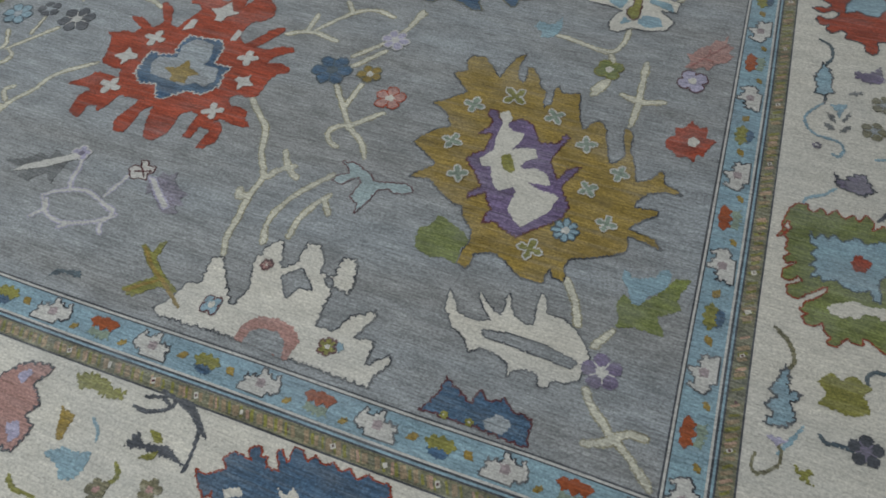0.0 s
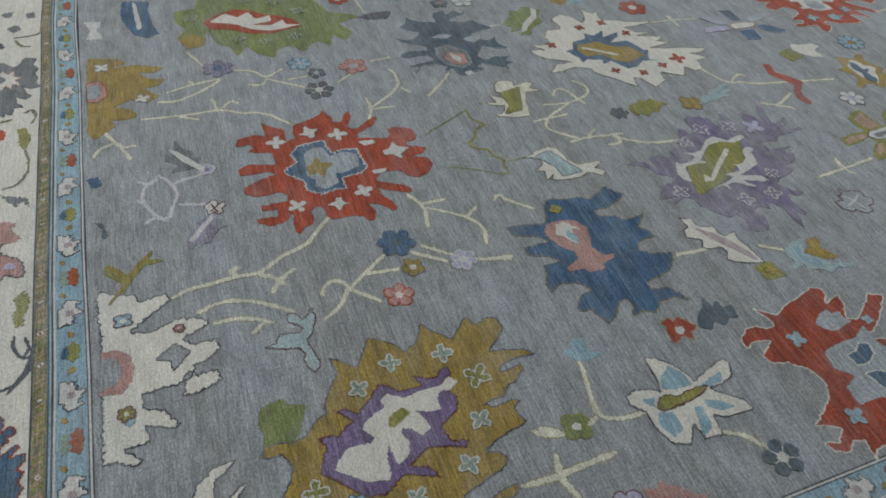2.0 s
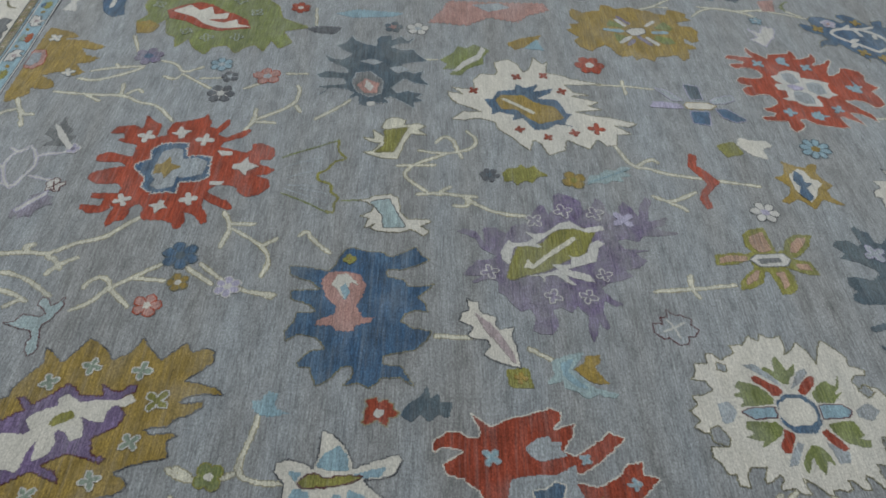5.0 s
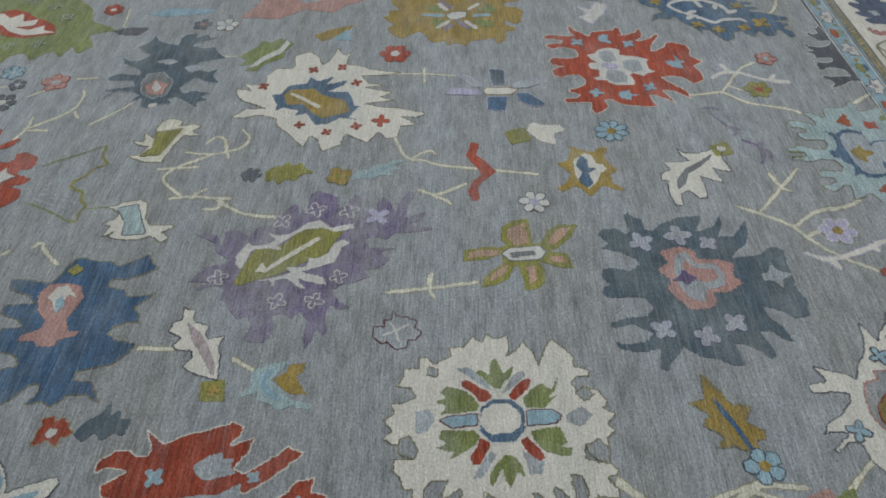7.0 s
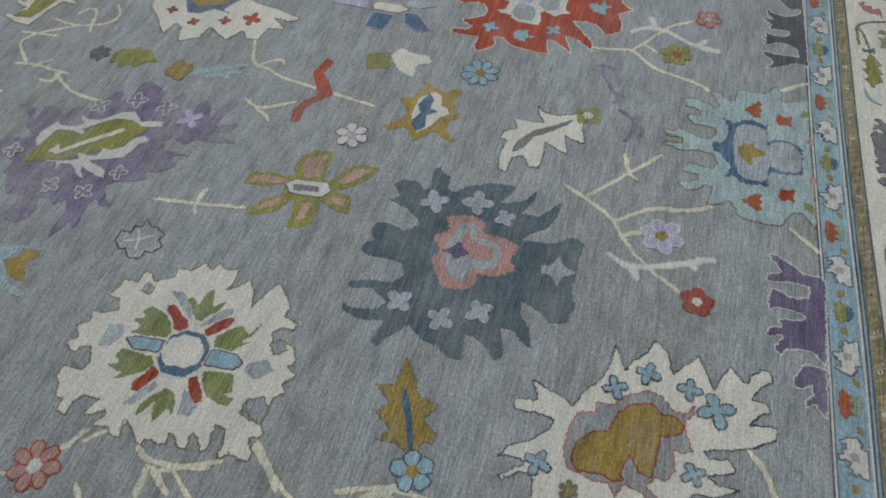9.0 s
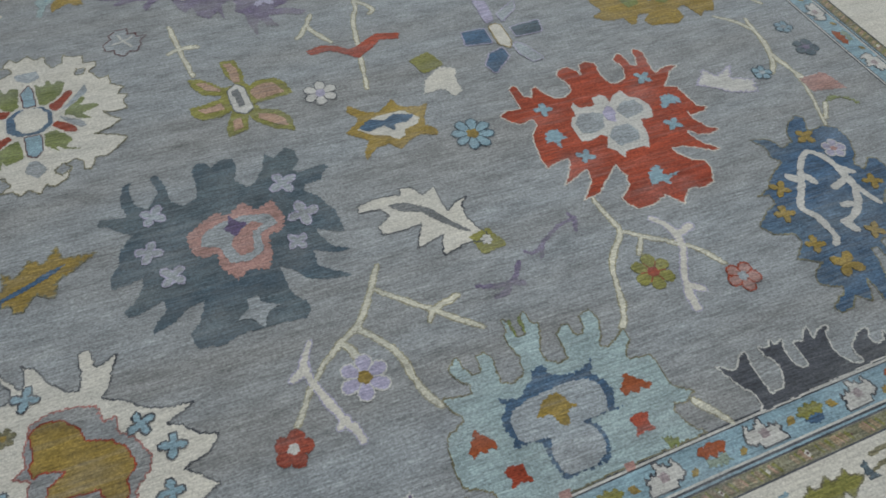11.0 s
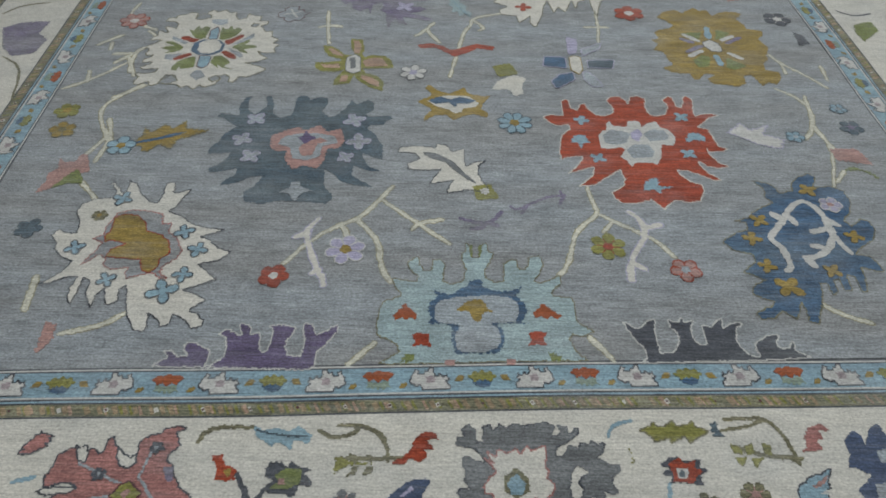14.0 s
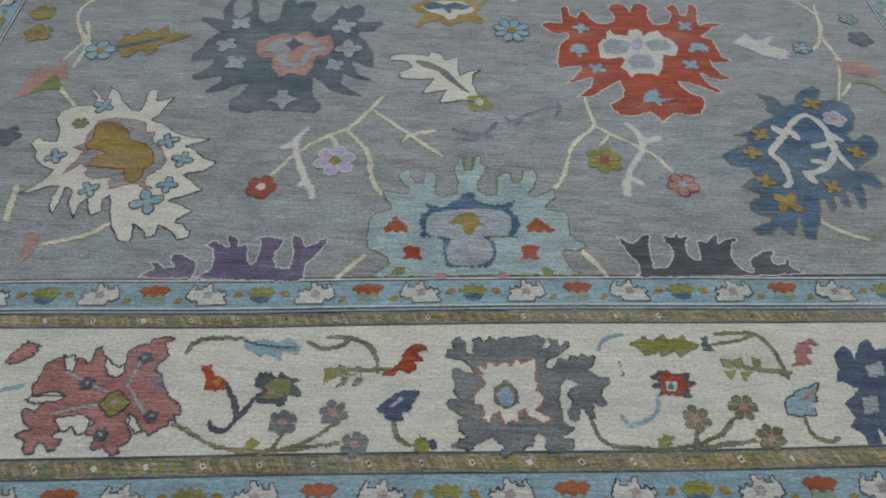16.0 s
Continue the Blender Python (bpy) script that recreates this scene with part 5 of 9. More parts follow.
p = motif("palmette", PURPLE, (-0.89, 2.46), (7.3, -36.1, 4, -34.3, 1.1, -31.5, 0.2, -27.3, -1.1, -25, -4, -30, -8.8, -31.9, -11.8, -37.9, -13.2, -35.6, -11.7, -31.6, -6.3, -28.7, -13.6, -29.3, -14, -24.9, -11, -21.6, -14.7, -19.5, -15.9, -17, -17.1, -13.6, -21, -12.3, -24.8, -10.1, -25.6, -7.8, -20.9, -6.8, -23.4, -4.4, -30.1, -4.3, -32, -1.7, -30, 2.3, -28.1, 5, -23.3, 5.8, -25.3, 8.4, -29.9, 10.8, -27.9, 12.9, -21.8, 14.3, -21, 18, -26.2, 18.2, -28.3, 20.3, -25.6, 22.7, -20.9, 24.4, -26.9, 26, -31.5, 28.6, -29.5, 30.6, -24.2, 28.3, -19, 27.3, -20.3, 31.8, -21.5, 34.5, -17.7, 32.7, -15.7, 28.3) + (-13.8, 37.3, -12.2, 31.1, -12.3, 24.8, -9.2, 22.3, -10.5, 17.8, -9.3, 15.2, -5.7, 17.3, -5.6, 25.2, -4, 20, -0.9, 23.7, 2.5, 20.4, 3.5, 15.4, 5.8, 18.1, 7.9, 14, 9, 9.1, 11.1, 6.8, 15.3, 9.7, 17.4, 13.2, 18.4, 10, 16.3, 7.3, 20.4, 6.2, 26.4, 7.6, 27.3, 6.1, 24.4, 4.2, 28.3, 3.4, 32, 2, 28.2, 0.7, 22.4, 1.5, 18.3, -1.4, 21.3, -3.5, 19.3, -6.2, 20.3, -9.3, 25.2, -7.7, 29.1, -9.5, 29.6, -13.3, 28.1, -16, 23.2, -14.5, 20.2, -15.9, 21.2, -18.9, 19.1, -21, 15, -23.5, 13.9, -25.3, 9.6, -25.4, 8.5, -28.2, 10.6, -32.8, 9.9, -33.8, 7.4, -30.1), label="soft violet palmette with green heart", teeth=False)
detail(p, "seed", OLIVE, 1, (-0.5, -20.1, -5.6, -18.4, -7.1, -10.1, -12.4, -6.2, -15.2, -0.5, -14.1, 8.9, -7.5, 5.7, -2.4, 3.6, -1, -1, 1.5, -4.7, 5.3, -10.2, 6.7, -15.6, 9.2, -20.9, 8, -22.7), edge=KHAKI)
detail(p, "claw", WHITE, 2, (0.8, -23.2, -2.9, -23.9, -8, -21.2, -9.3, -22.2, -6.8, -19.3, -7.7, -14.7, -9.6, -12.8, -12.6, -15.7, -11.4, -11.9, -12.3, -8.1, -17, -3.3, -17.9, 0.5, -14.5, 4.2, -16.4, 10.9, -14.2, 11.7, -12.7, 6, -14.5, 1.4, -13.8, -4.3, -10.5, -8.2, -7, -11.9, -5.3, -10.1, -5.7, -13.8, -5.5, -19.3, -0.5, -20.5, 2.5, -21.4))
detail(p, "claw", WHITE, 2, (7.1, -15.6, 5.3, -8.4, 4, -5.7, 1.6, -8.3, 2, -4.7, 1.9, -2, -1, -1, -2.2, -1.9, -1.1, 0.8, -3.7, 4.6, -7.5, 5.7, -9.4, 8.6, -7.7, 10.7, -5.8, 8.4, -0, 7.1, 1.8, 2.5, 3.9, -3, 6.1, 4.1, 8.9, 5.3, 8.5, 2.2, 6.3, -4, 10.4, -0.6, 9.8, -3.2, 6.4, -6.6, 7, -10.2, 10, -10.6, 7, -11.6))
detail(p, "rib", CREAM, 3, (3.8, -17, -0.1, -15.2, 2.3, -13.8, -1.3, -10.1, -6.5, -4.5, -10.8, 0.8, -9.2, 1.5, -0.8, -8.3, 4.2, -13.8))
cross(p, PURPLE, WHITE, (-17.6, -11.9), 3.2)
cross(p, PURPLE, WHITE, (-21.8, 9.4), 3.3)
cross(p, PURPLE, WHITE, (-22.6, -1.6), 3.3)
cross(p, PURPLE, WHITE, (5.8, -27.7), 3)
cross(p, PURPLE, WHITE, (15.2, -8.6), 3)
cross(p, PURPLE, WHITE, (14.9, 2.4), 3)
cross(p, LILAC, LILAC, (-19.3, 18.8), 4.2)
cross(p, PURPLE, WHITE, (6.0, 8.5), 2.7)
p = motif("flower", OLIVE, (-0.44, 2.25), (-3.2, -3.8, -3.7, 2.9, 3.2, 4, 3.2, -2.8))
cross(p, GOLD, GOLD, (-0.2, 0.3), 2.1)
vine(CREAM, 1.2, (-0.58, 2.07), (0.2, -5.6, 0.3, 4.7), (3.7, 21.4, 7.5, 27.6))
flower(CHAR, NAVY, (-1.293, 2.200), 3.7, 6)
flower(GOLD, OLIVE, (-1.279, 2.503), 4.6, 4)
p = motif("palmette", IVORY, (-0.37, 3.01), (-8.3, -27.5, -9.7, -25.8, -13.5, -25.2, -13.6, -21.4, -16.9, -21.1, -16.9, -19.4, -14.7, -17, -15.9, -16, -17.4, -12.6, -20.3, -13.4, -20.5, -9.3, -22.8, -7.5, -23.9, -6.9, -21.8, -4.2, -24.9, -3.2, -23.1, -0.7, -24.1, 3, -20.1, 3.2, -17.2, 2.2, -19.9, 5.7, -22.1, 7.1, -18.3, 9.7, -14.2, 10.8, -19, 12.5, -22.2, 14.3, -22.6, 15.7, -19, 18.9, -16.8, 20.6, -14.2, 20.2, -12.6, 23.9, -11, 23.8, -11, 20.8, -8.7, 18.7, -5.7, 20.8, -7.3, 22.4, -6.6, 25.7, -3.2, 27.8, -1.3, 26.4, 0.2, 29.3, 3.2, 26.9, 5, 28.4, 7, 26.4, 10.5, 25.8, 9.4, 23.1, 8.6, 20.6) + (10.9, 20.2, 12.4, 20.2, 13.7, 23, 13.7, 25.8, 15.9, 27.9, 16.9, 26.6, 17.4, 24.7, 20.3, 26.7, 22.2, 27, 22.9, 24.5, 21.7, 21.8, 23.9, 20.8, 22.9, 19.6, 20.2, 19.7, 17, 18.8, 16.5, 16.5, 19.1, 16.3, 22.3, 16.9, 23.4, 15.6, 21.1, 14, 20.1, 12.5, 20.5, 11.3, 23.6, 12.2, 23.6, 9.7, 21.4, 7.9, 21.1, 6.6, 23.6, 7.2, 24.5, 5.6, 24, 3.5, 24.2, 1.8, 25.6, 1.8, 25.5, 0.4, 21.7, -3.4, 20.8, -5.3, 23.4, -4.5, 25.4, -4.1, 25.3, -6.4, 23.7, -8.1, 24.6, -11.3, 23.2, -11.4, 21.8, -10, 20.1, -10.6, 22.7, -14.7, 21.3, -14.9, 17.8, -13.2) + (18.3, -17.5, 20.3, -19.3, 23.9, -19.3, 23.2, -22, 20.4, -22.3, 20.3, -24.7, 17.4, -25.1, 15.6, -27, 12.4, -26.7, 12.8, -22.5, 10.2, -21.7, 8.6, -24.4, 8.6, -27.6, 6.8, -29.9, 5, -27.5, 1.9, -30.2, 0.3, -27.2, -2.9, -28.3, -2.9, -25, -4.9, -22.1, -7.7, -23.4), edge=KHAKI, label="round ivory medallion with spoked hub", teeth=False)
detail(p, "opening", GREY, 1, (11.3, -25.8, 7.4, -25.9, 6.2, -23.2, 10, -20.8, 12.6, -21.8), edge=KHAKI)
detail(p, "opening", GREY, 1, (10.1, 20.6, 7.3, 23.7, 10.4, 26.5, 14, 25.7, 12.5, 22.4), edge=KHAKI)
detail(p, "opening", GREY, 1, (-11.4, -19.3, -14.2, -18.9, -13.2, -16.1, -10.9, -16.5), edge=KHAKI)
detail(p, "opening", GREY, 1, (-5.8, 19.7, -7.7, 22.2, -5.1, 24.5, -3.2, 21.9), edge=KHAKI)
detail(p, "shade", GREY2, 1, (-0.5, -22, -1.2, -18.3, 2, -16.8, 5.2, -18.9, 5.9, -21.8))
detail(p, "shade", GREY2, 1, (0.6, 16.4, -1.8, 21, 0.7, 23.5, 3.8, 20.3, 3, 16.8))
detail(p, "shade", GREY2, 1, (10.7, 4.9, 11.5, 7.6, 13.7, 10.2, 16.6, 9.2, 16.9, 6.5))
detail(p, "shade", GREY2, 1, (10.6, -3.1, 11.4, -1.4, 17.3, -5.1, 18, -7.8, 14.3, -5.7))
detail(p, "shade", GREY2, 1, (-13.2, -11.3, -14, -7.9, -8.7, -2.8, -5.8, -1.8, -8.7, -5))
detail(p, "shade", GREY2, 1, (-11.3, 3.8, -13, 6.5, -11.3, 7.1, -7, 3.1, -5.8, 0.5))
detail(p, "petal", MOSS, 1, (-12.3, -6.4, -13.1, -4.9, -11.3, -2.7, -15.8, -2, -16.7, -0.9, -14, 0.5, -11.8, 1.1, -14.3, 4, -11.3, 3.3, -8.7, 1, -7, 0.1, -7.9, -2.1, -10.5, -4.2))
detail(p, "petal", MOSS, 1, (-7.9, -14, -7.1, -10.3, -5.3, -7.3, -2.3, -5.5, -0.7, -6, 0.4, -13.2, 0.4, -15.4, -2, -14, -3.4, -16.9, -4.5, -14, -6.2, -15.5))
detail(p, "petal", MOSS, 1, (-4.4, 5.9, -7.8, 9.1, -8.6, 11.4, -6.9, 13.5, -10.7, 15.6, -6.9, 14.6, -4.3, 12.5, -5.2, 14.8, -1.5, 11.5, -1.6, 6.4))
detail(p, "petal", MOSS, 1, (4.7, -14.7, 4.8, -6.8, 6.8, -5.5, 9.1, -6.9, 11.4, -10.5, 12.8, -13.2, 10.6, -11.8, 9.8, -16.7, 8.3, -13.9, 6.8, -16.1))
detail(p, "petal", MOSS, 1, (4.9, 7.4, 3.8, 14.6, 6.9, 15.7, 8.5, 16.2, 9.2, 14.1, 10, 17.4, 12, 16.5, 11.5, 13.1, 10.7, 10.4, 7.7, 7.9))
detail(p, "petal", MOSS, 1, (11.4, 0.7, 11.9, 2.7, 14.4, 4.6, 17.7, 5.1, 15.9, 3.2, 20.1, 1.5, 18, 0.3, 15.1, -0.2, 20.1, -3.2, 17.3, -3.7, 14.4, -2.2))
detail(p, "bar", RUST, 1, (-9.3, -10.2, -9.8, -8.3, -7, -4.3, -5.6, -2.1, -3.6, -2.5, -3.3, -5.2, -6.2, -7.3, -7.9, -9.8))
detail(p, "bar", RUST, 1, (-5.3, 2.3, -8.7, 4.7, -10.4, 7, -10, 8.5, -6.9, 7.5, -3.6, 3.6, -3.9, 2.6))
detail(p, "bar", RUST, 1, (6.8, -5.5, 8.4, -3, 9.9, -3.5, 14.3, -5.7, 14.3, -7.3, 12.1, -8.1, 9.1, -6.2))
detail(p, "bar", RUST, 1, (8, 4.4, 6.4, 6.1, 10, 9.1, 12.5, 10.5, 13.2, 8.8, 11.5, 6.6))
detail(p, "bar", SKY, 1, (2, -15.7, 0.9, -13.2, -0, -6, 3.7, -6.1, 4.1, -12.5), edge=MAROON)
detail(p, "bar", SKY, 1, (-0.7, 6.4, -1.2, 12.9, 0.9, 15.6, 3, 14, 3.8, 6.3), edge=MAROON)
detail(p, "hub", BLUE, 1, (-1.6, -5.2, -4.1, -2.2, -4.2, 2.9, -1.1, 6.1, 5.3, 5.9, 8.1, 3.6, 8.4, -2.7, 5.3, -5.7), edge=WHITE)
detail(p, "hub_field", IVORY, 2, (-0.7, -4.8, -2.6, -2, -2.8, 2.1, 0.2, 4.9, 3.7, 4.9, 5.8, 2.4, 6.1, -2.9, 3.7, -5.1))
vine(CREAM, 1.3, (-0.1, 3.1), (-1, -7.7, 1.9, -3.8, -0.7, 10.3), (2.4, -3.3, 9.1, -2.6), (2.7, -2, 6.9, 3.8), (-1.5, -21.2, 4.2, -24.2), (-8.1, 17.8, -4.2, 23, -0.3, 26.5))
flower(PINK, WHITE, (-0.007, 2.820), 5.9, 7)
p = motif("leaf", GOLD, (-0.37, 3.58), (-11.4, -3.6, -7.2, -0.4, -2.6, 2, -1.5, 7.3, 3, 4.8, 5.4, 8.9, 7.6, 8.2, 8.3, 5.8, 10.3, 5.8, 11.2, 2.7, 9.8, 0.3, 10.1, -4.3, 7, -2, 4, -6.4, 0.5, -4.2, -1.5, -7.6, -2.7, -8.7, -3.9, -4.2), edge=KHAKI, label="golden oak leaf with blue rib")
detail(p, "rib", BLUE, 1, (-4.4, -2.3, -1.9, -0.5, 5.7, 3, 10, 4.6, 10.3, 3.4, 3.5, 0.7, -0.2, -1.4))
flower(SKY, GOLD, (-0.221, 3.639), 4.9, 5)
vine(CREAM, 1.2, (-0.16, 3.58), (-1.1, 3, 1.9, -3.1))
p = motif("palmette", NAVY, (-0.79, 3.61), (-28.5, -17.4, -29.9, -16.3, -27.8, -14.3, -27, -12.1, -22.5, -11.8, -21.7, -9.7, -24.4, -6.8, -27.6, -0.5, -28, 6.9, -24.7, 5.5, -21.5, 3.4, -21.9, 6.6, -24.1, 10.5, -28, 12.6, -24, 12.6, -19.2, 10, -18.9, 14.8, -22.6, 17.8, -26.3, 20.5, -21.9, 20.2, -16.2, 18.2, -13.5, 14.4, -10.1, 12.3, -10.8, 16.9, -11.5, 21.5, -13.9, 23.7, -14.4, 26.8, -12.6, 28.4, -5.5, 27.8, 2.2, 27.8, 5.6, 29.3, 12, 28.3, 12.7, 24.1, 10.4, 21.8, 9.1, 18.9, 8.1, 15.9, 12.1, 16.9, 16, 20, 20.8, 21.6, 19.6, 18.8, 16.7, 15.7, 17.1, 12.9, 22, 14.7, 25.2, 15.2, 26.3, 13.6) + (23.3, 11.3, 21.4, 7.6, 21, 4.7, 24.2, 5.7, 28.3, 6.1, 28.1, 2.6, 26.1, -0.5, 25.1, -4.9, 23.1, -8, 21.5, -9, 24.4, -10.7, 27.4, -13.8, 30.1, -14.8, 28.7, -16.5, 22.6, -15.4, 23.5, -21.1, 22.6, -26.5, 20.1, -27.5, 21, -24.6, 20.1, -18.8, 17.4, -16.3, 14, -21.4, 15.5, -27.2, 13.8, -27.9, 12.1, -23.3, 11.5, -17.3, 8.9, -14.7, 5.3, -16.1, 4.4, -20.1, 4.9, -26.2, 3.3, -28.5, 0.8, -27.8, -0.1, -25.7, -2.8, -27.8, -6, -27.6, -6.6, -23.7, -5.2, -19.4, -7.8, -15.8, -9.8, -16.2, -13.3, -21.6, -14.6, -26.8, -16.6, -23.8, -20.2, -27, -22.7, -24.9, -22.9, -20.8, -20.4, -17.8, -21.8, -16.4), label="slate navy palmette with rose blossom", teeth=False)
detail(p, "blossom", PINK, 1, (9.1, 1.5, 9.6, -4.3, 5.7, -7.5, 1.6, -9.8, -1.5, -7.9, -5.5, -11.2, -8.7, -7.4, -13, -9.5, -15, -2.7, -13.4, 1.7, -9.9, 1.9, -9.8, 7.6, -7.9, 12.6, -3.4, 10.7, -0.3, 13, 3.5, 7.7, 3, 3.2, 6.3, 4.2))
detail(p, "lobe", GREY2, 2, (6.9, 0, 5.1, -3.9, 0.1, -6, -5.3, -6.3, -11.2, -4.9, -12.9, -1.1, -8, 0.6, -7.9, 6.3, -3.9, 8.4, 0.6, 7.6, 2.3, 2))
detail(p, "tongue", PINK, 3, (-2.5, -1.1, -6.5, -3.7, -9.8, -2.1, -6.1, -0.2, -5.5, 5.6, -2.2, 6.3, -0.3, 1.9))
detail(p, "star", VIOLET, 3, (0.5, -3.3, -1.1, -4.6, -1.5, -7.6, -3.4, -4.7, -5.7, -3.7, -3.6, -1.8, -2.3, 0))
cross(p, GREY2, LILAC, (-17.0, -14.0), 3.9)
cross(p, GREY2, LILAC, (16.4, -13.5), 3.5)
cross(p, GREY2, LILAC, (18.7, -2.1), 3.5)
cross(p, GREY2, LILAC, (14.2, 6.9), 3.5)
cross(p, GREY2, LILAC, (-19.5, -2.1), 4.2)
cross(p, GREY2, LILAC, (-16.1, 6.3), 2.9)
tulip(p, GREY2, (-2.8, 23.1), 5.1)
vine(CREAM, 1.2, (-0.79, 2.82), (1.8, -12.2, 0.7, -1.1, -1.7, 14.4), (-5.1, 0.4, 0.1, -0.5, 3.8, 1.4))
flower(WHITE, LILAC, (-1.143, 3.157), 5.1, 6)
p = motif("flower", OLIVE, (-1.48, 3.12), (-2.6, -4.4, -5.3, 3, 2.2, 5.1, 4.5, -2.2))
p = motif("bud", IVORY, (-1.49, 3.23), (-2.1, -7.3, -7, -5.4, -5.2, -0.9, -5.2, 4.9, -2.2, 6.8, -0.3, 2.6, 6, 2.6, 3.8, -2.8))
flower(SKY, GOLD, (-1.502, 3.460), 6.1, 8)
p = motif("flower", OLIVE, (-1.4, 3.82), (-1.3, -3.5, -3.8, 3.3, 2.9, 4.3, 4.5, -2.1))
floret(p, WHITE, WHITE, (0.5, 0.2), 1.5, 6)
flower(LILAC, GOLD, (-0.999, 4.086), 5.7, 6)
flower(RED, WHITE, (-0.817, 4.194), 4.1, 5)
flower(OLIVE, RUST, (-1.740, 4.049), 5.3, 6)
flower(PINK, GREY2, (-1.940, 4.133), 4.3, 5)
p = motif("palmette", RED, (-1.91, 3.58), (30.8, -16, 28.1, -17.5, 23.7, -16.9, 23.8, -22.1, 23.9, -25.5, 21.9, -27.4, 20.9, -25.6, 20.8, -22.1, 19, -20.5, 17.1, -24, 15.6, -24.8, 14.6, -21.3, 12.5, -18, 9.7, -17.4, 6.5, -18.8, 6, -22.6, 7.7, -27.1, 6, -29.3, 3, -29.8, 1.2, -28.1, 0.2, -24.6, -1, -29.6, -4.2, -30.4, -6.2, -28.3, -5.5, -23, -6.2, -18.9, -8.9, -18, -12.2, -19.8, -13.5, -24.3, -12.5, -28.5, -15.3, -30.8, -16.5, -28.6, -16.6, -24.4, -18, -23.4, -19.6, -27, -19.8, -30.2, -21.4, -31, -23, -28.9, -22.4, -23.5, -21.7, -18.4, -25, -20.2, -28.9, -20.3, -30.1, -19.3, -26.3, -17.5, -23.7, -14.4) + (-21.2, -12.1, -24.8, -10.9, -25.2, -7, -25.8, -1.7, -28.8, -0.3, -26.5, 1.3, -21.8, 1.7, -21.7, -0.4, -22.2, 3.8, -24.1, 7.3, -26.8, 9, -23.4, 10.2, -20.1, 9.2, -17.8, 7.2, -17, 7.5, -19.2, 12.6, -22.5, 15.9, -20.2, 16.2, -17.1, 14.1, -13.2, 11.9, -9.7, 11.5, -10.1, 13.7, -12.9, 17.3, -16, 18.8, -15.6, 22.3, -13.8, 26.3, -10.7, 27.2, -6.6, 26.5, -4.8, 27.1, -2.1, 30.5, -0.3, 28, 1, 26.2, 2.3, 26.8, 6.5, 28.2, 10.7, 27.8, 12.1, 25.8, 12.9, 23.1, 10.6, 21.7, 8.4, 19.8, 7.7, 16.2, 8.3, 12, 10.3, 13.5, 14.3, 16.9, 17.4, 20, 22.7, 20.7) + (20.7, 18.8, 17.3, 15.1, 16.7, 10.8, 19.9, 12.3, 22.8, 13.8, 25.3, 14.5, 22.9, 11.9, 20.3, 8, 19.7, 5.7, 22.8, 5.8, 26.6, 7.3, 26.9, 3.2, 26.1, -1.4, 25.4, -5.5, 22.1, -9.4, 22.3, -11.7, 26.8, -10.9, 29.4, -13.4), edge=IVORY, label="madder red palmette with white heart", teeth=False)
detail(p, "centre", WHITE, 1, (13.1, -5.9, 11.3, -8.5, 9.8, -9.1, 9.7, -13.1, 8.2, -14.1, 7.6, -11.8, 2.8, -11.3, 2, -14.3, -0.6, -15, -2.3, -13.8, -2.3, -11.1, -4.6, -13.5, -7.9, -14.6, -8.2, -12, -11.2, -9.8, -12.5, -6.6, -12, -2.6, -10.4, -1, -7.2, -1.8, -6.3, 2.8, -5.4, 5.8, -3.8, 9.4, -2.6, 8.2, 1.4, 8.1, 3.2, 8.4, 4.5, 10.5, 5.5, 7.6, 7.3, 5.6, 5.4, 1.6, 6.5, 0.2, 10.3, 1.2, 13.1, 1))
detail(p, "lobe", GREY2, 2, (11.6, -5.9, 8.9, -9.2, 4.2, -8.7, 2.2, -7.1, 4.3, -2.1, 8.2, -0.7, 11.4, -1.8))
detail(p, "lobe", GREY2, 2, (-2.2, -7.3, -5.6, -10.3, -9.3, -9.7, -10.6, -6.6, -9.2, -4.3, -3.4, -3.2))
detail(p, "lobe", GREY2, 2, (4.9, 1.6, 1.6, -1.5, -3, -1, -4.2, 2.3, -2.7, 5.6, 3.8, 6.1))
detail(p, "seed", LILAC, 3, (2.1, -7.8, -0.8, -10.1, -1.8, -7.3, 0.1, -2.8, 2.1, -4))
cross(p, SKY, SKY, (17.8, -14.4), 2.9)
cross(p, SKY, SKY, (-17.0, -17.6), 2.9)
cross(p, SKY, SKY, (-15.1, 3.1), 2.8)
cross(p, SKY, SKY, (14.7, 6.4), 2.7)
detail(p, "blossom", SKY, 1, (23, -1.5, 21.7, -5, 19.6, -6.3, 17.3, -5.7, 16.1, -1.7, 18.3, -1.6, 19.6, 1.5, 20.7, -1.6))
detail(p, "blossom", SKY, 1, (-15.2, -3.6, -17.5, -8.4, -20.6, -9.1, -22.8, -6.3, -21.9, -4.1, -18.6, -4.6, -16.5, -3.6))
detail(p, "blossom", SKY, 1, (2.9, 22.3, 1.6, 17.4, -1.4, 15.4, -3, 16.4, -2.4, 19.5, -7.1, 19.9, -3.3, 21.3, -1.9, 24, -0.7, 21.4))
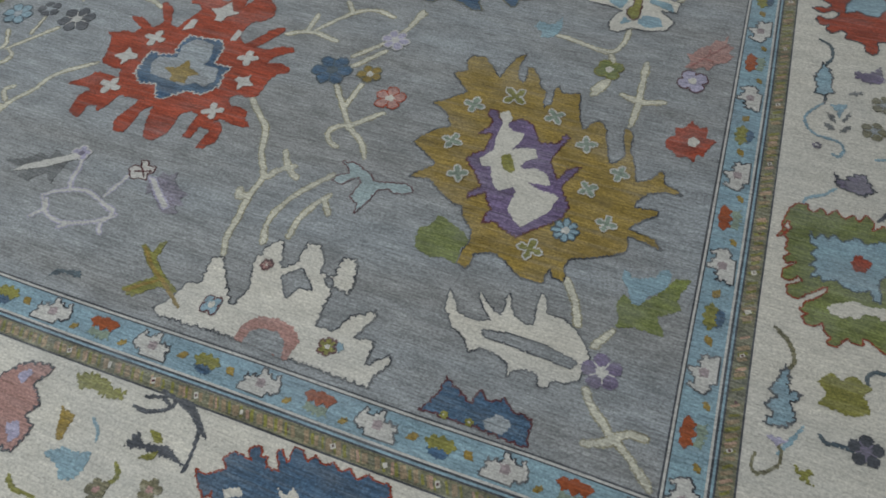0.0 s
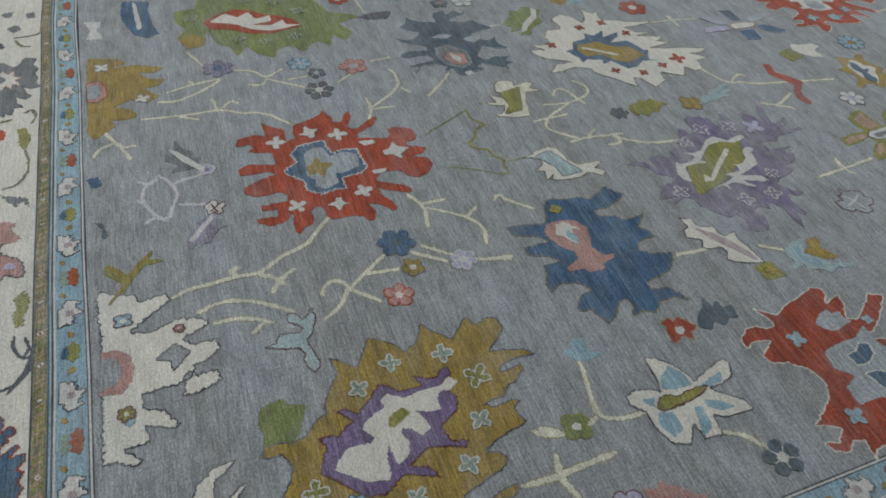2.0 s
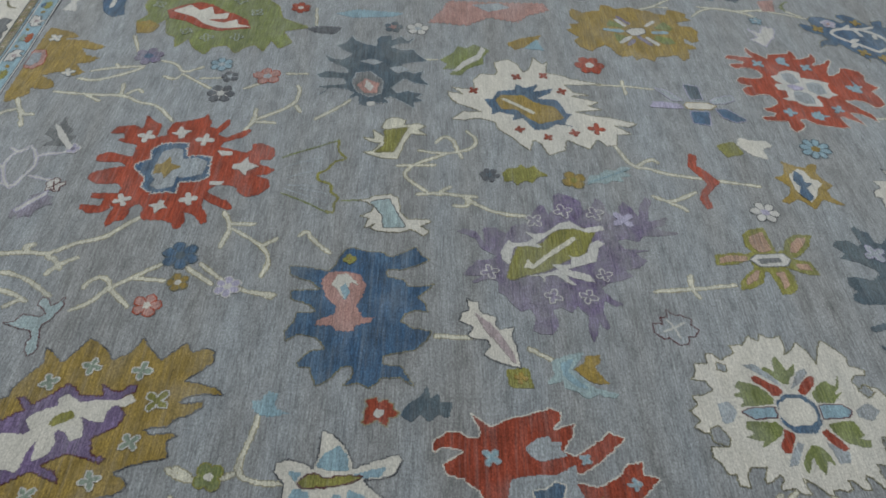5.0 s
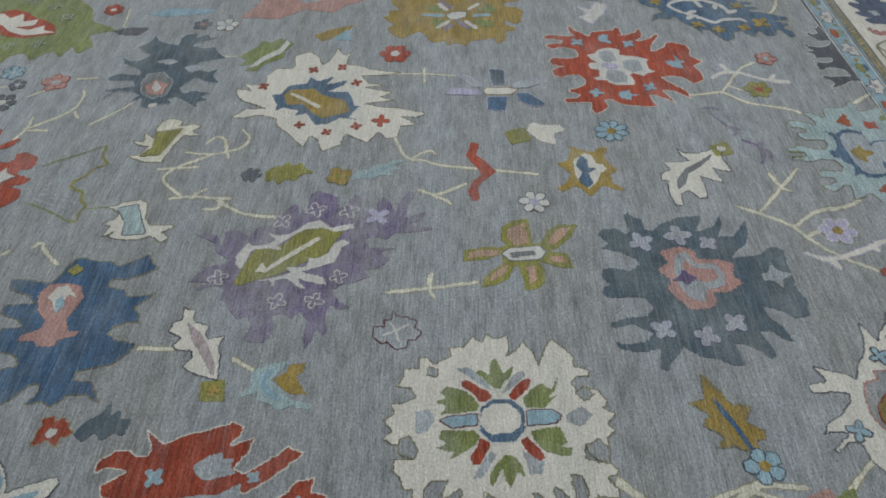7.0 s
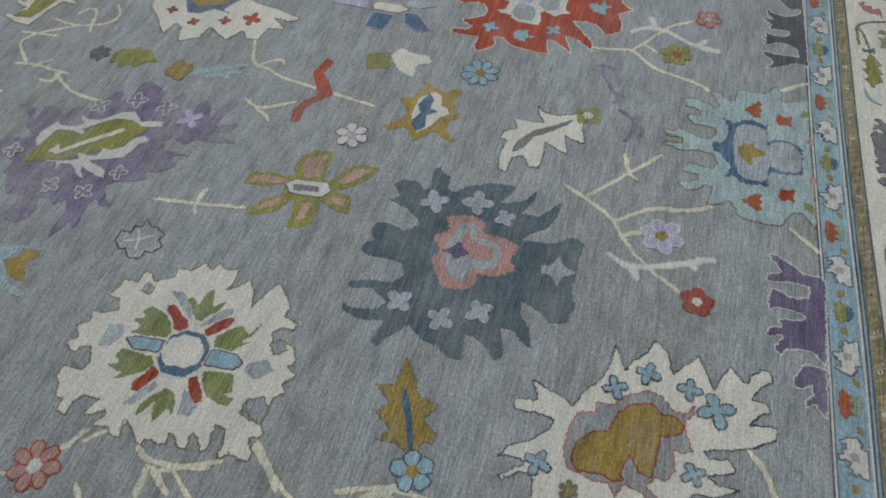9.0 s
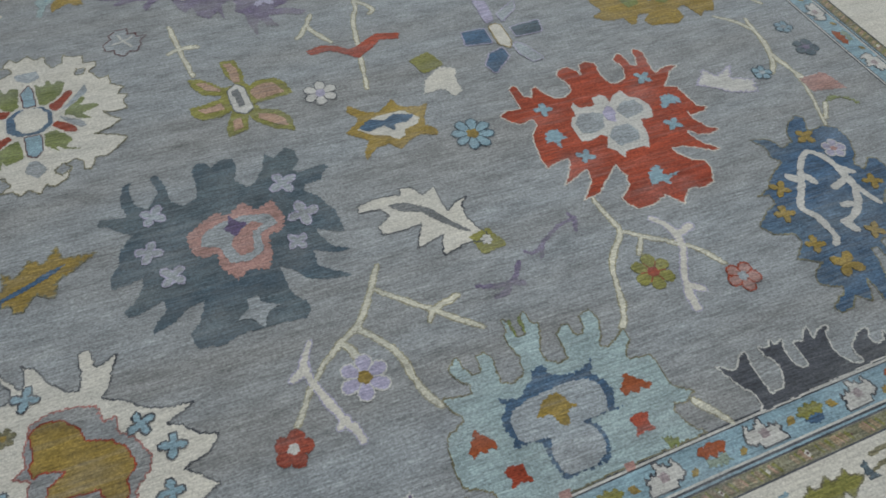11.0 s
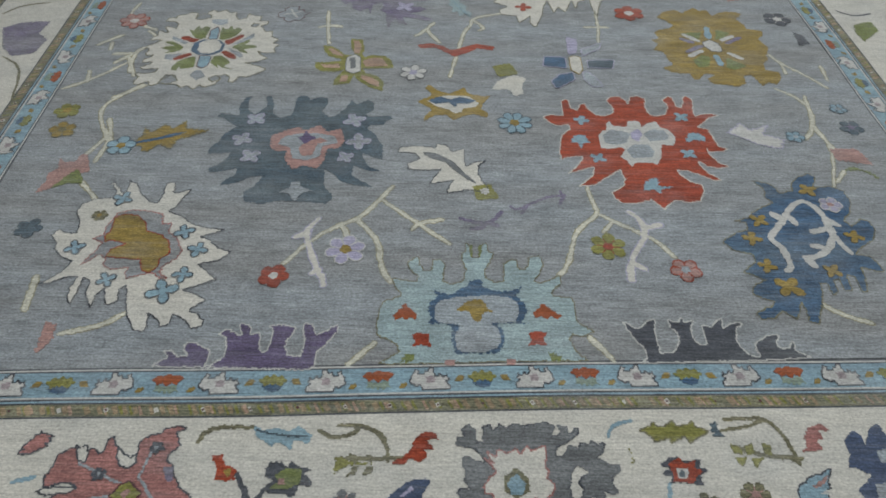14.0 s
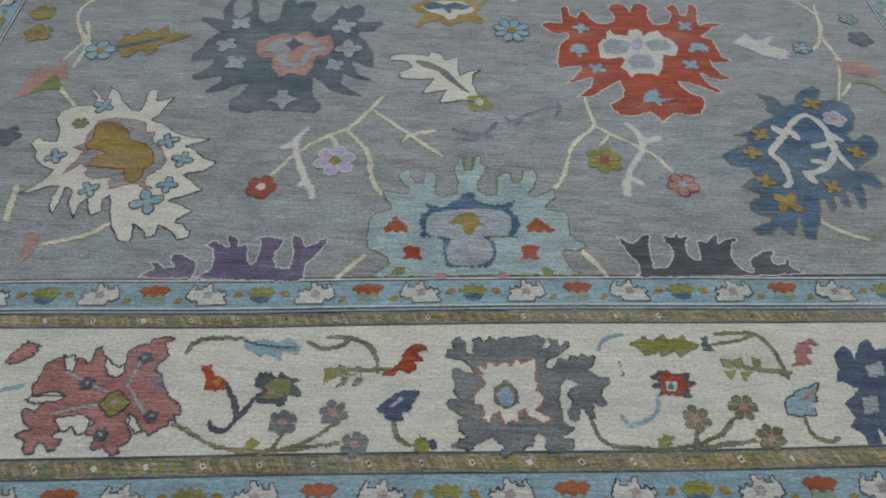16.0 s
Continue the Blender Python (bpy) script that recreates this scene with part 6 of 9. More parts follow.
p = motif("palmette", AQUA, (-1.38, 4.26), (25.9, 21.6, 20.8, 17.8, 21.6, 15.2, 26.7, 12.8, 27.3, 9.2, 26.7, 4.5, 26.2, 1.6, 21.3, -0.6, 23.7, -4.4, 23.9, -6.8, 20.9, -6.2, 17.9, -5.7, 17.3, -7.8, 19.3, -9.7, 20.5, -12.4, 19.1, -14.6, 17.6, -15.1, 17, -11.9, 15.9, -9.9, 13.9, -10, 13.5, -14.2, 11.5, -14.3, 9.9, -12.3, 10.6, -9.1, 10.5, -6, 8.2, -5.1, 5.3, -6.3, 4.3, -10.4, 5.4, -14, 5.7, -16.7, 4.3, -17.9, 4.4, -21.2, 3.4, -20.1, 2.8, -15.8, 1.6, -15.4, 0.3, -15.9, 0.3, -20.3, -1.3, -21.5, -1.8, -18.2, -3.1, -17.2, -2.3, -13.9, -0.7, -10.7, -1.1, -7.6, -3.6, -6.3, -5.9, -6.8) + (-5.7, -9.8, -6.1, -13.6, -8.4, -15.2, -9.6, -14.7, -9.8, -12.1, -11.3, -11.1, -12.9, -12.7, -13, -15.9, -16.1, -16.7, -16.7, -13.5, -15.8, -10.3, -13.7, -7.1, -15.6, -6.2, -18.7, -8, -21, -9.5, -21.5, -6.5, -18.4, -3.3, -18.7, -1.9, -23.4, -1.6, -23.9, 1.3, -24.1, 7, -28.1, 9.6, -25.1, 11.5, -22.4, 10.7, -21.5, 12.6, -23.2, 16.9, -25.8, 19), edge=KHAKI, label="pale blue palmette with gold heart", teeth=False)
detail(p, "bud", ORANGE, 1, (20.4, 1.7, 18.5, 4.1, 17, 6, 17.2, 7.3, 19, 6.6, 19.6, 7.9, 20.8, 6.7, 22.4, 7.9, 23.3, 6.2, 21.7, 4.3))
detail(p, "bud", ORANGE, 1, (-15.6, 0.3, -17.5, 2.6, -20.3, 4.9, -19.2, 6.1, -17.4, 5, -16.3, 6.4, -14.9, 5, -13.5, 6, -12.8, 4.3, -14.3, 2.7))
detail(p, "blossom", BLUE, 1, (14, -4.3, 12.1, -2.5, 8.4, -1.6, 6.1, -3.7, 3.9, -4.5, 3.5, -6.8, 0, -7.3, -0.4, -4.2, -2.9, -3.3, -7.4, -3.4, -10.5, -5.1, -9.9, -3.1, -8.8, -2, -10.7, 0.1, -11.9, 3.4, -10.6, 5.9, -9.8, 7.3, -11.9, 8, -3.5, 8.1, -5.3, 10.5, -5.3, 13.8, -4.4, 16.4, -2.2, 17.9, 2.6, 17.8, 6.1, 18.2, 7.5, 17.2, 8.2, 13.2, 8, 9.5, 9.7, 8.5, 14.3, 9.1, 13.3, 6.9, 14.6, 4.4, 13.9, 1.5, 12.1, -0.3))
detail(p, "blossom_field", GREY2, 2, (12.4, 2.6, 10.6, 0.6, 6.9, -0.6, -2.1, -1.3, -7.3, -0.8, -9.4, 1.5, -8.9, 5.4, -8.3, 7.5, -2.1, 8, -3.9, 10.2, -4.5, 13.4, -3.3, 15.9, -0.2, 17.4, 4.7, 17.5, 6.8, 16.2, 7.2, 12.2, 5.7, 8.9, 11.2, 8.1, 12.6, 6.5))
detail(p, "heart", GOLD, 3, (5.7, 2.5, 3.9, 0.5, 0.9, -0.2, -0.5, 1.2, -1.2, 3.1, -3.4, 4.2, -0.2, 4.6, 1.1, 8.1, 2.8, 6.6, 3.6, 4.4, 7.1, 4.4))
detail(p, "square", RED, 1, (17.9, 12.4, 16.7, 11.6, 13.5, 11.9, 13.7, 14, 12.9, 16.1, 15.4, 15.5, 17.7, 16.1, 17.3, 14.2))
detail(p, "square", RED, 1, (-11.4, 10.8, -13.5, 10.4, -16, 10.6, -15.2, 12.8, -15.9, 14.9, -13.4, 14.3, -11.2, 15.1, -11.8, 13))
detail(p, "square", PINK, 1, (9.5, 19.8, 7, 19.7, 7, 21.4, 9.4, 21.4))
detail(p, "square", PINK, 1, (-5.5, 19, -7.6, 18.9, -7.5, 20.6, -5.5, 20.7))
detail(p, "leaf", MOSS, 1, (20.6, 20.9, 19.4, 18.4, 17.2, 18.4, 17.6, 20.9))
detail(p, "leaf", MOSS, 1, (-15.7, 16.7, -18.4, 16.9, -19.6, 19.3, -16.5, 19.4))
detail(p, "fork", MOSS, 1, (3.4, -20.1, 2.6, -20.2, 2.6, -15.8, 3.2, -15.8))
detail(p, "fork", MOSS, 1, (0.9, -20.3, 0.2, -20.3, 0.2, -15.9, 0.9, -15.9))
vine(CREAM, 1.4, (-1.08, 4.45), (-2.8, -4, 3.1, 3.1), (-56.7, -7.5, -62, 0))
p = motif("half_palmette", VIOLET, (-0.8, 4.43), (22, 6.9, 20.4, 5.2, 19, 4.2, 20.4, 2.2, 18.6, 2.1, 16.7, 3.8, 14.5, 3.4, 16.1, 0.3, 15.1, -0.6, 13, -0.3, 11.4, 0.6, 9, 1.9, 9.3, 4.5, 9.6, 6.5, 8, 6.1, 5.4, 3.5, 5.3, 1, 6.5, -2.5, 8.4, -3.4, 6.3, -5.1, 3.6, -3.5, 2.4, -3.2, 3.6, -6.2, 3.2, -7.2, 1.3, -6.3, 0.3, -5.4, 0.3, -3.2, -1.9, -4.5, -2.8, 1.6, -4.5, 1.9, -5.2, -1.9, -5, -5.1, -3.8, -6.4, -6.1, -7, -9, -6.5, -10.6, -6, -10.2, -3.8, -9.1, -2, -9, 0.1, -10.1, 2.9, -13.3, 2.8, -13.6, -2.1, -12.5, -5.7, -12.5, -7.5, -14.7, -7.2) + (-16.1, -4, -18.5, -5.5, -21.1, -7.4, -21.1, -5, -19.6, -2.2, -18.4, -0.1, -16.8, 1.3, -17, 5.6, -15.9, 6.8), edge=WHITE, label="violet half palmette against the border", teeth=False)
p = motif("half_palmette", CHAR, (-1.96, 4.38), (22.3, -5.7, 20.7, -4.8, 18.8, -3.4, 17.5, -4.2, 16.2, -5.9, 14.1, -6.9, 14.3, -2.8, 14.5, 0.9, 14.1, 4.1, 10.8, 3.6, 8.7, -0.1, 8.9, -2.5, 10.1, -3.8, 10.6, -6.9, 8.5, -5.7, 6.7, -7.6, 6.4, -6.1, 3.9, -6.7, 4.8, -4.8, 5.2, -1.1, 4, 1.2, 2.1, 1, 2.1, -2.1, 1.9, -5.3, -0.2, -4.6, -1.3, -5.9, -3.6, -7.9, -3, -4.1, -5.6, -6, -8, -6.6, -8.4, -5.5, -6.8, -4.7, -5.7, -0.5, -6.4, 2.2, -8, 3.9, -9.9, 4.7, -10.6, 3.5, -9.6, 2.1, -10.5, -0, -13.2, -1.9, -16.4, -2.9, -16.4, -1.6, -15.5, 0.6, -16.7, 2, -18.3, 1.6) + (-19.1, -0.2, -20.4, -0.8, -19.5, 2.2, -21.5, 3.3, -23, 4.3, -8.9, 5.6, 16.4, 7.2, 19.2, 7.1, 17.9, 5.4, 18.1, 2.7, 20.1, 0.1, 21.1, -2.6), edge=WHITE, label="charcoal half palmette against the border", teeth=False)
flower(OLIVE, GOLD, (0.024, 3.451), 4.5, 5)
flower(GOLD, KHAKI, (-0.002, 3.561), 4.4, 5)
vine(CREAM, 1.1, (-0.13, 3.44), (-6, -15.6, 2.1, -6.9, 4.5, -1, 2.3, 6.5, -4.6, 18), (-2.9, 15.3, 0.4, 24.5), (22.4, -12.1, 13.9, -19, 4.9, -31.3), (16.9, -24.4, 15.2, -17.3), (6.1, -34.7, -0.2, -21.4), (20.7, -42.9, 13.4, -50.9), (15.5, -45, 14.6, -39.6))
p = motif("leaf", WHITE, (-2.31, 3.5), (9.4, -1.4, 3.4, -7.3, 1, -3.2, -6.2, -6.4, -2.8, -1.2, -8.9, 1.7, -7.1, 7.1, 0.8, 4.9, 6.4, 0.3), edge=LILAC)
flower(SKY, GREY2, (-2.442, 3.501), 3.2, 5)
vine(CREAM, 0.9, (-2.51, 3.36), (4.8, -15.5, -1.8, -9.6, -4.3, -0.6, -1.1, 8.2, 4, 15.4), (-1.6, 6.8, -3.7, 20.3, 3, 40.2), (0.2, -39.8, -2.7, -32.8, -9.8, -24.6, -14.7, -16.6), (-2.7, -32.8, -2.4, -25.9), (-17.3, -31.9, -16.6, -21.6))
flower(CHAR, WHITE, (-2.628, 2.680), 5.8, 5)
p = motif("leaf", CHAR, (-2.68, 2.84), (2, -5.9, -1.2, -3, -2.1, 3.5, 2.8, 5.7))
p = motif("palmette", IVORY, (-0.42, 4.1), (21.4, 14.3, 18.6, 11.3, 16.9, 8.6, 15.9, 5.8, 19.4, 4.2, 22.6, 1.5, 23, -1.3, 25.6, -4.1, 24.4, -6.5, 21.7, -5.2, 18.8, -5.4, 20, -10.3, 22.3, -14.3, 22, -17.5, 19, -19.8, 14, -20.7, 13.4, -23.4, 16.7, -27.3, 15.8, -28.2, 12.4, -23.9, 11.2, -23, 10.6, -26.9, 11.7, -29.1, 8.3, -27, 5.8, -22.6, 2, -19.1, -0, -18.5, -0.7, -22.9, -0.3, -28.1, -2.8, -28.2, -3.8, -23.1, -8.5, -25.5, -6.7, -21, -5.9, -17.3, -4, -15.5, -8.8, -13.2, -13.5, -9.8, -17.5, -8.6, -22.8, -8.2, -18.2, -6, -16.3, -4.9, -19.5, -3.7, -22.4, -0.4, -26.3, 0.7, -23.6, 4.2) + (-18.3, 5.7, -21.9, 8.7, -24.6, 11.2, -21, 13.1, -16.7, 15, -19, 16, -23.7, 18.5, -22.1, 20.2, -20, 22.2, -23, 23.6, -24.8, 25.4, -24.7, 27.4, -22.3, 28, -20.2, 25.3, -16.5, 23.6, -16.2, 27, -14.5, 27.8, -13.2, 25.6, -10.1, 23.4, -11.1, 28, -10.5, 29.5, -7.8, 28.8, -5, 24.3, -3.7, 21.2, -1.5, 13.9, -0, 15.6, -0.8, 19.7, 1.4, 21.1, 3.1, 18.2, 3.6, 14.9, 5.3, 17.5, 5.3, 21.9, 6.8, 20, 8.3, 16.8, 8.8, 12.6, 10.8, 11.8, 10.6, 16.1, 10.7, 21, 12.3, 19.4, 13.2, 15.3, 12.3, 11.5, 15.7, 11.7, 18.9, 13.9), edge=OUT, label="ivory palmette with golden heart", teeth=False)
detail(p, "heart", GREY, 1, (10.2, -14, 5.9, -15.5, 1, -15.2, -3.3, -14, -4.1, -10, -6.7, -10.2, -6.9, -6.7, -9.9, -4.2, -12.7, 0.8, -12, 4, -9.3, 6.7, -9, 9.4, -11.7, 11.3, -9.5, 11.4, -6.8, 9.5, -3.4, 10.7, -0.8, 11.8, 0.5, 9.8, -0.3, 7.7, 4.6, 8.6, 7.4, 7, 7.3, 4.9, 9.5, 2.9, 12.1, 6.2, 13.4, 6.9, 11.3, 1.9, 10.4, -1.4, 13.7, -3, 11.2, -4.7, 11.5, -8.1, 10.7, -10.5), edge=ROSE)
detail(p, "heart_field", GOLD, 2, (10.3, -11.7, 7.7, -13.5, 3.5, -12.7, 0.6, -9.8, -0.7, -6.4, -4.9, -5.5, -8.4, -2.3, -9.5, 2, -7.6, 4.2, -7.6, 8, -6, 9.5, -3.8, 8.6, -2.1, 4.5, -0.1, 4.6, 7.6, 3.9, 7, 1, 3.2, -1.3, 8.2, -2.6, 9.9, -1.9, 10.4, -4.8, 9.4, -6.4), edge=RUST)
cross(p, SKY, OUT, (10.7, -20.2), 3.2)
cross(p, SKY, OUT, (17.2, 0.7), 2.9)
cross(p, SKY, OUT, (-11.4, -6.7), 3)
cross(p, SKY, OUT, (-16.9, 0.2), 3)
cross(p, SKY, OUT, (-15.3, 9.9), 2.9)
cross(p, SKY, OUT, (4.5, 12.4), 2.8)
cross(p, SKY, OUT, (-11.6, 16.0), 4.5)
floret(p, KHAKI, GOLD, (14.9, -12.6), 2.4, 6)
p = motif("palmette", BLUE, (-2.3, 4), (23, 1.5, 17.7, -2.4, 14.4, -3.2, 13.8, -6.6, 17.5, -7.3, 12.4, -8.9, 10.9, -11.2, 7.1, -13.8, 3.3, -15.8, 5.3, -18.3, 4.2, -22.1, 7.2, -26.4, 1.5, -24.6, -0.1, -20.3, -4.2, -21.5, -4.8, -24.8, -7.7, -28.2, -11.8, -30.3, -13.8, -28.9, -11.1, -23.6, -17.1, -24.1, -20.1, -22.2, -20.7, -18.3, -18.4, -12, -15.1, -8.4, -16.9, -6.2, -20.6, -9.3, -22.7, -8.6, -23.2, -5.2, -21.1, -0.8, -16.8, 2.3, -13.4, 5.4, -17, 6, -18.7, 9, -19, 12.1, -16.5, 11.7, -13.2, 10.3, -12.3, 16.9, -11.2, 19.9, -9.9, 19.7, -10.1, 14.2, -7.9, 13.4, -7.5, 19.3, -5.6, 19.4, -5.5, 15) + (-3.8, 15.9, -3.4, 20, -1.7, 21.3, -1.5, 17.2, 0.1, 16.6, 1.2, 21.6, 3.7, 27.2, 5.4, 31.3, 7.7, 30.6, 7.4, 26.7, 7.6, 23.9, 10.6, 30.1, 12.5, 28.2, 13.9, 27.4, 16.5, 29.8, 19.7, 30.3, 20.8, 28.4, 15.8, 25.5, 14.8, 24.1, 17.6, 22.8, 19.9, 21.4, 18.5, 18.5, 14.7, 16.3, 17.5, 14.9, 20.4, 13.5, 15.5, 9.5, 15.7, 6.4, 20.4, 5.3), edge=KHAKI, label="denim blue palmette with white branches", teeth=False)
branch(p, WHITE, 2, (-3.6, -15.9, 0, -12.5, 2.5, -8.2, 7.2, -2.4, 9.3, -0, 6.6, 3.4, 6.3, 7.9, 6.3, 11.2, 7.9, 12.8), (5.3, -10.6, 2.5, -8.2), (-3.6, -15.9, -6.5, -17.1, -9.4, -12.8, -10.2, -7.8, -9.6, -2.9, -10.9, 1.8, -12.4, 5.2), (-8.8, -0.5, -6.8, 4.2, -0.8, 7.7, 1.3, 7.3), (0.9, 8.2, -0.4, 10.8), (-2.2, 2.7, -6.3, 3.5), (-4.2, -3.2, -9.7, -4.8), (-10.4, -8.5, -12.9, -6.1), (0.5, -9.2, -0.5, -6.3))
cross(p, GOLD, GOLD, (9.9, -7.5), 3)
cross(p, GOLD, GOLD, (14.2, 0.2), 2.9)
cross(p, GOLD, GOLD, (13.0, 11.1), 2.8)
cross(p, GOLD, GOLD, (-15.8, -1.7), 2.9)
cross(p, GOLD, GOLD, (-4.6, 12.4), 2.8)
cross(p, GOLD, GOLD, (-9.0, -22.0), 3.1)
cross(p, GOLD, GOLD, (9.4, 18.8), 4.3)
floret(p, LILAC, PINK, (-13.7, -15.4), 3.4, 5)
vine(CREAM, 1.2, (-0.2, 3.86), (4.3, -4.1, -3.5, 4.3), (3.3, -13.5, 2.3, -26.3, 6.5, -36.7), (3.2, -26.3, -3.8, -18.1), (-12, 54.7, -21.5, 52.1, -26.3, 47.3))
p = motif("bud", PINK, (-0.29, 4.42), (0.6, 5.5, 1.8, -5.1, -1.2, -4.3, -2.2, 0.1, -0.8, 3.7))
vine(CREAM, 2.8, (-0.19, 4.28), (0.4, -6.1, -1.2, 5.5))
flower(NAVY, NAVY, (-0.087, 4.034), 4, 5)
p = motif("leaf", MOSS, (-2.59, 3.68), (5.7, -0.1, -2.3, -0.5, -4.9, 3.4, 1.2, -3.1))
p = motif("leaf", PINK, (-2.59, 3.6), (5.5, -3.9, -3.7, -4.4, -6, 4.6, 5.7, 2.4))
flower(SKY, GREY2, (-2.646, 3.329), 3.1, 5)
flower(NAVY, PURPLE, (-2.651, 3.440), 4.2, 5)
vine(CREAM, 1.1, (-2.52, 3.4), (-3.4, -14.9, -1.8, -1.6, 1, 6.4, 4.3, 11.1), (-0.4, 4.8, -3.1, 16.6), (2.2, 33.5, -2.2, 27.9), (25.6, 83.5, 19.8, 88.5, 13.3, 90.7))
vine(SKY, 1, (-0.4, 4.8), (2.3, 0.4, -1.7, -1))
p = motif("leaf", ROSE, (-0.39, 4.71), (3.1, 2.4, 1.7, -0.5, 0.1, -2.7, -3.3, -1.8, -2.4, 0.8, -0.5, 2.3, 1.6, 3.1), edge=CHAR)
vine(KHAKI, 1.1, (-0.79, 4.67), (4.8, 2.9, 3.6, -0.1, -0.5, -1.4, -6.8, -1.2), (-21.4, -1, -24.8, 1.1, -28.5, 0.2, -30.2, -1.3), (-25.7, -2.3, -30.7, -2.4, -35.3, -0.8, -37.5, 3.5, -37.5, 6.3), (-26, 6, -31.5, 5.8, -41.4, 5.5), (3.7, 19.6, -1.5, 21.9, -4.9, 24.2, -11.9, 25.2, -19.8, 24.9, -26.2, 21.7, -29.3, 18.5), (-19.8, 24.7, -31, 22.8), (-17.5, 24.4, -19.2, 21.3), (-41.5, 17.4, -42.4, 21.2, -45.3, 22.9))
p = motif("sprig", OLIVE, (-1.09, 4.74), (4.1, -2, 2.1, -1.1, 0.8, -0.4, -4.1, -0.6, -4.1, 0.2, 1.3, 0.7, 2.5, 1.3, 3.9, 2.7, 3.8, 0.4))
detail(p, "leaflet", KHAKI, 1, (1.3, -2.5, -0.5, -1.9, -0.7, -0, 0.6, -0.4))
detail(p, "leaflet", KHAKI, 1, (1.2, 3.2, -0.3, 0.7, -1.5, 0.6, -0.5, 2.6))
detail(p, "leaflet", KHAKI, 1, (-2.7, -2.2, -4.2, -1.7, -4.3, -0.2, -3.3, -0.6))
detail(p, "leaflet", KHAKI, 1, (-2.2, 2.5, -3.4, 0.5, -4.7, 0.5, -4.1, 2.2))
p = motif("tendril", RED, (-1.22, 4.7), (4.6, 3.5, 2.2, 2.5, 0.7, 1, 0, -1.9, -1.8, -3.8, -4, -4.2, -5.4, -2.5, -3.7, -2.7, -2.5, -2, -3.4, -1, -4.5, 0.4, -3.2, -0.1, -2, 0.2, -2.7, 1.9, -1.5, 3, 0.4, 2.4, 2.8, 3.9), edge=RUST)
p = motif("palmette", CHARG, (-1.49, 4.77), (17.6, -8.2, 17.4, -9.9, 15.7, -10.3, 16.4, -12.2, 14.9, -13.4, 13.6, -12.3, 13.2, -8.9, 11.6, -9, 11.6, -12.8, 10, -13.5, 9.8, -11.7, 8.5, -12.5, 8, -13.7, 6.5, -12.6, 4.9, -13.7, 3, -13.4, -0.2, -13.8, -2.8, -14.4, -4.7, -13.4, -3.6, -10.7, -5.8, -11.5, -5.3, -13.7, -7.2, -13.5, -7.5, -11.6, -9.8, -13.2, -9.6, -11.7, -6.9, -9.4, -4.3, -7.9, -4.2, -5.7, -6.7, -6.5, -7.5, -8.7, -9.3, -8, -10.1, -9.5, -11.9, -8.8, -12.7, -10.3, -13.8, -8.9, -15.2, -9.7, -14.9, -7.5, -13.3, -6, -15.8, -4.3, -18.1, -4.4, -17.9, -3, -16.1, -1.3, -15.9, 0, -16.6, 2) + (-15.3, 2.5, -13.7, 1.5, -13.6, 4.7, -14.1, 6, -12.4, 4.8, -12, 3.1, -10.8, 3.5, -10.5, 6.1, -8.7, 6.2, -8.3, 4.3, -9.7, 1.6, -8.6, 0.3, -9.4, -1.1, -11.3, -1.8, -10.2, -3.6, -8.4, -3.8, -7, -1.7, -6.6, 2.4, -7.2, 6.9, -9.5, 7.8, -8.5, 8.7, -6.1, 10.1, -9.3, 10.6, -8.8, 12.4, -6.4, 12.9, -4.1, 13.4, -3, 12, -3.7, 10.5, -2, 8.9, -0.8, 10.2, -0.7, 12.3, 1, 12.1, 1.7, 13.4, 3.4, 13.2, 5.2, 14.7, 6.3, 14.1, 5.1, 12.3, 6.8, 11.1, 7.9, 10.5, 10.9, 11.8, 12, 13.1, 16, 12.9, 14.7, 11.4, 12.6, 10.7, 14.7, 9.1) + (14.9, 7, 13.2, 6.3, 16.2, 4.5, 17.4, 3.2, 16.2, 1.8, 14.4, 2.7, 15.6, 0.5, 15.3, -1.6, 16.3, -3.6, 15.7, -5.7, 13.6, -4.4, 11.4, -3.8, 11.6, -5.2, 13.8, -7.2), edge=OUT, label="charcoal palmette with ivory and rose flower", teeth=False)
detail(p, "flower", IVORY, 1, (11.3, -5.2, 9.5, -3.8, 11.1, -6.6, 8.9, -5.3, 8.2, -7.4, 6.4, -6, 4.8, -7.5, 3.3, -6.2, 1.9, -8.3, 1.4, -6.9, -2.2, -8.5, -2.3, -5.7, -1.6, -3.5, -2.7, -2.2, -1.8, -0.8, -3.4, 1.1, -2.8, 3.2, -1.2, 3.9, -5.2, 6.3, -2.8, 6.8, 0.1, 5.8, 0.6, 3.9, 1.9, 4.6, 2.2, 7.2, 3.7, 6.6, 5.3, 7.9, 6, 4.8, 7.6, 5.5, 8.5, 7.4, 9.6, 6.2, 9.6, 3.6, 11.4, 3, 11.6, 1.7, 10.4, -0.4, 8.9, -1.8), edge=ROSE)
detail(p, "eye_ring", KHAKI, 2, (4.6, -3, 2.2, -0.7, 1.8, 2.7, 4.8, 4.3, 7.2, 2.8, 7.5, -0.5))
detail(p, "eye", SKY, 3, (4.6, -1.7, 2.7, 0.7, 3.6, 3.4, 6, 3.5, 6.8, 0.8))
p = motif("bud", RED, (-0.81, 4.76), (3, -3, 0.5, -3.1, -0.2, -1.4, -1.9, -0.4, -3.2, 0.1, -3.1, 2.5, -1.4, 2.9, 1.1, 2.7, 0.9, 0.6, 1.8, -1.4), teeth=False)
detail(p, "fleck", GOLD, 1, (-0.5, 0.2, -2, 0.1, -2.1, 2, -1.1, 1.8))
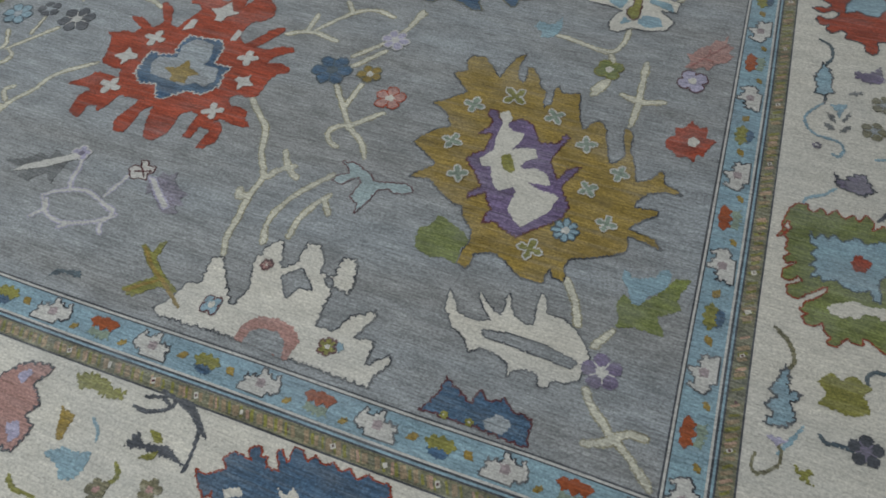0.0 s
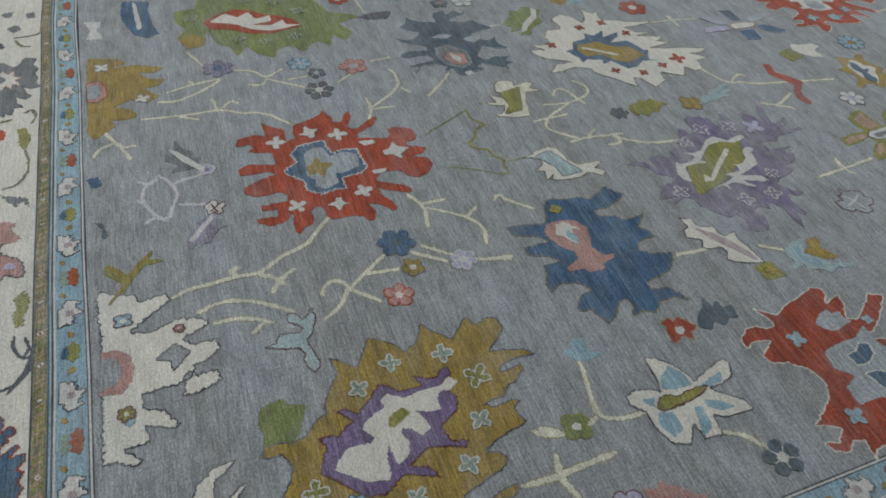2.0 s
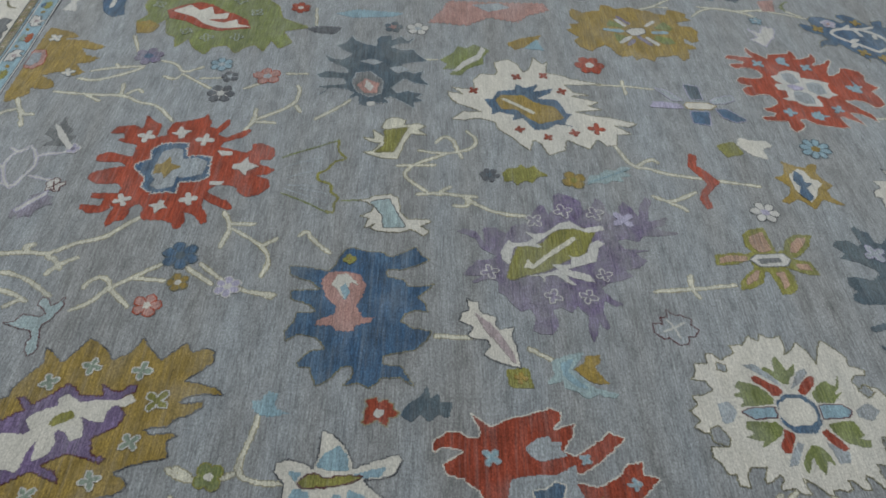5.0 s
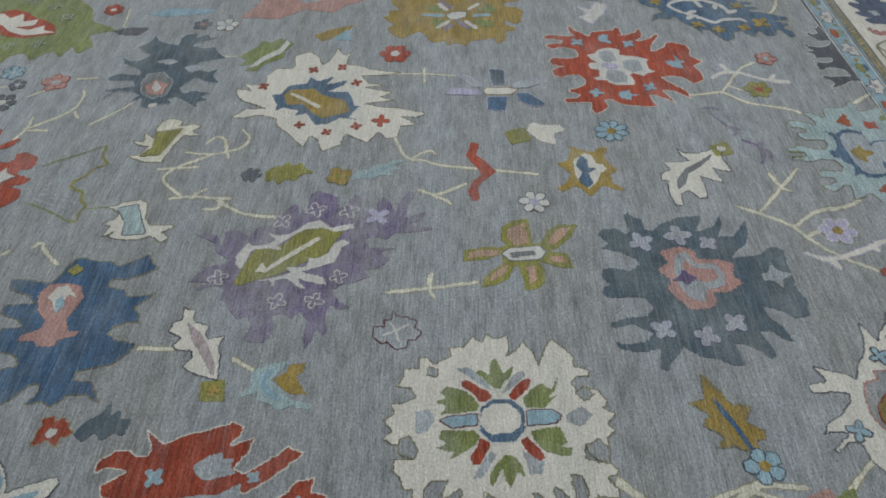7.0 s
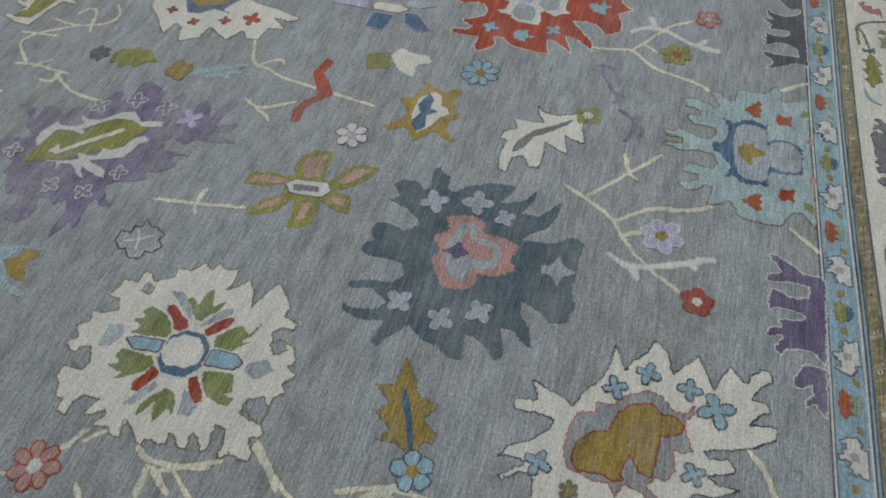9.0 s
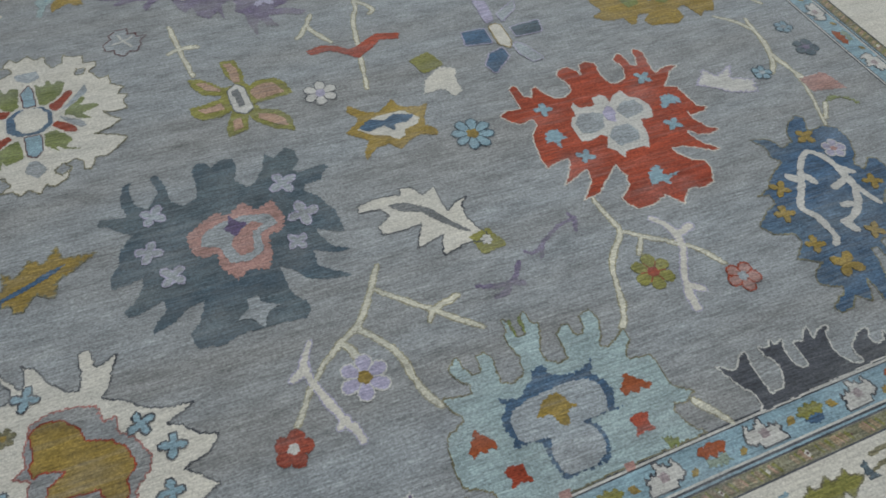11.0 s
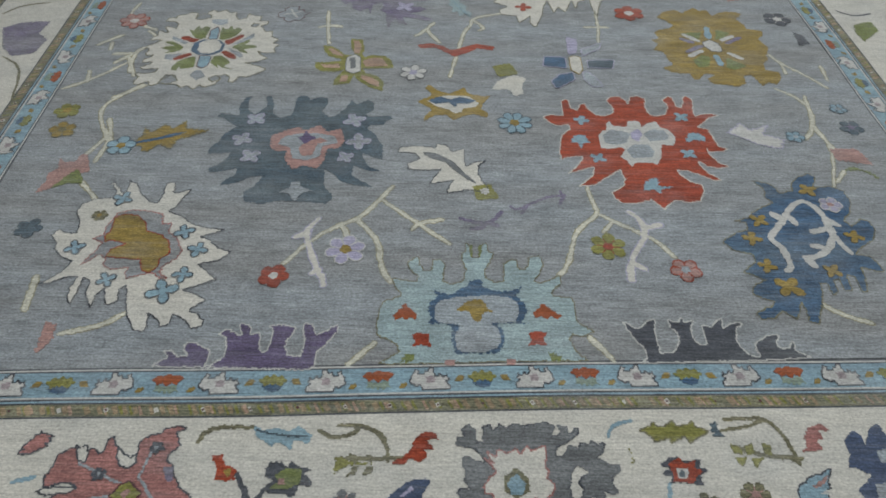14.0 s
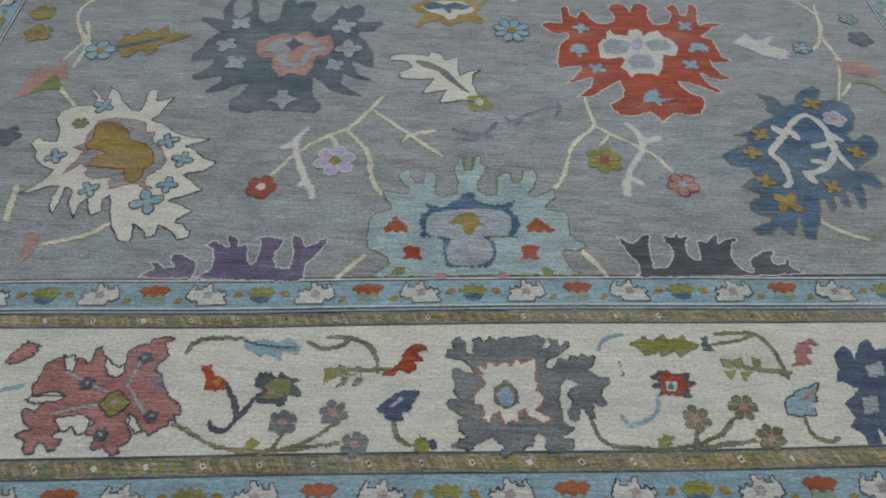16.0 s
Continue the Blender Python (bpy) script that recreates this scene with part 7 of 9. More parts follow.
p = motif("flower", CHAR, (-0.96, 4.78), (5.8, -2.1, 4.9, -3.8, 2.4, -3.9, 1.1, -2.8, 0.3, -4, -1.4, -2.9, -4.5, -2.5, -2.8, -1.3, -4.9, 0.6, -4.5, 1.9, -2, 1.4, -1.7, 3.4, -0.7, 4.3, 1.3, 3.1, 4.2, 3.6, 5.1, 1.6, 3.5, 0.5, 5.5, -0.4))
detail(p, "petal", MOSS, 1, (3.4, -0.8, 1, -2.6, -2.5, -2.1, -2.2, 1, 0.2, 2.5, 3.8, 2.4, 2.3, 0.7))
detail(p, "eye", PINK, 2, (2.5, 0.2, 1.1, 0.1, 0.8, 1.5, 2.3, 1.5))
vine(CHAR, 1.2, (-0.85, 4.84), (0.6, -6.8, -2, -2.9, -3.3, 0.9, -1.7, 4.1, 1.3, 3.8, 2.3, 1.7), (-2.9, 1.5, -5.2, -1.7, -6, -3.7))
flower(CHARG, PINK, (-0.978, 4.856), 3, 6)
flower(CHARG, PINK, (-1.081, 4.832), 3.1, 6)
flower(CHARG, PINK, (-1.131, 4.900), 3, 6)
p = motif("leaf", OLIVE, (-0.92, 4.91), (1.3, 0, -0, -1.9, -2, -0.7, -0.6, 0.9))
p = motif("leaf", NAVYB, (-1.21, 4.81), (4.2, 1, 2.5, -0.8, 0.3, -2.7, -2.1, -3.8, -5.1, -3.7, -4.6, -2.6, -3.5, -0.6, -2.9, 1.1, -1.2, 1.5, -1.9, 3.7, -0.1, 3.4, 1, 3.8, 2.3, 2.2), teeth=False)
detail(p, "fleck", LILAC, 1, (1.5, 0.3, -1.2, -2.2, -1.5, -1.3, 0.8, 0.5))
p = motif("bud", OLIVE, (-1.27, 4.89), (2.1, 0.3, 0.5, -1.9, -1.9, 0.1, -0.8, 2.6, 1.5, 2.1))
p = motif("bud", NAVYB, (-1.29, 4.89), (0.9, -0.2, -0.2, -1.1, -1.1, 0.7, 0, 2))
vine(SKY, 0.9, (-1.68, 4.63), (2.4, 2.8, 1.4, -0.2, -3.2, -1.6))
p = motif("leaf", OLIVE, (-1.81, 4.64), (8.2, 0.1, 5.4, -1.5, 4.9, -2.3, 4.2, -0.8, 1.5, -1.7, 0.4, -2.9, -0.4, -1.4, -3, -1.8, -4.5, -2.7, -4.8, -1.2, -7.9, -0.2, -5, 1.3, -2.8, 2.9, -1.8, 1.2, 1.7, 3, 2, 1.6, 5.4, 2.9, 5.8, 1.2), edge=KHAKI, teeth=False)
p = motif("bud", NAVY, (-1.9, 4.63), (0.8, -1, -0.8, -2.3, -0.9, 0.4, -1.8, 2.1, 0.8, 2.2))
vine(KHAKI, 1, (-2.01, 4.63), (8.3, -2.4, 3.6, -2.9, -1.6, -3.1, -4.4, 1.3, -5.4, 7.1), (10.2, 0.7, 4.1, -0.6, -1.5, -2.8), (6.6, 4.7, 0.8, 6.6, -6.6, 7), (39, 19.4, 37.8, 23.8, 35.1, 25.8, 27.6, 25.9), (27.6, 26.1, 19.4, 25.6, 11.7, 22.3, 8.5, 18.4), (18.2, 25.6, 4.9, 23.3), (16.5, 19.9, 17.9, 25), (-6.7, 17.9, -6.7, 21.7, -10.3, 23.4, -12.5, 22.1))
p = motif("tendril", ROSE, (-2.12, 4.65), (3.9, 3.3, 2.3, 2.1, 2.3, -0.1, 0.7, -2.7, -2.7, -4, -4.1, -2.2, -1.7, -2.2, -2.2, -0.3, -0.1, 0.6, -1.1, 2.7, 1.3, 3.2))
p = motif("leaf", OLIVE, (-1.7, 4.71), (0.3, -2.4, -0.7, 2.4, 0.4, 1.1))
p = motif("flower", CHAR, (-1.81, 4.74), (5.2, -1.7, 2.9, -3.2, 0.9, -3.7, -0.1, -2.7, -2.7, -3.1, -4.6, -3.2, -3, -1.4, -5.3, -0.4, -3.2, 0.7, -3.4, 3, -1, 2.7, 0.8, 2.5, 3.8, 2.6, 3, 1.2, 5.4, 0.6, 3.3, -0.8))
detail(p, "petal", RED, 1, (3.3, -1.9, 0.7, -3.4, -0.3, -2, -2.9, -2.8, -2.3, -1, -3.9, -0.1, -2.2, 1.1, -1.4, 2.6, 2.9, 2.2, 2.6, 0.5))
detail(p, "panel", WHITE, 2, (1.6, -0.6, -0.6, -0.8, -0.1, 1.5, 2, 1.6))
detail(p, "eye", NAVY, 3, (1.2, -0.1, 0.1, -0.1, 0.3, 1, 1.4, 1))
vine(SKY, 1, (-1.73, 4.81), (-4.2, -4.4, -3.5, -0.4, -0.1, 2.3, 3.5, 3.1, 4.4, 0.5))
flower(KHAKI, PINK, (-1.843, 4.819), 3.1, 6)
flower(KHAKI, PINK, (-1.949, 4.789), 3.2, 6)
flower(KHAKI, PINK, (-1.992, 4.856), 3.1, 6)
p = motif("leaf", OLIVE, (-1.77, 4.87), (2.9, 1.3, 0.1, -1.3, -2.1, -0.7, -1.1, 1.8))
p = motif("bell_flower", SKY, (-2.09, 4.76), (4.9, 1.7, 3.7, 0.3, 1.3, -1.5, -1.7, -2.6, -4.3, -4.1, -2.3, -0.6, -2.3, 1, -1.1, 1.9, -1.5, 4.5, 0.5, 4.2, 1.9, 4.6, 4.7, 4.1), edge=CHAR)
detail(p, "fleck", PINK, 1, (1.3, 0.6, -2.5, -1.9, -2.4, -1, 0.6, 1.1))
detail(p, "fleck", WHITE, 1, (0.3, 2.5, -1.8, 1.1, -1.2, 2.4))
p = motif("palmette", NAVYB, (-2.29, 4.74), (10.5, -8.7, 7.7, -11.4, 6.1, -10.3, 6.4, -7.4, 3.7, -11.9, 1.2, -13.5, 0.5, -10.5, -2.8, -11.8, -6.1, -13.8, -7.4, -12, -5.4, -8.5, -9.9, -10.2, -11.6, -8, -8.5, -5, -11.5, -3, -10.7, 0.4, -6.7, 1.3, -7.2, 4.6, -4.1, 7.9, -1.5, 6.7, 0.5, 10.6, 3.6, 12.6, 5.3, 10.8, 6.4, 8.9, 6.9, 12.7, 9.6, 13, 9.9, 10.3, 12.3, 8.5, 10.4, 6.5, 11.8, 3.2, 9.2, 1.1, 7.5, -0.3, 9.6, -1.6, 11.9, -2.2, 10.4, -5.1), teeth=False)
detail(p, "panel", GREY2, 1, (4.4, -6, 0, -7.6, 0.7, -4, 4.1, -3.2))
detail(p, "panel", GREY2, 1, (7.6, 1.8, 4.3, 1, 5.1, 5, 8.4, 5.8))
p = motif("palmette", RUST, (-0.09, 2.3), (-23.8, -19.2, -21.5, -15.8, -19.8, -13.8, -22.7, -8.5, -23.5, -4.2, -25.9, 2.6, -24.7, 5.4, -22.4, 5.1, -19.2, 2.7, -21.5, 8.9, -17.5, 7.8, -13.1, 4.8, -11.8, 8, -16.3, 14.3, -18.9, 17.7, -17.2, 21.8, -13.2, 17.7, -9.1, 12.7, -6.7, 8.6, -8.4, 6.6, -4.9, 6.9, -3.5, 12.9, -6.6, 18.4, -10, 21.2, -10.8, 25.5, -7.4, 24.7, -6.1, 28.9, -2.6, 25.3, -0.1, 23.1, 4.2, 23.4, 7.7, 25.6, 10, 23.7, 12.9, 23.5, 9.3, 20.2, 5.6, 14.8, 6.9, 9, 8.4, 7.6, 9.6, 14.3, 14.3, 17.3, 17.9, 20.3, 19, 18.8, 16.4, 14, 14, 10.5, 16.1, 7.3, 20.1, 8.8) + (22, 7.3, 22.2, 4.7, 25, 6, 24.2, 2.7, 23.2, -2.1, 22.8, -8.3, 23, -13.6, 23.8, -17.1, 25.8, -18.8, 23, -18.3, 20.4, -17.7, 19.8, -20.6, 22.1, -23.6, 21, -26.8, 18, -28.1, 19.1, -24.2, 17.2, -22.5, 16, -20.9, 14.5, -23.8, 13.2, -27, 10.7, -22.4, 7.7, -18.2, 3.9, -15.9, 1.5, -16, -2, -17.5, -4.9, -21.6, -6, -25.4, -8.8, -26.8, -12.2, -21.4, -13, -22, -13.4, -26.8, -11.9, -29, -15.4, -29.1, -18, -25.6, -18.2, -22.3, -16.5, -19.7, -16.8, -17.1, -18.5, -16.5), edge=IVORY, label="rust red palmette with grey centre", teeth=False)
detail(p, "centre", GREY2, 1, (-5.2, -9.4, -6.6, -1.8, -6.7, 3, -9.5, 7.7, -4.5, 7.3, 1.5, 9.5, 3.3, 10.8, 6.2, 4.5, 9.4, 5.7, 12.1, -1.1, 11.2, -7.2, 11.9, -11.9, 6.2, -11.3, 3.9, -6.4, 0.2, -10.5))
detail(p, "drop", BLUE, 2, (-2, -4.1, -2.8, -0.6, -4.9, 2.1, -3.7, 4.6, -0.2, 3.4, 1.7, 0.1, 1.5, -3.6), edge=IVORY)
detail(p, "drop", BLUE, 2, (4.3, -3.6, 4, -0.4, 5.6, 3.3, 8.4, 4, 11, -0.5, 9, -2.3, 6.7, -2.6), edge=IVORY)
detail(p, "star", GREY2, 1, (-14.2, -5.1, -16.8, -1.4, -17.4, 1.3, -15.5, 2, -16, 4.7, -13.4, 4.2, -12, 5.8, -10.8, 2, -10.2, -1.5, -11.6, -4))
detail(p, "bud", MOSS, 2, (1.5, 9.5, -1.2, 13.3, 2.1, 13.8, 3.8, 14.3, 5.1, 10.5))
cross(p, SKY, GREY2, (-11.0, -13.9), 2.7)
cross(p, SKY, GREY2, (14.1, -15.2), 2.6)
cross(p, SKY, GREY2, (-10.8, 10.3), 1.7)
cross(p, SKY, GREY2, (-4.3, 22.1), 1.7)
floret(p, GREY2, GREY2, (16.4, 0.5), 3.9, 6)
p = motif("palmette", MOSS, (-2.27, 1.07), (4.6, -38.2, -2, -34, -9.6, -38, -18.4, -37.4, -18.6, -29, -28.3, -26.9, -24.3, 10.8, -13.8, 21.6, -3.4, 24.7, 3.7, 37.6, 7.4, 26.4, 16.3, 31.7, 21.2, 26.6, 15.3, 22.3, 24.1, 20.5, 19.2, 16.2, 21, 12.6, 26.3, 9, 20.2, 4.6, 21.8, -1.2, 28, -3.5, 23.1, -9.1, 16.2, -12.6, 23.6, -17, 15.6, -18.3, 13, -22.9, 1.2, -25.7, 7.7, -30), edge=OLIVE, label="moss green palmette with red and ivory heart", teeth=False)
detail(p, "heart", RED, 1, (-6.1, -27.2, -10.5, -22.6, -14.7, -14.2, -12.6, -8.1, -6.9, -0.8, -5.6, 2.8, 0, 9.9, 6, 12.1, 9.3, -1, 7.5, -9.2, 2.1, -17.5, 0.4, -24.6))
detail(p, "heart_field", IVORY, 2, (-5.8, -24.8, -11.5, -17.8, -7.1, -12.9, -10.6, -8.1, -3.9, -5.7, -5.8, 0.4, -0.9, 0.3, 0.6, -8.1, 2.8, -0.9, -0.5, 5.1, 3.5, 6.2, 5, 12.1, 7.4, -1, 3.8, -9.2, -1.4, -14))
cross(p, MOSS, GREY2, (-10.8, -31.5), 2.9)
cross(p, MOSS, GREY2, (-21.6, -8.7), 3)
cross(p, MOSS, GREY2, (-16.9, 3.9), 3)
cross(p, MOSS, GREY2, (-7.0, 12.6), 3)
cross(p, MOSS, GREY2, (10.6, -14.7), 2.8)
cross(p, MOSS, GREY2, (15.1, -5.3), 2.8)
cross(p, MOSS, GREY2, (14.0, 7.5), 2.8)
p = motif("half_palmette", NAVY, (-1.16, 0.38), (-3.6, -1.8, -2.5, 1, 3.4, 2.2, 4.5, -0.1, 0.6, 0.4))
p = motif("half_palmette", BLUE, (-1.38, 0.36), (-3.2, -2.3, -3.4, 1.9, 0.9, 2.8, 2.4, -0))
p = motif("palmette", MOSS, (0.53, 0.98), (-14.6, 15.1, -13.2, 17.3, -11.1, 17.9, -9.4, 15.4, -7.8, 17.8, -6.4, 16, -4.4, 18.1, -2.6, 16.1, -0.7, 17.9, 0.6, 16.1, 2.1, 18.8, 3.9, 17.2, 3.6, 14.6, 5.8, 17, 7.6, 15.5, 9.4, 17.3, 13.2, 18.5, 11, 15.2, 12.8, 14.3, 10.5, 12.3, 12.7, 11, 10.4, 8.9, 11.8, 4.8, 13.5, -2.2, 15.8, -5.7, 12.7, -9.7, 14.5, -13.2, 12, -16.2, 8.2, -16.6, 5.9, -15, 3.7, -14.2, 4.1, -15.9, 2.4, -16.6, 1, -15.4, 0.2, -16.4, -1, -18.2, -3.2, -18.1, -2.2, -16.6, -3.7, -15.1, -4.3, -13.1, -5.3, -14.6, -7.5, -15, -8.5, -13.5, -7.3, -12, -9.3, -12) + (-8.2, -9.4, -6.6, -8, -4.5, -5.8, -4.1, -3.8, -6.8, -6.3, -8.4, -7.5, -9.9, -9.3, -12.1, -8.8, -12.6, -6.5, -11, -5.5, -9.2, -3.9, -10.4, -3.3, -11.5, -4.5, -12.6, -5.2, -14.1, -4.6, -13.8, -2.2, -11.1, 0.4, -13.2, -0.4, -14.2, 0.9, -12.8, 2.2, -14.2, 3.3, -13.7, 6, -15.1, 7.7, -13.5, 9.4, -14.4, 11.7, -16.2, 5.8, -13.9, 8.3, -15.8, 10.3, -15.3, 12.8), edge=RUST, label="moss green border palmette with blue flower", teeth=False)
detail(p, "opening", IVORY, 1, (-3.6, -9.2, -2, -7.6, 1.3, -5.9, 4.7, -6.2, 8.6, -5.2, 11.4, -5.9, 7.2, -9.2, 6.5, -8, 3.8, -8.4, 2.2, -10.4, 1.1, -9.7, -0.5, -11, -2.9, -10.4))
detail(p, "flower", SKY, 1, (-9.2, 10.1, -8.4, 7.9, -6.8, 10.1, -5.4, 9, -4.4, 11, -2.4, 9.2, 1, 11.7, 2.3, 10.1, 5.8, 12.1, 9.3, 11.8, 10.7, 7.5, 9.8, 2.5, 7.5, 3.2, 5.9, 1.1, 6.9, -4.6, 5.2, -4.5, 4.4, -1.8, 1.7, -3.5, -0.7, -2.9, -2.6, -1.3, -5.4, -3, -6.1, -1.7, -8, -2.5, -6.9, 0.3, -8.5, 0.5, -7.2, 2.6, -8.7, 3.7, -7.2, 5.9, -9.2, 6.8), edge=NAVY)
detail(p, "heart", RED, 2, (-0.2, 4.3, 0.8, 7.1, 3.2, 6, 4.5, 5.2, 2.9, 2.3, 0.6, 2.2))
vine(CHAR, 0.9, (0.59, 1.21), (-1.1, -5.1, 1.5, 0.1, 0.7, 6.2), (1.5, 0.1, 3.8, 4.2))
flower(KHAKI, GREY2, (0.564, 1.545), 3.3, 5)
flower(KHAKI, GREY2, (0.547, 1.444), 3.2, 5)
vine(SKY, 0.9, (0.6, 1.4), (-4.2, -5.1, -0.8, -3.5, 2.1, -0.5, 4.2, 8.4))
p = motif("blossom", PURPLE, (0.39, 2.97), (10.1, -7, 4.4, -11.9, -6.4, -13.3, -5.9, -3.3, -10.9, 0.9, -9.9, 11.5, -2.4, 13.9, 3.5, 7.9))
vine(KHAKI, 0.9, (0.47, 2.73), (7.2, 5.6, 2.4, -1.9, -8.1, -5), (-7.2, 38, -17.9, 45.5, -23.2, 67.4))
p = motif("leaf", MOSS, (-2.97, 2.76), (3.9, -4.8, -4.5, -8.6, -4.9, -0.6, 4.5, 9, 5.4, 2.2))
vine(CHAR, 0.9, (-2.97, 2.61), (6.5, -1.9, 1.1, 2.8, -7.1, -0.1))
vine(CREAM, 0.9, (0.02, 2.75), (-0.2, -8.8, 1.3, 1.1, -1.8, 7.1), (-10.8, 14.5, -18.9, 22.9))
p = motif("leaf", PURPLE, (-1.07, 0.68), (-6.7, 1.3, -4.1, 3.4, -4.2, 4.9, -2, 4.1, -0.2, 6.2, 0.3, 3.4, 3, 1.4, 6.4, 0.6, 4.7, -1.3, 7.2, -3, 4.9, -3.7, 6.9, -5.4, 5.1, -6.4, 2.5, -6.4, -0.8, -3.8, -3.4, -1.9, -4.3, -3.1), teeth=False)
detail(p, "rib", WHITE, 1, (-7.3, 2.3, -4.9, 2.3, 3.9, -4.6, 2.6, -5.8, -1.3, -3), edge=LILAC)
p = motif("flower", WHITE, (-1.17, 0.71), (-3.5, -0.5, -2.7, 1.4, -0.8, 1.3, -1.7, 3, -0.5, 3.8, 0.9, 2.3, 2.9, 2.5, 3.4, 0.7, 2.2, -0.1, 3, -2.2, 0.8, -2.2, -0.9, -3.2), edge=MAROON, teeth=False)
branch(p, MAROON, 0.4, (-1.4, -0.5, 2.6, 0.8), (-1.3, 1.9, 2, -1.4))
p = motif("leaf", PINK, (0.12, 1.61), (3, 9.3, 2.1, 5.3, -0.1, 5.3, -1.1, 2.5, -3.6, 1, -5.2, -2.7, -6.8, -2.5, -5.1, -5.5, -6.1, -8.2, -3.3, -8.5, -1.4, -6.2, 0, -8.1, 1.3, -4.6, 4, -3, 5.8, 0, 3.8, 1, 5.1, 3.9, 2.8, 3.8), teeth=False)
branch(p, ROSE, 0.5, (-4.9, -7.8, -1.4, -2.4, 3.5, 4.5), (-2, -3.1, 0.7, -4.1), (-0.8, -1.5, -0.9, 1.6))
p = motif("flower", RED, (0.13, 1.27), (-6.3, -1.9, -4.3, 0.4, -4.9, 3.3, -2.8, 3.4, -1.3, 6.6, 1, 4.7, 2.7, 5.9, 3.2, 2, 5.8, 1.5, 4.4, -1, 3.7, -4.4, 1.9, -4.5, 1.9, -7.4, -0.2, -5.8, -2.4, -6.9, -3.6, -5, -5.7, -4.5), teeth=False)
detail(p, "ring", RUST, 1, (-2.5, -0.6, -1.7, 1.7, 0.2, 2.8, 2.8, 1.2, 2.5, -2.1, 0.4, -4, -1.7, -3.1))
detail(p, "eye", IVORY, 2, (-1.3, -0.6, 0, 1.1, 1.8, 0.1, 1.4, -2, -0.4, -2.3))
p = motif("leaf", MOSS, (0.14, 0.77), (-5.8, -8.4, -5.7, -5.5, -7, -2.9, -6, 0.5, -3.6, -1.4, -0.4, 1, 2.4, 5.1, 3.7, 7.9, 7.2, 8.7, 6, 5.6, 5.4, 2.4, 6.4, 0.5, 3.9, -1.7, 1.7, -2.8, 3.4, -5.1, 4.5, -7.2, 1.5, -7.2, -2.2, -7.1), teeth=False)
p = motif("bud", SKY, (0.12, 0.81), (-5.6, 3, -3.2, 1.1, -0.8, 1.6, 1.5, 2.8, 2.3, 5, 4, 6, 5.1, 3.7, 4, 0.1, 1.4, -2.3, -0.3, -5.5, -2.3, -5.2, -3.5, -1.8, -5.4, -0.1), teeth=False)
p = motif("sprig", OLIVE, (-0.93, 0.46), (-10.5, 5.7, -5.3, 1, -1.8, -1, -5.3, -4, -7.6, -6.4, -5.8, -7.4, -3.7, -7.4, -1.4, -5, 1.1, -2.9, 4.6, -3.6, 7.4, -6.5, 9.7, -7.7, 9.6, -5.7, 6.3, -3, 2.3, -1.2, -1.4, 0.8, -4.3, 3.4, -4.8, 8.4, -6.2, 7.6, -6.3, 4.4, -8.7, 6), teeth=False)
branch(p, GOLD, 0.9, (-8.7, 5, -3.8, 0.7, 0.3, -1.1, 8.1, -6.3), (-0.5, -1.7, -3.6, -4.2, -6, -6.5))
p = motif("leaf", MOSS, (-0.36, 0.78), (-5.7, -2.1, -6, 0.4, -3.3, 2.6, -3.1, 5.9, -1.5, 5.5, 0.8, 4.6, 4.4, 3.2, 6.9, 0.7, 5.6, -1.5, 6.6, -6.1, 2.1, -5.3, -0.4, -6.2, -4.4, -5.1), teeth=False)
p = motif("leaf", CHARG, (-1.45, 0.65), (-3.1, -6.6, -0.6, -4.1, -10.1, -2.8, -4.3, -0.7, -2, 2.4, 1.6, 1.4, 1.4, 5.1, 5.6, 3.6, 7.3, 7.4, 9.3, 4.3, 7.2, 2.3, 7.5, -0.5, 7.5, -5.5, 4.2, -2.7, 2.1, -4.6, 1.3, -6.7), teeth=False)
detail(p, "rib", WHITE, 1, (-4.9, -5.3, -3.2, -2.5, 8.2, 5.7, 9.9, 4.7, 2.8, -1.3))
vine(WHITE, 0.8, (-1.27, 0.56), (-10, -0.1, -4.8, -5.4, 1.6, -5.9, 10.3, -1.6, 11.7, 1.5, 6, 3.1, 0.7, 5.1, -5.2, 3.6, -10, -0.1), (-8.8, -6.8, -6, -3.5, -8.1, -0.9), (11.7, -5.3, 9.4, -2.6, 12.4, 0.9), (5.7, 4.8, 6.7, 8.4, 7.8, 13.3), (-4.5, 4.2, -6, 6.2, -6.5, 11.6, -8.5, 14.8), (0.6, -7.2, 2.2, -5.3))
p = motif("leaf", AQUA, (-0.58, 0.84), (-10.4, 0.8, -9.6, 3.2, -6.9, 4.5, -8.6, 6.3, -10.5, 7.4, -7, 7.9, -3.6, 6.8, -1.5, 5.6, 0.2, 3.9, 3.7, 4.9, 7.5, 6, 9.6, 5.5, 10.4, 4.1, 8.8, 2.6, 6.1, 2.1, 4.3, 2.9, 1.8, 1.6, 1.3, -1.5, -0.5, -7, -1.2, -3.8, -3.9, -2.5, -3.7, 0.1, -3, 2.7, -4.4, 3.7, -6.1, 2.6, -7.4, 0.5), edge=MAROON, teeth=False)
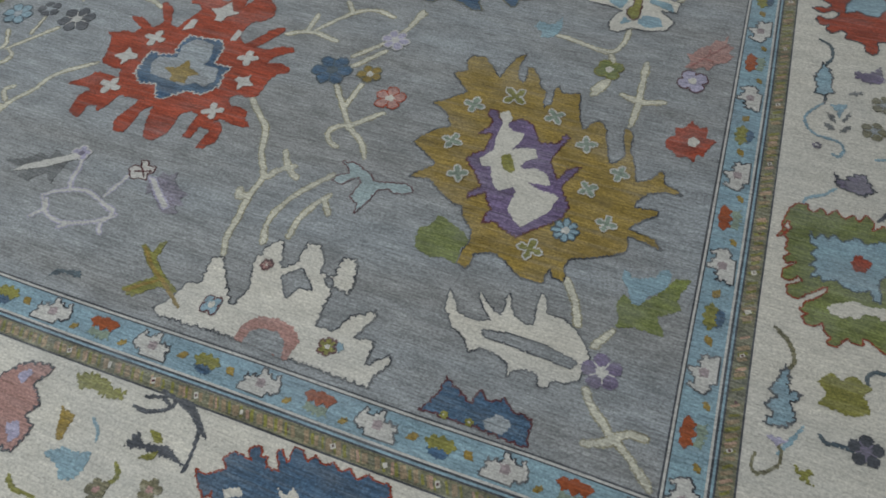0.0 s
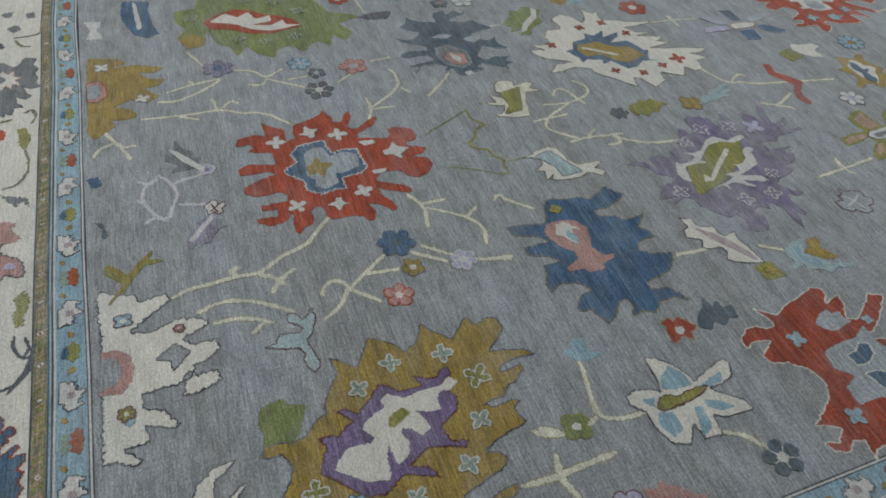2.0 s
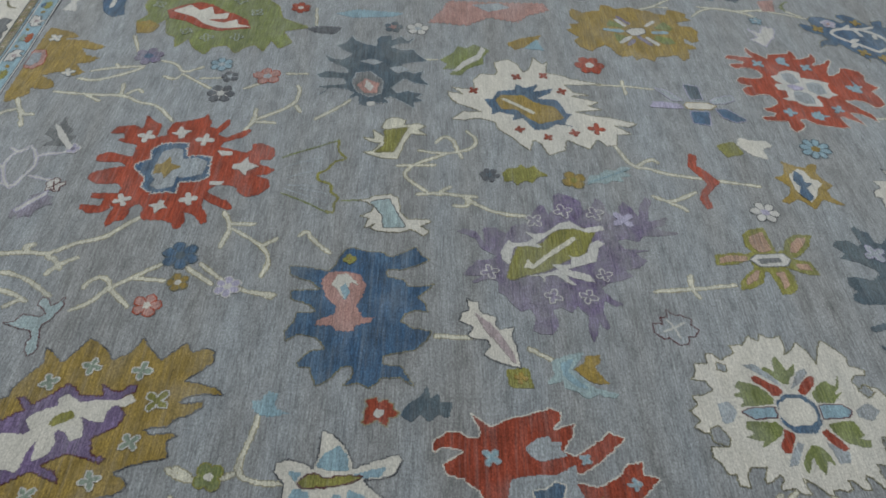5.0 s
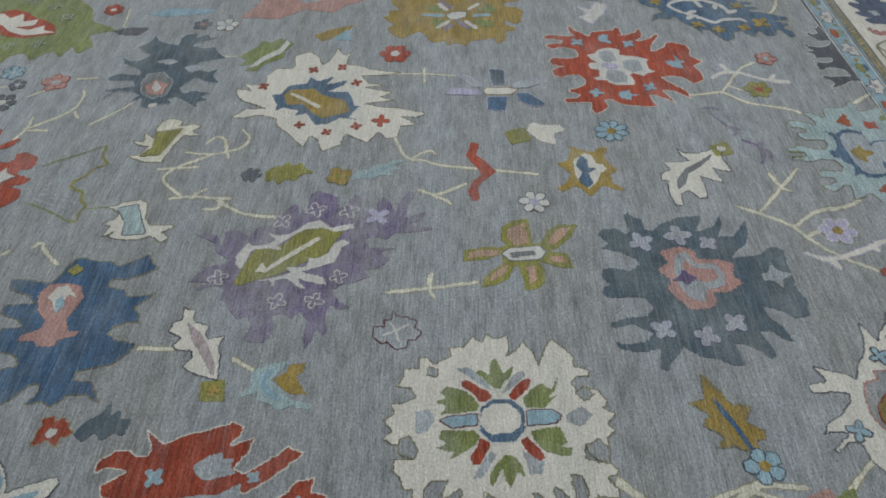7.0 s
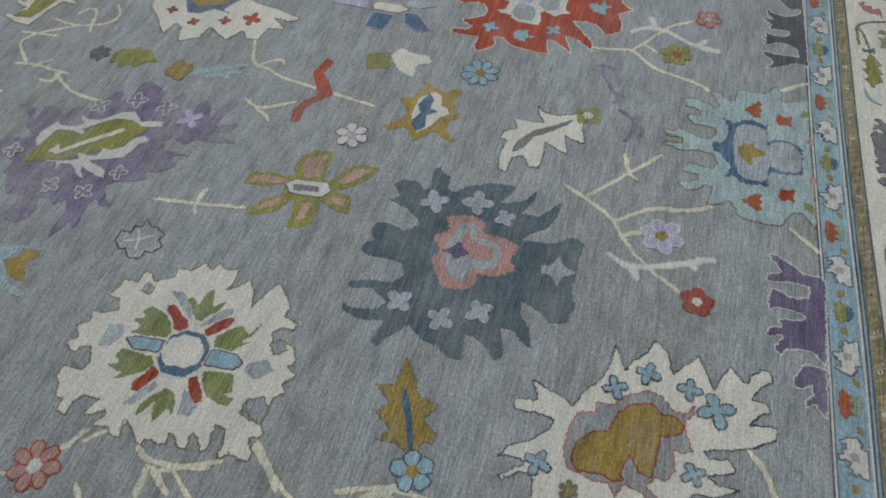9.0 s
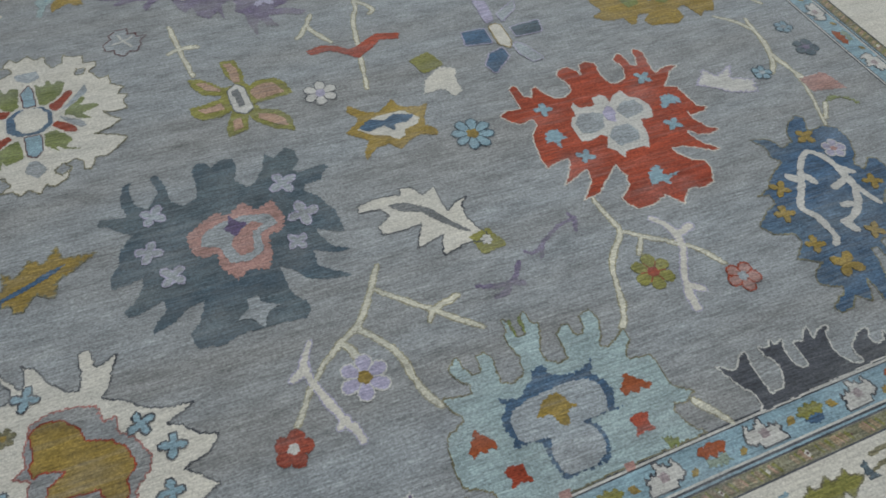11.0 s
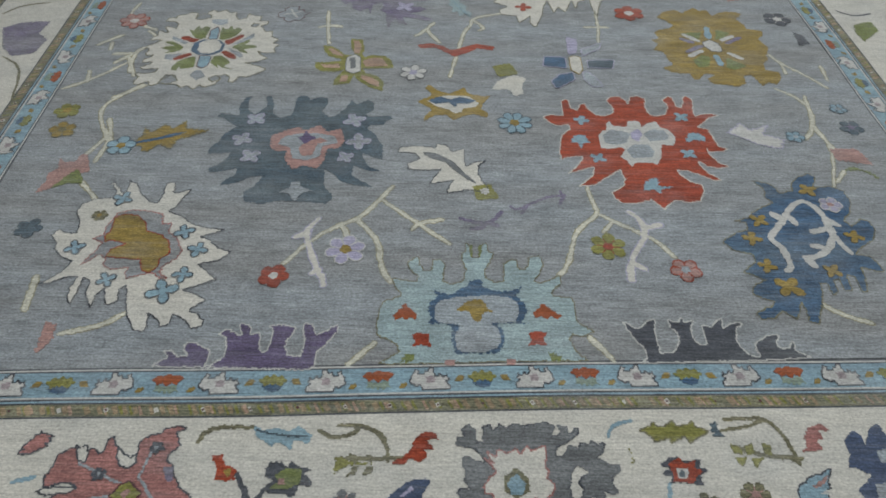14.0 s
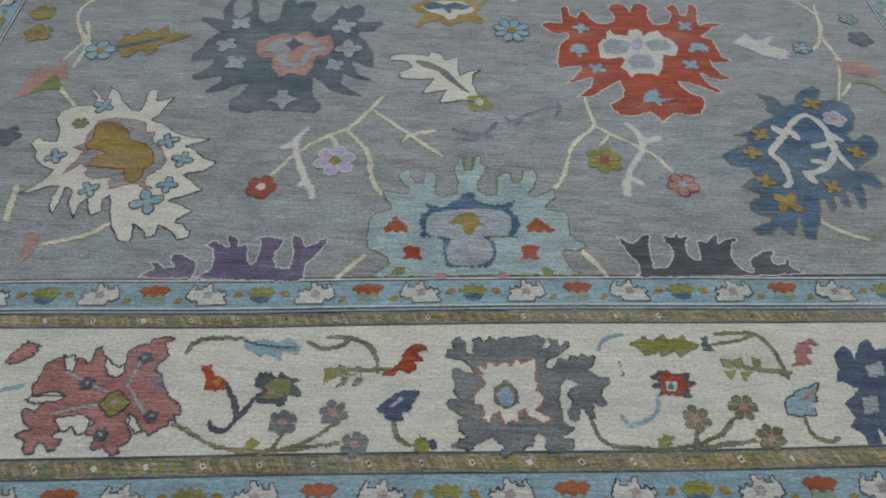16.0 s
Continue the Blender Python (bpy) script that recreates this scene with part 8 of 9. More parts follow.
p = motif("star_flower", IVORY, (-0.14, 1.77), (-12.6, -5.3, -11.7, -2.2, -8.3, 1.3, -4.8, 3.4, -2.2, 3.8, -4.3, 8.9, -6.4, 14.9, -4.6, 16.2, -0.4, 14.2, 0.5, 9.5, 0.8, 6.5, 3.5, 9.2, 6.3, 13.2, 9.5, 14.1, 9.8, 9.8, 9.1, 5.1, 7.7, 2.7, 13.3, 2.3, 13.3, -2.6, 8.3, -3.1, 13.4, -6.7, 12.1, -11.1, 7.7, -12.6, 1.8, -13.1, -0.9, -16, -3.2, -15.9, -4.3, -13, -3.3, -8.2, -1.8, -6.2, -6.4, -5.2), edge=OUT, label="six pointed ivory and blue star flower", teeth=False)
detail(p, "petal", SKY, 1, (-6.2, -3.8, -8.5, -0.2, -5.3, 2.5, -1.7, 2.9, -1.5, -2.2, -2.5, -5.6))
detail(p, "petal", SKY, 1, (-0.6, 4, -2, 8.9, -2.9, 12.6, -0.1, 10.7, 0.3, 5.9))
detail(p, "petal", SKY, 1, (3.4, 3.4, 5, 7.2, 7.8, 10.2, 7.4, 5.7, 5.3, 2.8))
detail(p, "petal", SKY, 1, (4.3, -0.4, 5.1, 1.7, 11, 0.7, 12.6, -3))
detail(p, "petal", SKY, 1, (3.4, -10.1, 4.2, -6.5, 9.2, -6.5, 10.9, -9.8, 6.3, -11.8))
detail(p, "petal", SKY, 1, (-1.1, -12.4, -0.9, -8.9, 1.9, -10.1))
detail(p, "seed", OLIVE, 2, (2, -9.7, -0.2, -7.7, -0.7, -5.4, 0.5, -2.9, -0.2, 2.4, -0.2, 6.8, 1.5, 4, 2.8, -0.7, 3.1, -5.7, 3.3, -8.6), edge=MAROON)
vine(CREAM, 1.1, (-1.37, 2.84), (-12.2, -16, -6.4, -13.9, 0.4, -11.3, 1.2, -4.7, 4.3, 0.6, 5.8, 13.7, 9.2, 33.9), (-0.3, -8.6, -4.4, -3.2, -2, -0.9), (16.1, -6.4, 19.4, -0.3, 13.3, 9.6), (18.5, -2.1, 21.4, 3, 23.2, 4.3))
p = motif("tendril", RED, (-1.3, 2.99), (-15.3, -3.3, -13.9, -0.5, -8.5, -2.1, -4.5, 1.6, 0.5, 4.7, 4.3, 1.4, 8, -1.8, 14.1, -1.1, 15.1, -3.5, 10.3, -4.9, 5.5, -3.1, 1.7, -0.2, -3.1, -2.6, -7.8, -5.3), teeth=False)
p = motif("leaf", NAVY, (-0.35, 1.99), (3.2, -7, -0.2, -5, -2.5, -1.8, -6, 0.3, -2.1, 1, -3.7, 3.5, -0.8, 4, -1.3, 7.1, 4.1, 6.1, 2.8, 3.4, 5.2, 1, 3, -1.4, 5.4, -3.8), teeth=False)
p = motif("flower", RUST, (-0.33, 1.87), (-2.9, -4.6, -4.3, -1.8, -2.7, -0.8, -3.5, 1.1, -2.2, 3, -0.4, 3.2, 0.3, 5, 1.9, 4, 2.5, 2.2, 5.1, 2.1, 4, 0.2, 3, -1, 4.6, -3.9, 3.8, -5.1, 2.1, -4.3, 0.7, -4.9, -1, -4), edge=STRAW, teeth=False)
detail(p, "eye", WHITE, 1, (-0.3, -1.4, -0.4, 0.5, 1.5, 0.9, 2.4, -1, 1.4, -2.1))
p = motif("leaf", AQUA, (-0.46, 2.43), (-4.3, -8.5, -6.8, -2.9, -7.3, 1.4, -4.3, -0.6, -1.4, -2.9, 1.4, 0, 4.5, 2.8, 6.4, 9.6, 7.8, 8, 6.6, 3.5, 8.1, 0.1, 5.8, -2.2, 4.7, -5.9, 2.3, -5.6, 3.7, -10.6, 0, -7.9), teeth=False)
detail(p, "vein", SKY, 1, (-3.6, -6.3, -5.1, -2, -0.6, -4.2, 4.6, 1, 4.4, -2, 0.7, -5.7))
p = motif("bud", GOLD, (-0.48, 2.45), (-4.2, -0.4, -4.7, 3.5, -2.5, 3.8, -0.2, 1.7, 2.8, 3.7, 5, 5.1, 5, 0.7, 2.6, -2.4, 0.2, -4.4, -1.5, -1.2), teeth=False)
p = motif("leaf", IVORY, (-0.6, 2.17), (-12.5, -6.5, -11, -4.3, -11.3, -2.7, -8, -2.7, -6.5, -1.5, -5.5, 2.7, -2.8, 2, -0.8, 3.5, -2.1, 7.6, 1.3, 6.7, 5.2, 8, 9.5, 8.4, 12.7, 8.8, 11.9, 6, 10.8, 2.2, 8.2, -1.9, 5.3, 0.1, 3, -0.7, 2.8, -5, 1.2, -6.1, -1.4, -4.3, -3.6, -8.8, -6.9, -7.9, -7.7, -5.5), edge=OUT, teeth=False)
detail(p, "rib", DUST, 1, (-7.1, -4.3, -2.8, 0.7, 2.1, 4.1, 7.2, 6.7, 11.3, 7.5, 10.5, 6.3, 4.7, 2.6, -0.4, -1.1))
p = motif("leaf", MOSS, (-2.03, 2.13), (1.1, -10.9, -4.4, -5.3, -9.9, -3.3, -8.6, 0.7, -11.6, 4.1, -9.9, 6.9, -7.6, 10.7, -1.7, 7.3, 3, 7.7, 6.8, 1, 12.3, -2.1, 11.8, -6.9, 7.6, -4.6, 8, -9.6, 4.6, -7.5), teeth=False)
detail(p, "rib", WHITE, 1, (-9.9, 6.9, -3.4, 4.7, 2, -1.2, 9.3, -5.5, 9.5, -3.6, 4.5, 0.6, -0.4, 6.2, -7.8, 8.7))
p = motif("leaf", OLIVE, (-1.3, 2.33), (-0.5, -8.2, -3.5, -5.6, -3.3, -3.5, -5.7, -0.9, -3.5, 0.5, -5.1, 3.7, -3, 4.7, 0.1, 8.3, 1.3, 4.1, 4.1, 2.5, 3.1, -0.2, 5.7, -3.3, 3.3, -4.5, 4.2, -7.6), teeth=False)
p = motif("cross_flower", OLIVE, (-0.92, 3.1), (0.2, -6.3, 2.7, -11.4, 3.2, -17.9, -1.3, -17.7, -2.7, -12.1, -2.4, -6.2, -3.6, -4.4, -5.8, -6.3, -11.1, -5.8, -13.7, -2.3, -15, 2.9, -7.8, 3.5, -3.5, 3.8, -4.6, 6.5, -9.1, 8.3, -11.9, 12.5, -12.1, 18.5, -7.1, 16, -2.1, 11.3, -0.7, 8.1, 0.4, 13.9, 6.2, 15.4, 5.8, 10.6, 3.2, 4.8, 6.1, 6.4, 11.7, 6.2, 14.3, 3.9, 14.7, -0.1, 10.3, -0.3, 4.8, -1.4, 5.8, -2.8, 10.4, -4.5, 12.7, -9.5, 13.2, -12.7, 9.6, -11.8, 3.8, -5.7), label="olive edged six petalled flower in faded peach", teeth=False)
detail(p, "petal", PEACH, 1, (-5.9, -3.8, -10.1, -3.8, -12.8, 1.6, -4.2, 2.5, -3.1, -1.9))
detail(p, "petal", PEACH, 1, (-3.5, 8.2, -7.4, 9.8, -10.5, 13, -10.6, 16.1, -7.3, 14.2, -3.4, 10.4))
detail(p, "petal", PEACH, 1, (1.5, 8.6, 1.5, 12.6, 4.3, 13.3, 3.8, 8.9))
detail(p, "petal", PEACH, 1, (5.5, 0.6, 5.1, 3.8, 10.4, 4, 12.7, 1.6, 8.8, 1.5))
detail(p, "petal", PEACH, 1, (4.9, -4.2, 8.9, -6, 11.6, -10.5, 9.1, -9.9, 4.7, -5.3))
detail(p, "petal", PEACH, 1, (2.2, -16.6, -0.3, -16.3, -1.5, -11.5, -1.1, -6.9, 0.8, -7, 1.3, -12.1))
detail(p, "hub", WHITE, 2, (0.5, -6.4, -1.8, -4.2, -2.8, 5.5, -0.2, 7.7, 2.7, 5.6, 3.4, -3.4), edge=CHARG)
detail(p, "slot", CHARG, 3, (0, -3.8, -1, 3.6, 0.9, 4.5, 2.2, -2.9))
p = motif("leaf", IVORY, (-1.26, 3.71), (-14.1, -4.2, -11.8, -1.4, -11.4, 2.1, -12.5, 6.2, -14.5, 9.3, -13, 11.3, -8.6, 10.4, -2, 12.3, -2.3, 9, -4, 6.1, 3.6, 8.4, 2.2, 4.8, 0.2, 1.1, 5.3, 1.6, 10.5, 1.5, 10.7, -1.7, 6.8, -4.2, 8.7, -7.1, 14.4, -7.5, 13.9, -9.8, 7.4, -10.8, 2, -9.9, 1.9, -12.2, -1.3, -11.7, -3.2, -8.2, -7.2, -10, -7.2, -4.8, -7.6, -0.5, -10.2, -2.8), edge=OUT, label="ivory feathered leaf with a grey rib", teeth=False)
detail(p, "rib", CHARG, 1, (6.6, -7.6, 1.8, -7.1, -3.5, -3.1, -7.5, 2.9, -11, 7.4, -9.5, 7.1, -5, 2.6, -1, -2.6, 4.2, -4.8))
vine(CREAM, 1.2, (-1.66, 3.99), (-5, -20.1, -5.9, -12.5, -7.1, -7.7, 0.9, -0.3, 2.4, 7.7, 4.5, 14.2, 7, 17.5), (-7.1, -7.7, -11.5, -4.4, -16.7, -1.1, -22.4, 3.2, -26.1, 9.6), (-10.4, -4.3, -7.3, 0))
vine(IVORY, 1.6, (-1.82, 4.03), (-0.2, -12.9, -3, -9.9, -3.7, -3.6, -0.6, 1.7, 2.5, 7.3, 3.2, 14.7), (-4.1, -6.4, -8.4, -7.8), (2.6, 7.7, -0.9, 10.3), (3.1, 9, 3.8, 14.7))
vine(CREAM, 1.2, (-0.99, 3.97), (-12.3, -16.3, -8.7, -9.8, -3.8, -1.5, 2.3, 1.6, 9.9, 8.8, 15.4, 17.7), (-9.5, -9.8, -19.8, -0.6, -30.3, 8.7), (-27.8, -1.7, -20.7, 0, -19.2, 2.9), (-2.5, -1.4, -6.6, 3.5, -10.3, 9, -11, 17.6, -14.4, 23.6), (1.5, 1.6, -0.5, 4.9, -1.1, 7.8))
vine(IVORY, 1.6, (-0.91, 4.09), (0.2, -12.9, 3.4, -7.6, 1.8, -2.1, -1.9, 7.4, -4.9, 13.4), (6.1, -4.8, 3.2, -6.5), (-0.6, 9.1, -2.6, 7.4), (-3.6, 9.4, -4.5, 13.4))
p = motif("leaf", SKY, (-0.93, 4.68), (7.2, -2.6, 5.1, -1.5, 2.1, -2.4, -0.6, -1.3, -2.8, -2.9, -6.3, -0.5, -5.4, 1.7, -3.4, 0.6, -2.2, 1, -1.9, 3.3, 0.2, 1.6, 1.5, 1.3, 2.3, 2.7, 4, 1.2, 4.7, 0.9, 6.6, -0.4), teeth=False)
branch(p, NAVY, 0.4, (6.3, -1.6, 1.8, -0.3, -5.1, -0.3))
p = motif("leaf", PINK, (-0.1, 3.78), (-3.6, -8.6, -1.1, -9.4, -0.7, -5.7, 2.5, -5, 4.9, -7.1, 3.5, -1.7, 5.5, 0.5, 4.9, 4.4, 5.9, 10.3, 2, 7.6, -0.4, 2.9, -4.4, 0, -6.7, -0.6), teeth=False)
p = motif("leaf", MOSS, (-0.12, 3.81), (4, 4.6, 1.8, -0.7, -0.8, -5, -3.8, -0.4, -4.6, 2.1, -0.7, 1.8), teeth=False)
p = motif("leaf", IVORY, (-0.12, 0.6), (-16.1, 0.5, -17, 5.6, -15, 4, -13.3, 0.7, -10.8, 0.1, -7.5, 0.2, -5.6, 1.3, -8.1, 3.4, -9.6, 5.2, -10.1, 7.3, -7.7, 5.1, -5.9, 3.8, -3.9, 3, -3.4, 5.1, -4.3, 7.1, -3.6, 8.9, -2.2, 5.6, -0.7, 3.9, 2, 2.6, 3.7, 3.3, 2.8, 8.2, 2.9, 11.3, 4.4, 10.6, 5.5, 6.9, 7.7, 6.9, 9.6, 6.9, 12.7, 5.1, 15.3, 2.5, 17.3, -0.3, 16.2, -2.8, 16.5, -6.1, 13.9, -7.7, 11.1, -8.1, 10.5, -10.3, 8.7, -10.3, 7.9, -7.9, 5.4, -7.5, 2.7, -8.9, 2.2, -11, 1.3, -7.6, -2, -6.1, -5.2, -6.2, -7.8, -7.8, -9.2, -5.1, -12.7, -3.5), edge=OUT, label="ivory feathered leaf with a grey rib", teeth=False)
detail(p, "rib", GREY, 1, (-6.7, -2, -0.8, -0.6, 6.9, -0.6, 15, -2.1, 14.1, -4.2, 6.6, -3.8, 0.2, -3.4, -4.9, -3.5), edge=OUT)
vine(MOSS, 0.7, (-1.4, 1.54), (4.9, -8.6, 0.6, -1.1, -6, 10.9), (23.4, -6.4, 27.5, 2.7, 32.8, 11.1), (26.4, 14.5, 25.5, 23.6))
vine(OLIVE, 1.0, (-1.24, 1.64), (-22, 0.9, -15.2, 1.1, -11.5, 5.2, -9.8, -0.2, -4.9, -1.5, -3.5, -5, 0.7, -4.5, 2.2, 0.8, 6.3, 0.3, 9, 4.1, 11.7, 2.1, 16.8, 3, 15.5, -0.3))
vine(GREY2, 0.6, (-1.33, 1.54), (2.4, -5.9, -3.3, 6), (8.1, -4.8, 4, 4.5), (12.3, -5.1, 12.5, 5.5), (14.2, -5.4, 20.6, 10.2), (-0.5, -3, -0.3, 5), (13.7, -0.7, 16.1, 9.6))
p = motif("goblet", CREAM, (-1.49, 1.86), (9.4, -12, 8.5, -8.2, 4, -5.5, 3.2, -9.7, 0.7, -12.5, 1.4, -8.2, -4.1, -9.1, 0.2, -4.4, -2.3, -3, -5.7, -6, -10.6, -4.2, -12.2, -1.4, -10.4, 3.3, -7.1, 2.6, -8.7, 7.9, -6.9, 11, -4.7, 7.8, -1.4, 11.7, -2.2, 5.3, 2.6, 3.4, 8.7, 1.9, 12.6, 0.9, 12.5, -5.1), edge=KHAKI, teeth=False)
detail(p, "cup", OLIVE, 1, (-4, -4.9, -6.1, 4.3, 1, 1.9, 8.7, -0.7, 9.5, -8, 4.6, -4.3), edge=KHAKI)
p = motif("goblet", IVORY, (-1.08, 1.87), (-6.1, -13, -6.8, -9.4, -8.6, -7.2, -9.4, -1.7, -8, 1, -1.4, 2.1, 2.5, 4.4, 2.1, 10.7, 3.1, 12.8, 5.6, 8.9, 7.6, 12.1, 10, 10.1, 7, 5.7, 8.7, 2.5, 8.6, -4.7, 7.3, -7.8, 4.8, -5.9, 7.3, -9.7, 2.3, -8.5, 1.7, -11.4, -0.8, -7.6, -3.3, -7.1, -5.5, -10), edge=KHAKI, teeth=False)
detail(p, "cup", AQUA, 1, (-5.5, -8.7, -7.5, -2.1, -1.4, 0.6, 6.2, 4.2, 6.9, -3.4, 1.1, -3.9), edge=OUT)
vine(CREAM, 1.1, (-1.45, 2.08), (-9, 4.4, -4, 8.4, 1.3, 6.4, 3.6, 0.8, 5, -4.9, 3.3, -13.4), (-1.2, -7.3, -5.9, -4.3, -3.3, -0.6, 3, 0.7, 6.7, 2.4), (12.2, -21.1, 11.7, -15.3, 11.3, -7.5), (5, -3.9, 9.4, -11.9, 12.3, -16.2, 17.4, -19.3, 23.7, -12.3, 26, -9.8), (27, -13.4, 26, -5.1, 27.3, 2.8, 27.3, 7.1), (25.2, -5.3, 22.5, -2.1), (28.1, 2.9, 32.2, 8.5, 35.4, 14.7, 36.3, 24.9), (32, -0.9, 32.6, 3.9, 28.1, 4.3))
p = motif("cross_flower", IVORY, (-1.75, 3.07), (-0.7, -6.2, -2.5, -4.6, -2.7, 3.7, -0.7, 7, 2.1, 4.5, 1.8, -5.2), edge=GOLD, label="pale blue and lilac flower with an ivory bar", teeth=False)
detail(p, "petal", NAVY, 1, (-15.3, -3.5, -14, 2.5, -4.5, 2.7, -4.7, -2.8), edge=LILAC)
detail(p, "petal", BLUE, 1, (3.3, -4.8, 3.5, 3.3, 12.5, 1.8, 11.3, -5.1), edge=LILAC)
detail(p, "petal", GREY2, 1, (-11.8, -16.2, -10.5, -11.4, -3.6, -6.1, -3, -10.4), edge=LILAC)
detail(p, "petal", LILAC, 1, (1.5, -20.2, -2.5, -18.1, -1.1, -7.7, 1.8, -6.9), edge=LILAC)
detail(p, "petal", GREY2, 1, (-3.7, 4.8, -6.2, 8.2, -8.7, 15, -4.9, 15.8, -2.5, 11.3, -1.9, 6.2), edge=LILAC)
detail(p, "petal", BLUE, 1, (1.4, 6, 1.2, 11, 8.4, 17.4, 10, 12.5, 6.4, 7.4), edge=LILAC)
p = motif("flower", GOLD, (-1.3, 3.35), (-3.1, -10.3, -4.5, -6.3, -9.6, -4.7, -12.6, -5.4, -10.4, -1.7, -8.8, 3, -11.2, 5.3, -11.1, 8.3, -6.4, 6.2, -2.2, 8, 0.2, 10.5, 3, 7.2, 7.2, 7.5, 10.8, 11.6, 9.9, 7.1, 7.9, 4.2, 13.3, -0.8, 9.7, -3.1, 8.3, -5.8, 11, -8.9, 9.6, -11.5, 5.5, -7.3, 2.1, -6, -0.8, -8), label="gold edged blossom with a blue flame", teeth=False)
detail(p, "heart_field", IVORY, 1, (-0.1, -4.6, -4.5, -4.5, -6.5, -2.3, -8.3, 0, -7, 2, -2.9, 3.2, -2.3, 5.3, 0.1, 6.5, 2.3, 3.9, 6.2, 2.6, 9.8, -0.9, 7, -2.4, 5, -4.1))
detail(p, "flame", BLUE, 2, (-7.4, -1.8, -4.4, 0.5, -0.9, 0.1, 0, 3, 2.2, -0.3, 7, 1, 9.5, -1.2, 5.6, -3.8, 1.4, -2.1, -1.6, -3.9))
p = motif("flower", GREY2, (-0.64, 2.73), (2.7, -6.5, -0.6, -6.7, -0.6, -3.7, -3, -3.7, -3.2, -1.6, -6.1, -1.5, -3.8, 0.8, -3.8, 3, -2.5, 5.7, -0.3, 4.9, 1.3, 7.1, 4, 5.5, 4, 3.5, 6.7, 2.8, 6.9, -0.5, 4.6, -2.4, 5, -4.2), edge=MAROON, label="pale grey flower with a broken maroon outline", teeth=False)
branch(p, WHITE, 0.7, (2.5, -3.6, 0.8, -0.1, -1.3, 3.4), (-1.9, -2, 0.8, -0.1, 4.9, 0.9))
vine(PURPLE, 1.1, (-1.54, 3.87), (-9.9, -3.9, -4.1, -3.1, 1.1, 0.4, 5.3, 3.6, 7.2, 1.5), (-8, 0, -9.4, -3.4, -8.4, -5.9), (2, 1.2, 3.7, 4.7))
vine(PURPLE, 1.5, (-1.38, 3.95), (-6.3, -4, -2.9, 1.4, 1.6, 1.2, 6.1, -0.5), (-1.6, 1.5, 0.3, 3.9, 2.8, 3.6), (-2.5, 1, -4.8, 2.3))
p = motif("sprig", KHAKI, (-2.0, 4.7), (-7.3, 1.2, -5.4, -1, -0.3, -0.8, 5.7, -2.1, 6.4, -1.5, -0.1, 0.2, -4.9, 0.1, -6.8, 2), teeth=False)
detail(p, "leaflet", OLIVE, 1, (7.7, -3, 5.6, -2.5, 5.2, -0.6, 7.2, -0.9))
detail(p, "leaflet", OLIVE, 1, (4.3, -2.4, 2.5, -3.6, 2.6, -1, 4.2, -0.3))
detail(p, "leaflet", OLIVE, 1, (0.5, -3.7, -1.7, -2.9, -1, -0.4, 0.6, -1.1))
detail(p, "leaflet", OLIVE, 1, (7.1, 0.3, 4.6, -0.2, 6.2, 2.5))
detail(p, "leaflet", OLIVE, 1, (3.7, 0.4, 0.8, -0.1, 3.3, 2.8))
p = motif("palmette", ROSE, (-0.6, 4.8), (15.8, 10.1, 14.3, 9.5, 12.8, 9, 13.7, 8.2, 15.3, 7, 16.3, 4.9, 15.4, 4.1, 13.7, 5.1, 12.6, 3.1, 10.8, 1.7, 8.6, 1, 10.8, 0, 12.4, 0.5, 15, 1.5, 16.1, -0.1, 15.7, -2.1, 15.2, -4.1, 15.4, -6.2, 13.8, -7, 13, -8.1, 10.9, -8.2, 10.2, -7.1, 10.3, -5, 8.7, -4.4, 9, -7.1, 8.1, -8.3, 6.3, -6.5, 5.4, -7.3, 5.6, -10.1, 4.6, -10.9, 3.4, -8.8, 1.7, -7.4, 1.2, -4.6, -0.6, -3.6, -2.1, -4.8, -0.8, -6.1, -1.9, -7.5, -1.3, -9.6, -3.2, -11.6, -5.6, -12, -6.5, -13.5, -9.4, -14.3, -10.9, -13.3, -8.8, -12.8, -10.7, -9.3) + (-9.2, -7.8, -8.6, -5.7, -10.1, -4.4, -11.4, -1.7, -13.3, 0.9, -16.1, 2.5, -16.3, 4.7, -15.2, 4.7, -16.1, 6.3, -14.5, 5.6, -14.3, 7.3, -12.8, 7.9, -11.4, 9.5, -10.4, 8.6, -8.2, 8.1, -6.7, 5, -5.4, 5.7, -6.3, 7.5, -7.6, 9.3, -7.4, 11.2, -5.6, 11.8, -6.4, 13.6, -4.8, 14, -3.1, 12.2, -1.1, 12.9, -0.2, 12, -0.6, 10.2, 1.1, 9.6, 2.1, 8.4, 0.2, 7.1, 1.5, 6.5, 4, 6, 5.5, 6.7, 5.5, 8.5, 7.5, 9.2, 8, 10.5, 6.1, 10.8, 6.3, 12.8, 7.8, 13.5, 9.2, 11.7, 10.6, 11.8, 10.5, 14.1, 11.8, 14.5, 13.2, 13, 13, 11.5), edge=CHAR, label="rose red branching palmette in the border", teeth=False)
detail(p, "opening", IVORY, 1, (12.1, -8.7, 10.6, -7.9, 9.9, -8.8, 8.6, -6.5, 9, -4.6, 10.4, -4.9), edge=CHAR)
